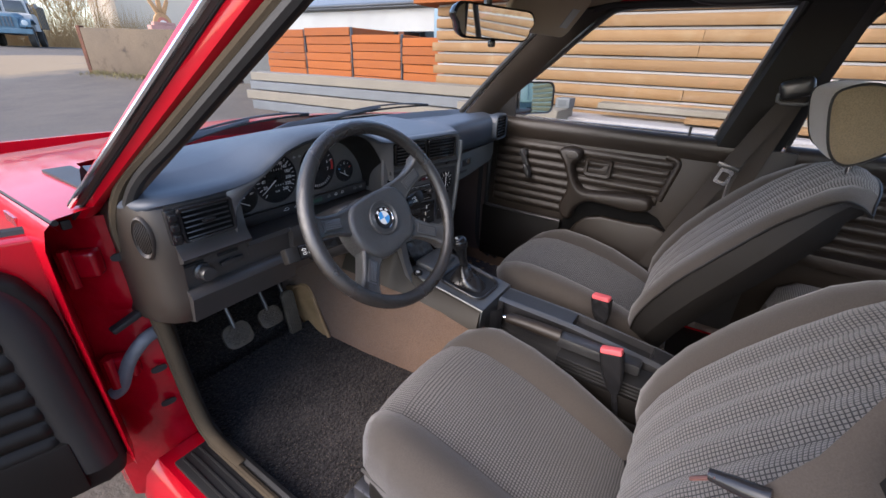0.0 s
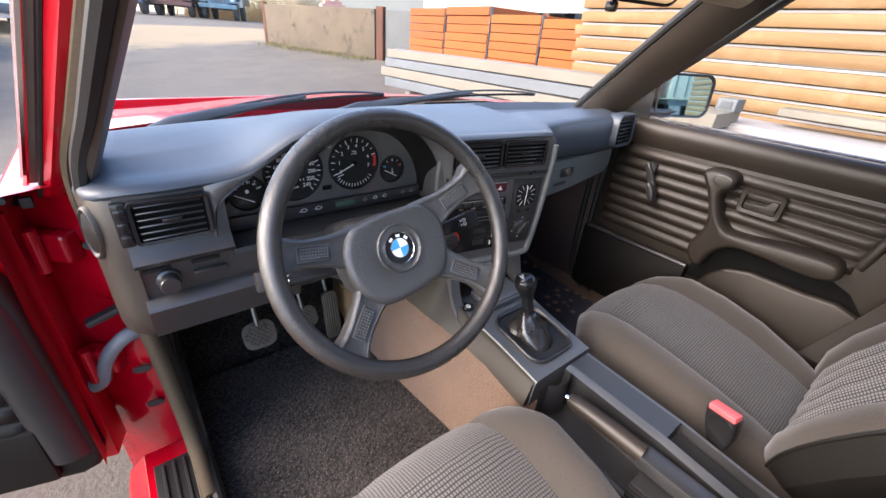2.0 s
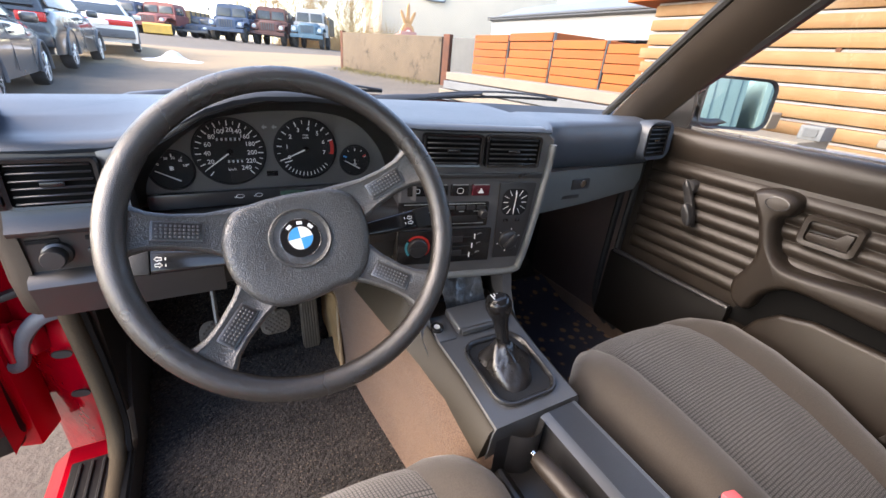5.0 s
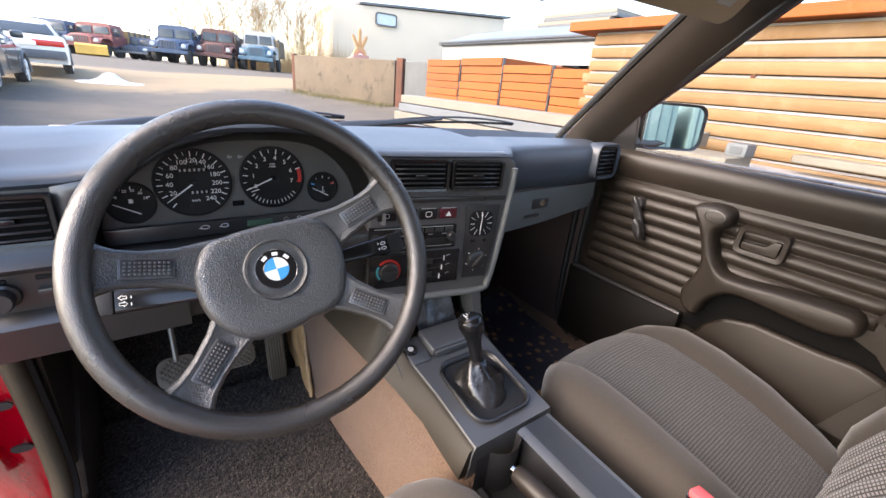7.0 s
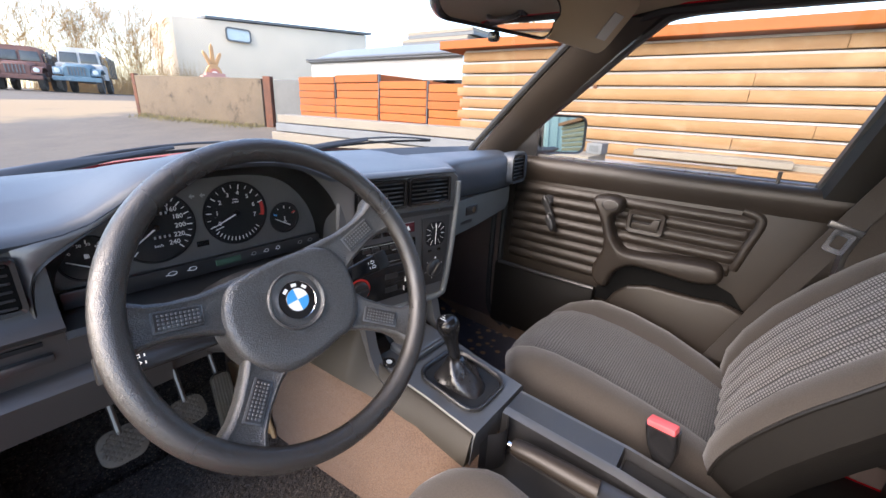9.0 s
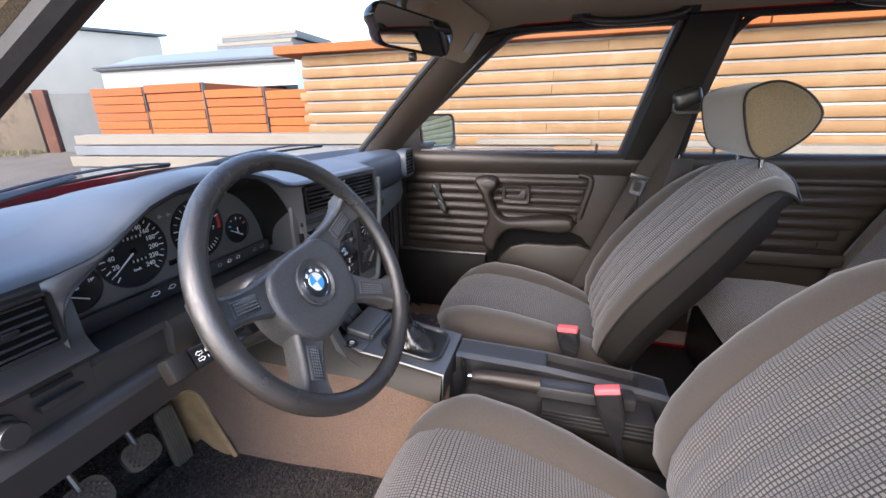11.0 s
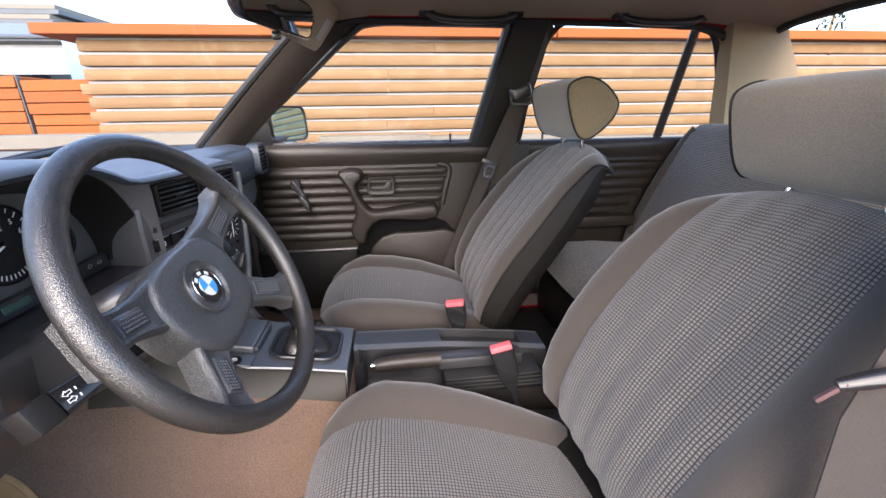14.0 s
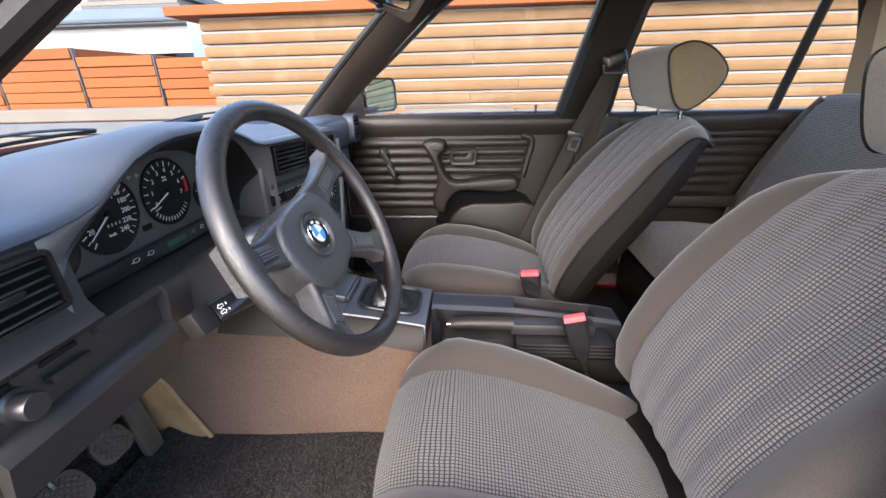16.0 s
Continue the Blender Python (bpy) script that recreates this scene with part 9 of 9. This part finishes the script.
def car(label, x, y, turn, paint, estate=False, scale=1.0, pale_lamps=True):
    """A parked car, its tail towards -y before turning."""
    z0 = ground_z(x, y)
    t = thing("parked_car", label, "car", "parked cars", at=(x, y, z0))
    m = pose(x, y, z0, 0, 0, turn) @ Matrix.Diagonal((scale, scale, scale, 1))

    def add(nm, bm, mt, lab="", parent=None):
        bm.transform(m)
        return part(nm, bm, mt, parent or t, lab, 40)
    prof = [(-2.16, 0.42, 0.74), (-2.20, 0.62, 0.80), (-2.14, 0.84, 0.84), (-1.98, 0.93, 0.86), (-1.7, 0.955, 0.87), (-1.2, 0.97, 0.88), (0.6, 0.95, 0.88), (1.4, 0.88, 0.86), (1.85, 0.79, 0.82), (2.05, 0.70, 0.76), (2.15, 0.5, 0.68)]
    bm = bm_new()
    sect = [(1.0, 0.0), (1.02, 0.25), (1.035, 0.5), (1.03, 0.68), (1.0, 0.82), (0.97, 0.93), (0.90, 1.0), (0.5, 1.02)]
    loft(bm, [[(-a_ * w_, y_, lerp(0.26, h, b_)) for a_, b_ in sect] + [(a_ * w_, y_, lerp(0.26, h, b_)) for a_, b_ in reversed(sect)] for y_, h, w_ in prof])
    b = add("body", bm, paint)
    roof = [(-2.08, 0.93, 0.76), (-1.75, 1.38, 0.62), (-1.2, 1.45, 0.60), (0.1, 1.44, 0.60), (0.45, 1.32, 0.62), (0.95, 0.95, 0.74)] if estate else [(-1.45, 0.94, 0.76), (-0.95, 1.34, 0.60), (-0.5, 1.40, 0.58), (0.2, 1.39, 0.58), (0.5, 1.28, 0.62), (1.0, 0.94, 0.74)]
    bm = bm_new()
    loft(bm, [[(-0.82, y_, 0.90), (-lerp(0.82, w_, 0.5), y_, lerp(0.90, h - 0.05, 0.5)), (-w_, y_, h - 0.06), (-w_ * 0.93, y_, h - 0.015), (-w_ * 0.7, y_, h), (w_ * 0.7, y_, h), (w_ * 0.93, y_, h - 0.015), (w_, y_, h - 0.06), (lerp(0.82, w_, 0.5), y_, lerp(0.90, h - 0.05, 0.5)), (0.82, y_, 0.90)] for y_, h, w_ in roof])
    cabin = add("cabin", bm, paint)
    (ya, ha, _), (yb, hb, _) = roof[0], roof[1]
    bm = bm_new()
    slab(bm, [(-0.66, ya - 0.012, ha + 0.05), (0.66, ya - 0.012, ha + 0.05), (0.52, yb - 0.012, hb - 0.05), (-0.52, yb - 0.012, hb - 0.05)], (0, -1, 0.5), 0.02, 0.004)
    add("rear_window", bm, DARKGLASS, "", cabin)
    for sx in (-1, 1):
        y0_, y1_ = (-1.85, 0.35) if estate else (-0.95, 0.45)
        bm = bm_new()
        slab(bm, [(sx * 0.795, y0_ - 0.1, 0.99), (sx * 0.795, y1_ + 0.25, 0.99), (sx * 0.64, y1_ - 0.1, 1.30), (sx * 0.64, y0_ + 0.15, 1.30)], (sx, 0, 0.3), 0.02, 0.004)
        add("side_window", bm, DARKGLASS, "", cabin)
        bm = bm_new()
        box(bm, (sx * (0.60 if estate else 0.50), -2.16, 0.82 if estate else 0.76), (0.38 if estate else 0.62, 0.10, 0.14), 0.02, 2)
        add("tail_lamp", bm, LAMPRED, "red tail lamp")
        for y_ in (-1.35, 1.3):
            bm = bm_new()
            lathe(bm, (sx * 0.68, y_, 0.31), (sx, 0, 0), [(0.0, 0.0), (0.2, 0.0), (0.30, 0.02), (0.315, 0.06), (0.315, 0.17), (0.29, 0.205), (0.22, 0.205)], 20)
            w_ = add("wheel", bm, TYRE)
            bm = bm_new()
            lathe(bm, (sx * 0.865, y_, 0.31), (sx, 0, 0), [(0.235, 0.0), (0.235, 0.022), (0.215, 0.022), (0.205, 0.004), (0.05, 0.004), (0.045, 0.022), (0, 0.022)], 20)
            for k in range(10):
                g = radians(36 * k + (7 if k % 2 else -7))
                rod(bm, (sx * 0.884, y_ + 0.03 * math.cos(g), 0.31 + 0.03 * math.sin(g)), (sx * 0.884, y_ + 0.22 * math.cos(g), 0.31 + 0.22 * math.sin(g)), 0.016, 0.013, 6)
            add("rim", bm, ALLOY, "bright spoked alloy rim", w_)
            bm = bm_new()
            tube(bm, [(sx * 0.895, y_ + 0.37 * math.cos(radians(g)), 0.31 + 0.37 * math.sin(radians(g))) for g in range(-10, 191, 20)], 0.028, 8)
            add("wheel_arch", bm, DARKBAND)
        for y_ in (-0.35, 0.62):
            bm = bm_new()
            tube(bm, [(sx * 0.905, y_, 0.34), (sx * 0.912, y_, 0.6), (sx * 0.885, y_, 0.9)], 0.006, 5)
            add("door_gap", bm, DARKBAND, "", b)
        bm = bm_new()
        box(bm, (sx * 0.99, 0.55, 1.0), (0.20, 0.12, 0.14), 0.05, 3)
        add("wing_mirror", bm, paint)
        bm = bm_new()
        box(bm, (sx * 0.915, -0.20, 0.80), (0.03, 0.18, 0.03), 0.01, 2)
        add("door_handle", bm, paint)
    bm = bm_new()
    box(bm, (0, -2.2, 0.48), (1.62, 0.12, 0.22), 0.04, 2)
    add("bumper", bm, paint if estate else DARKBAND)
    bm = bm_new()
    box(bm, (0, -2.235, 0.74), (0.5, 0.02, 0.11), 0.004, 1)
    add("number_plate", bm, WHITE, "plain white plate")


ALLOY = surf("bright_alloy", (0.62, 0.62, 0.62), 0.35, 0.7, 0.1, 8.0, 60.0, 0.05)
GREYCAR = surf("dark_grey_car_paint", (0.035, 0.042, 0.046), 0.3, 0.0, 0.15, 2.0, 60.0, 0.02, coat=1.0)
SILVERCAR = surf("silver_car_paint", (0.13, 0.115, 0.105), 0.3, 0.5, 0.1, 2.0, 60.0, 0.02, coat=1.0)
WHITECAR = surf("white_car_paint", (0.62, 0.60, 0.56), 0.35, 0.0, 0.08, 2.0, 60.0, 0.02, coat=1.0)
car("dark grey estate car parked nose to tail in the row", -3.62, 12.6, 0, GREYCAR, True, 1.08)
car("brown-silver car with bright alloy wheels in the parked row", -3.55, 7.85, 3, SILVERCAR, False, 1.02)
car("white old saloon car with broad red tail lamps", -3.05, 17.6, 6, WHITECAR, False)
bm = bm_new()
z0 = ground_z(-1.2, 15.4)
lathe(bm, (-1.2, 15.4, z0 - 0.02), (0, 0, 1), [(0.95, 0.0), (0.70, 0.025), (0.42, 0.045), (0.26, 0.12), (0.14, 0.24), (0.0, 0.29)], 18)
for v in bm.verts:
    v.co.x += 0.12 * noise.noise(v.co * 2.1)
    v.co.y += 0.12 * noise.noise(v.co * 2.3 + Vector((5, 0, 0)))
tagged(part("heap_of_snow", bm, SNOW), "small melting heap of old snow on the yard", "snow")


def tree(x, y, h, seed):
    """A bare winter tree: several thin leaning stems, side limbs and scattered fine twigs."""
    rng = random.Random(seed)
    z0 = ground_z(x, y)
    t = thing("bare_tree", "bare golden-brown winter tree with fine twigs", "tree", "bare trees", at=(x, y, z0))
    bm, tw = bm_new(), bm_new()

    def twig(p, d, length, w):
        q = p + d * length * 0.5
        e = q + (d + Vector((rng.uniform(-0.35, 0.35), rng.uniform(-0.35, 0.35), rng.uniform(-0.1, 0.35)))).normalized() * length * 0.5
        sd = Vector((w, w * 0.4, 0))
        a, b, c = tw.verts.new(p - sd), tw.verts.new(p + sd), tw.verts.new(e)
        tw.faces.new((a, b, tw.verts.new(q + sd * 0.7), c, tw.verts.new(q - sd * 0.7)))

    for stem in range(rng.choice((7, 8, 9))):
        a = Vector((x + rng.uniform(-0.7, 0.7), y + rng.uniform(-0.7, 0.7), z0 - 0.1))
        d = Vector((rng.uniform(-0.30, 0.30), rng.uniform(-0.2, 0.2), 1)).normalized()
        tall = h * rng.uniform(0.7, 1.05)
        pts = [a]
        for k in range(7):
            d = (d + Vector((rng.uniform(-0.08, 0.08), rng.uniform(-0.08, 0.08), 0.03))).normalized()
            pts.append(pts[-1] + d * tall / 7)
        tube(bm, pts, [0.026 * (1 - 0.11 * k) for k in range(8)], 4, caps=False)
        for k in range(13):
            f = rng.uniform(1.0, 6.9)
            p = pts[int(f)].lerp(pts[int(f) + 1], f % 1)
            sp = Vector((rng.uniform(-1, 1), rng.uniform(-1, 1), rng.uniform(0.3, 1.1))).normalized()
            ln = (8.8 - f) * rng.uniform(0.25, 0.60)
            mid = p + sp * ln * 0.5
            end = mid + (sp + Vector((0, 0, 0.45))).normalized() * ln * 0.5
            tube(bm, [p, mid, end], [0.015, 0.010, 0.005], 3, caps=False)
            for j in range(13):
                g = rng.random()
                o = p.lerp(mid, g * 2) if g < 0.5 else mid.lerp(end, g * 2 - 1)
                v = (sp * 0.7 + Vector((rng.uniform(-1, 1), rng.uniform(-1, 1), rng.uniform(-0.3, 1.0)))).normalized()
                twig(o, v, rng.uniform(0.45, 1.25), 0.0055)
    part("trunk", bm, BARK, t)
    tagged(part("crown", tw, BARK, t, "thin bare twigs"), kind="stuff")


rng_t = random.Random(21)
for k in range(11):
    tree(3.6 + 1.08 * k + rng_t.uniform(-0.6, 0.6), 42 + rng_t.uniform(-2, 5), rng_t.uniform(6.0, 9.0), 40 + k)
bm = bm_new()
for k in range(4200):
    x, y = rng_t.uniform(5.5, 16.5), rng_t.uniform(36, 41)
    p = Vector((x, y, ground_z(x, y)))
    e = p + Vector((rng_t.uniform(-0.8, 0.8), rng_t.uniform(-0.5, 0.5), rng_t.uniform(0.8, 3.6) * rng_t.uniform(0.6, 1)))
    sd = Vector((0.011, 0.003, 0))
    bm.faces.new([bm.verts.new(v) for v in (p - sd, p + sd, e)])
tagged(part("scrub", bm, BARK), "golden-brown bare scrub behind the trucks", "scrub", kind="stuff")


def build_behind():
    """What the mirrors show behind the car: two white box trailers and dark trees."""
    for x in (3.2, 6.4):
        t = thing("box_trailer", "white box trailer parked behind the car", "trailer", "box trailers", at=(x, -24, 0))
        bm = bm_new()
        box(bm, (x, -26, 2.35), (2.5, 7.0, 2.6), 0.04, 2)
        body = part("box_body", bm, RENDER, t)
        for k in range(5):
            bm = bm_new()
            box(bm, (x - 1.0 + 0.5 * k, -22.485, 2.35), (0.04, 0.03, 2.4), 0.005, 1)
            part("door_rib", bm, GREYBEAM, body)
        bm = bm_new()
        box(bm, (x, -26, 0.88), (2.3, 6.8, 0.3), 0.02, 1)
        part("chassis", bm, DARKBAND, t)
        for sx in (-1, 1):
            for y in (-24.0, -25.2, -28.4):
                bm = bm_new()
                lathe(bm, (x + sx * 0.85, y, 0.5), (sx, 0, 0), [(0, 0), (0.3, 0), (0.48, 0.03), (0.5, 0.25), (0.3, 0.28), (0, 0.2)], 16)
                part("wheel", bm, TYRE, t)
    rng = random.Random(77)
    NEEDLE = surf("dark_conifer", (0.035, 0.05, 0.022), 0.9, 0.0, 0.4, 3.0, 40.0, 0.4, 0.01)
    for x, y, h in ((10.5, -19.0, 5.2), (13.0, -22.0, 5.6), (9.0, -30.0, 8.0), (17.0, -20.0, 6.0), (0.5, -34.0, 8.0)):
        t = thing("conifer", "dark green conifer behind the timber", "tree", "conifers", at=(x, y, 0))
        bm = bm_new()
        tube(bm, [(x, y, -0.1), (x, y, h * 0.95)], [0.16, 0.03], 7)
        part("trunk", bm, BARK, t)
        bm = bm_new()
        for k in range(1500):
            f = rng.random() ** 0.8
            z = h * (0.12 + 0.88 * f)
            r = (1 - f) * h * 0.24 * (0.6 + 0.5 * rng.random()) + 0.08
            a = rng.uniform(0, 2 * math.pi)
            p = Vector((x + r * math.cos(a), y + r * math.sin(a), z - r * 0.25))
            q = Vector((rng.uniform(-1, 1), rng.uniform(-1, 1), rng.uniform(-0.6, 0.3))).normalized() * rng.uniform(0.15, 0.35)
            sd = q.cross(Vector((0, 0, 1))).normalized() * 0.05
            bm.faces.new([bm.verts.new(v) for v in (p - sd, p + sd, p + q)])
        tagged(part("crown", bm, NEEDLE, t, "uneven crown of dark needles"), kind="stuff")


build_behind()
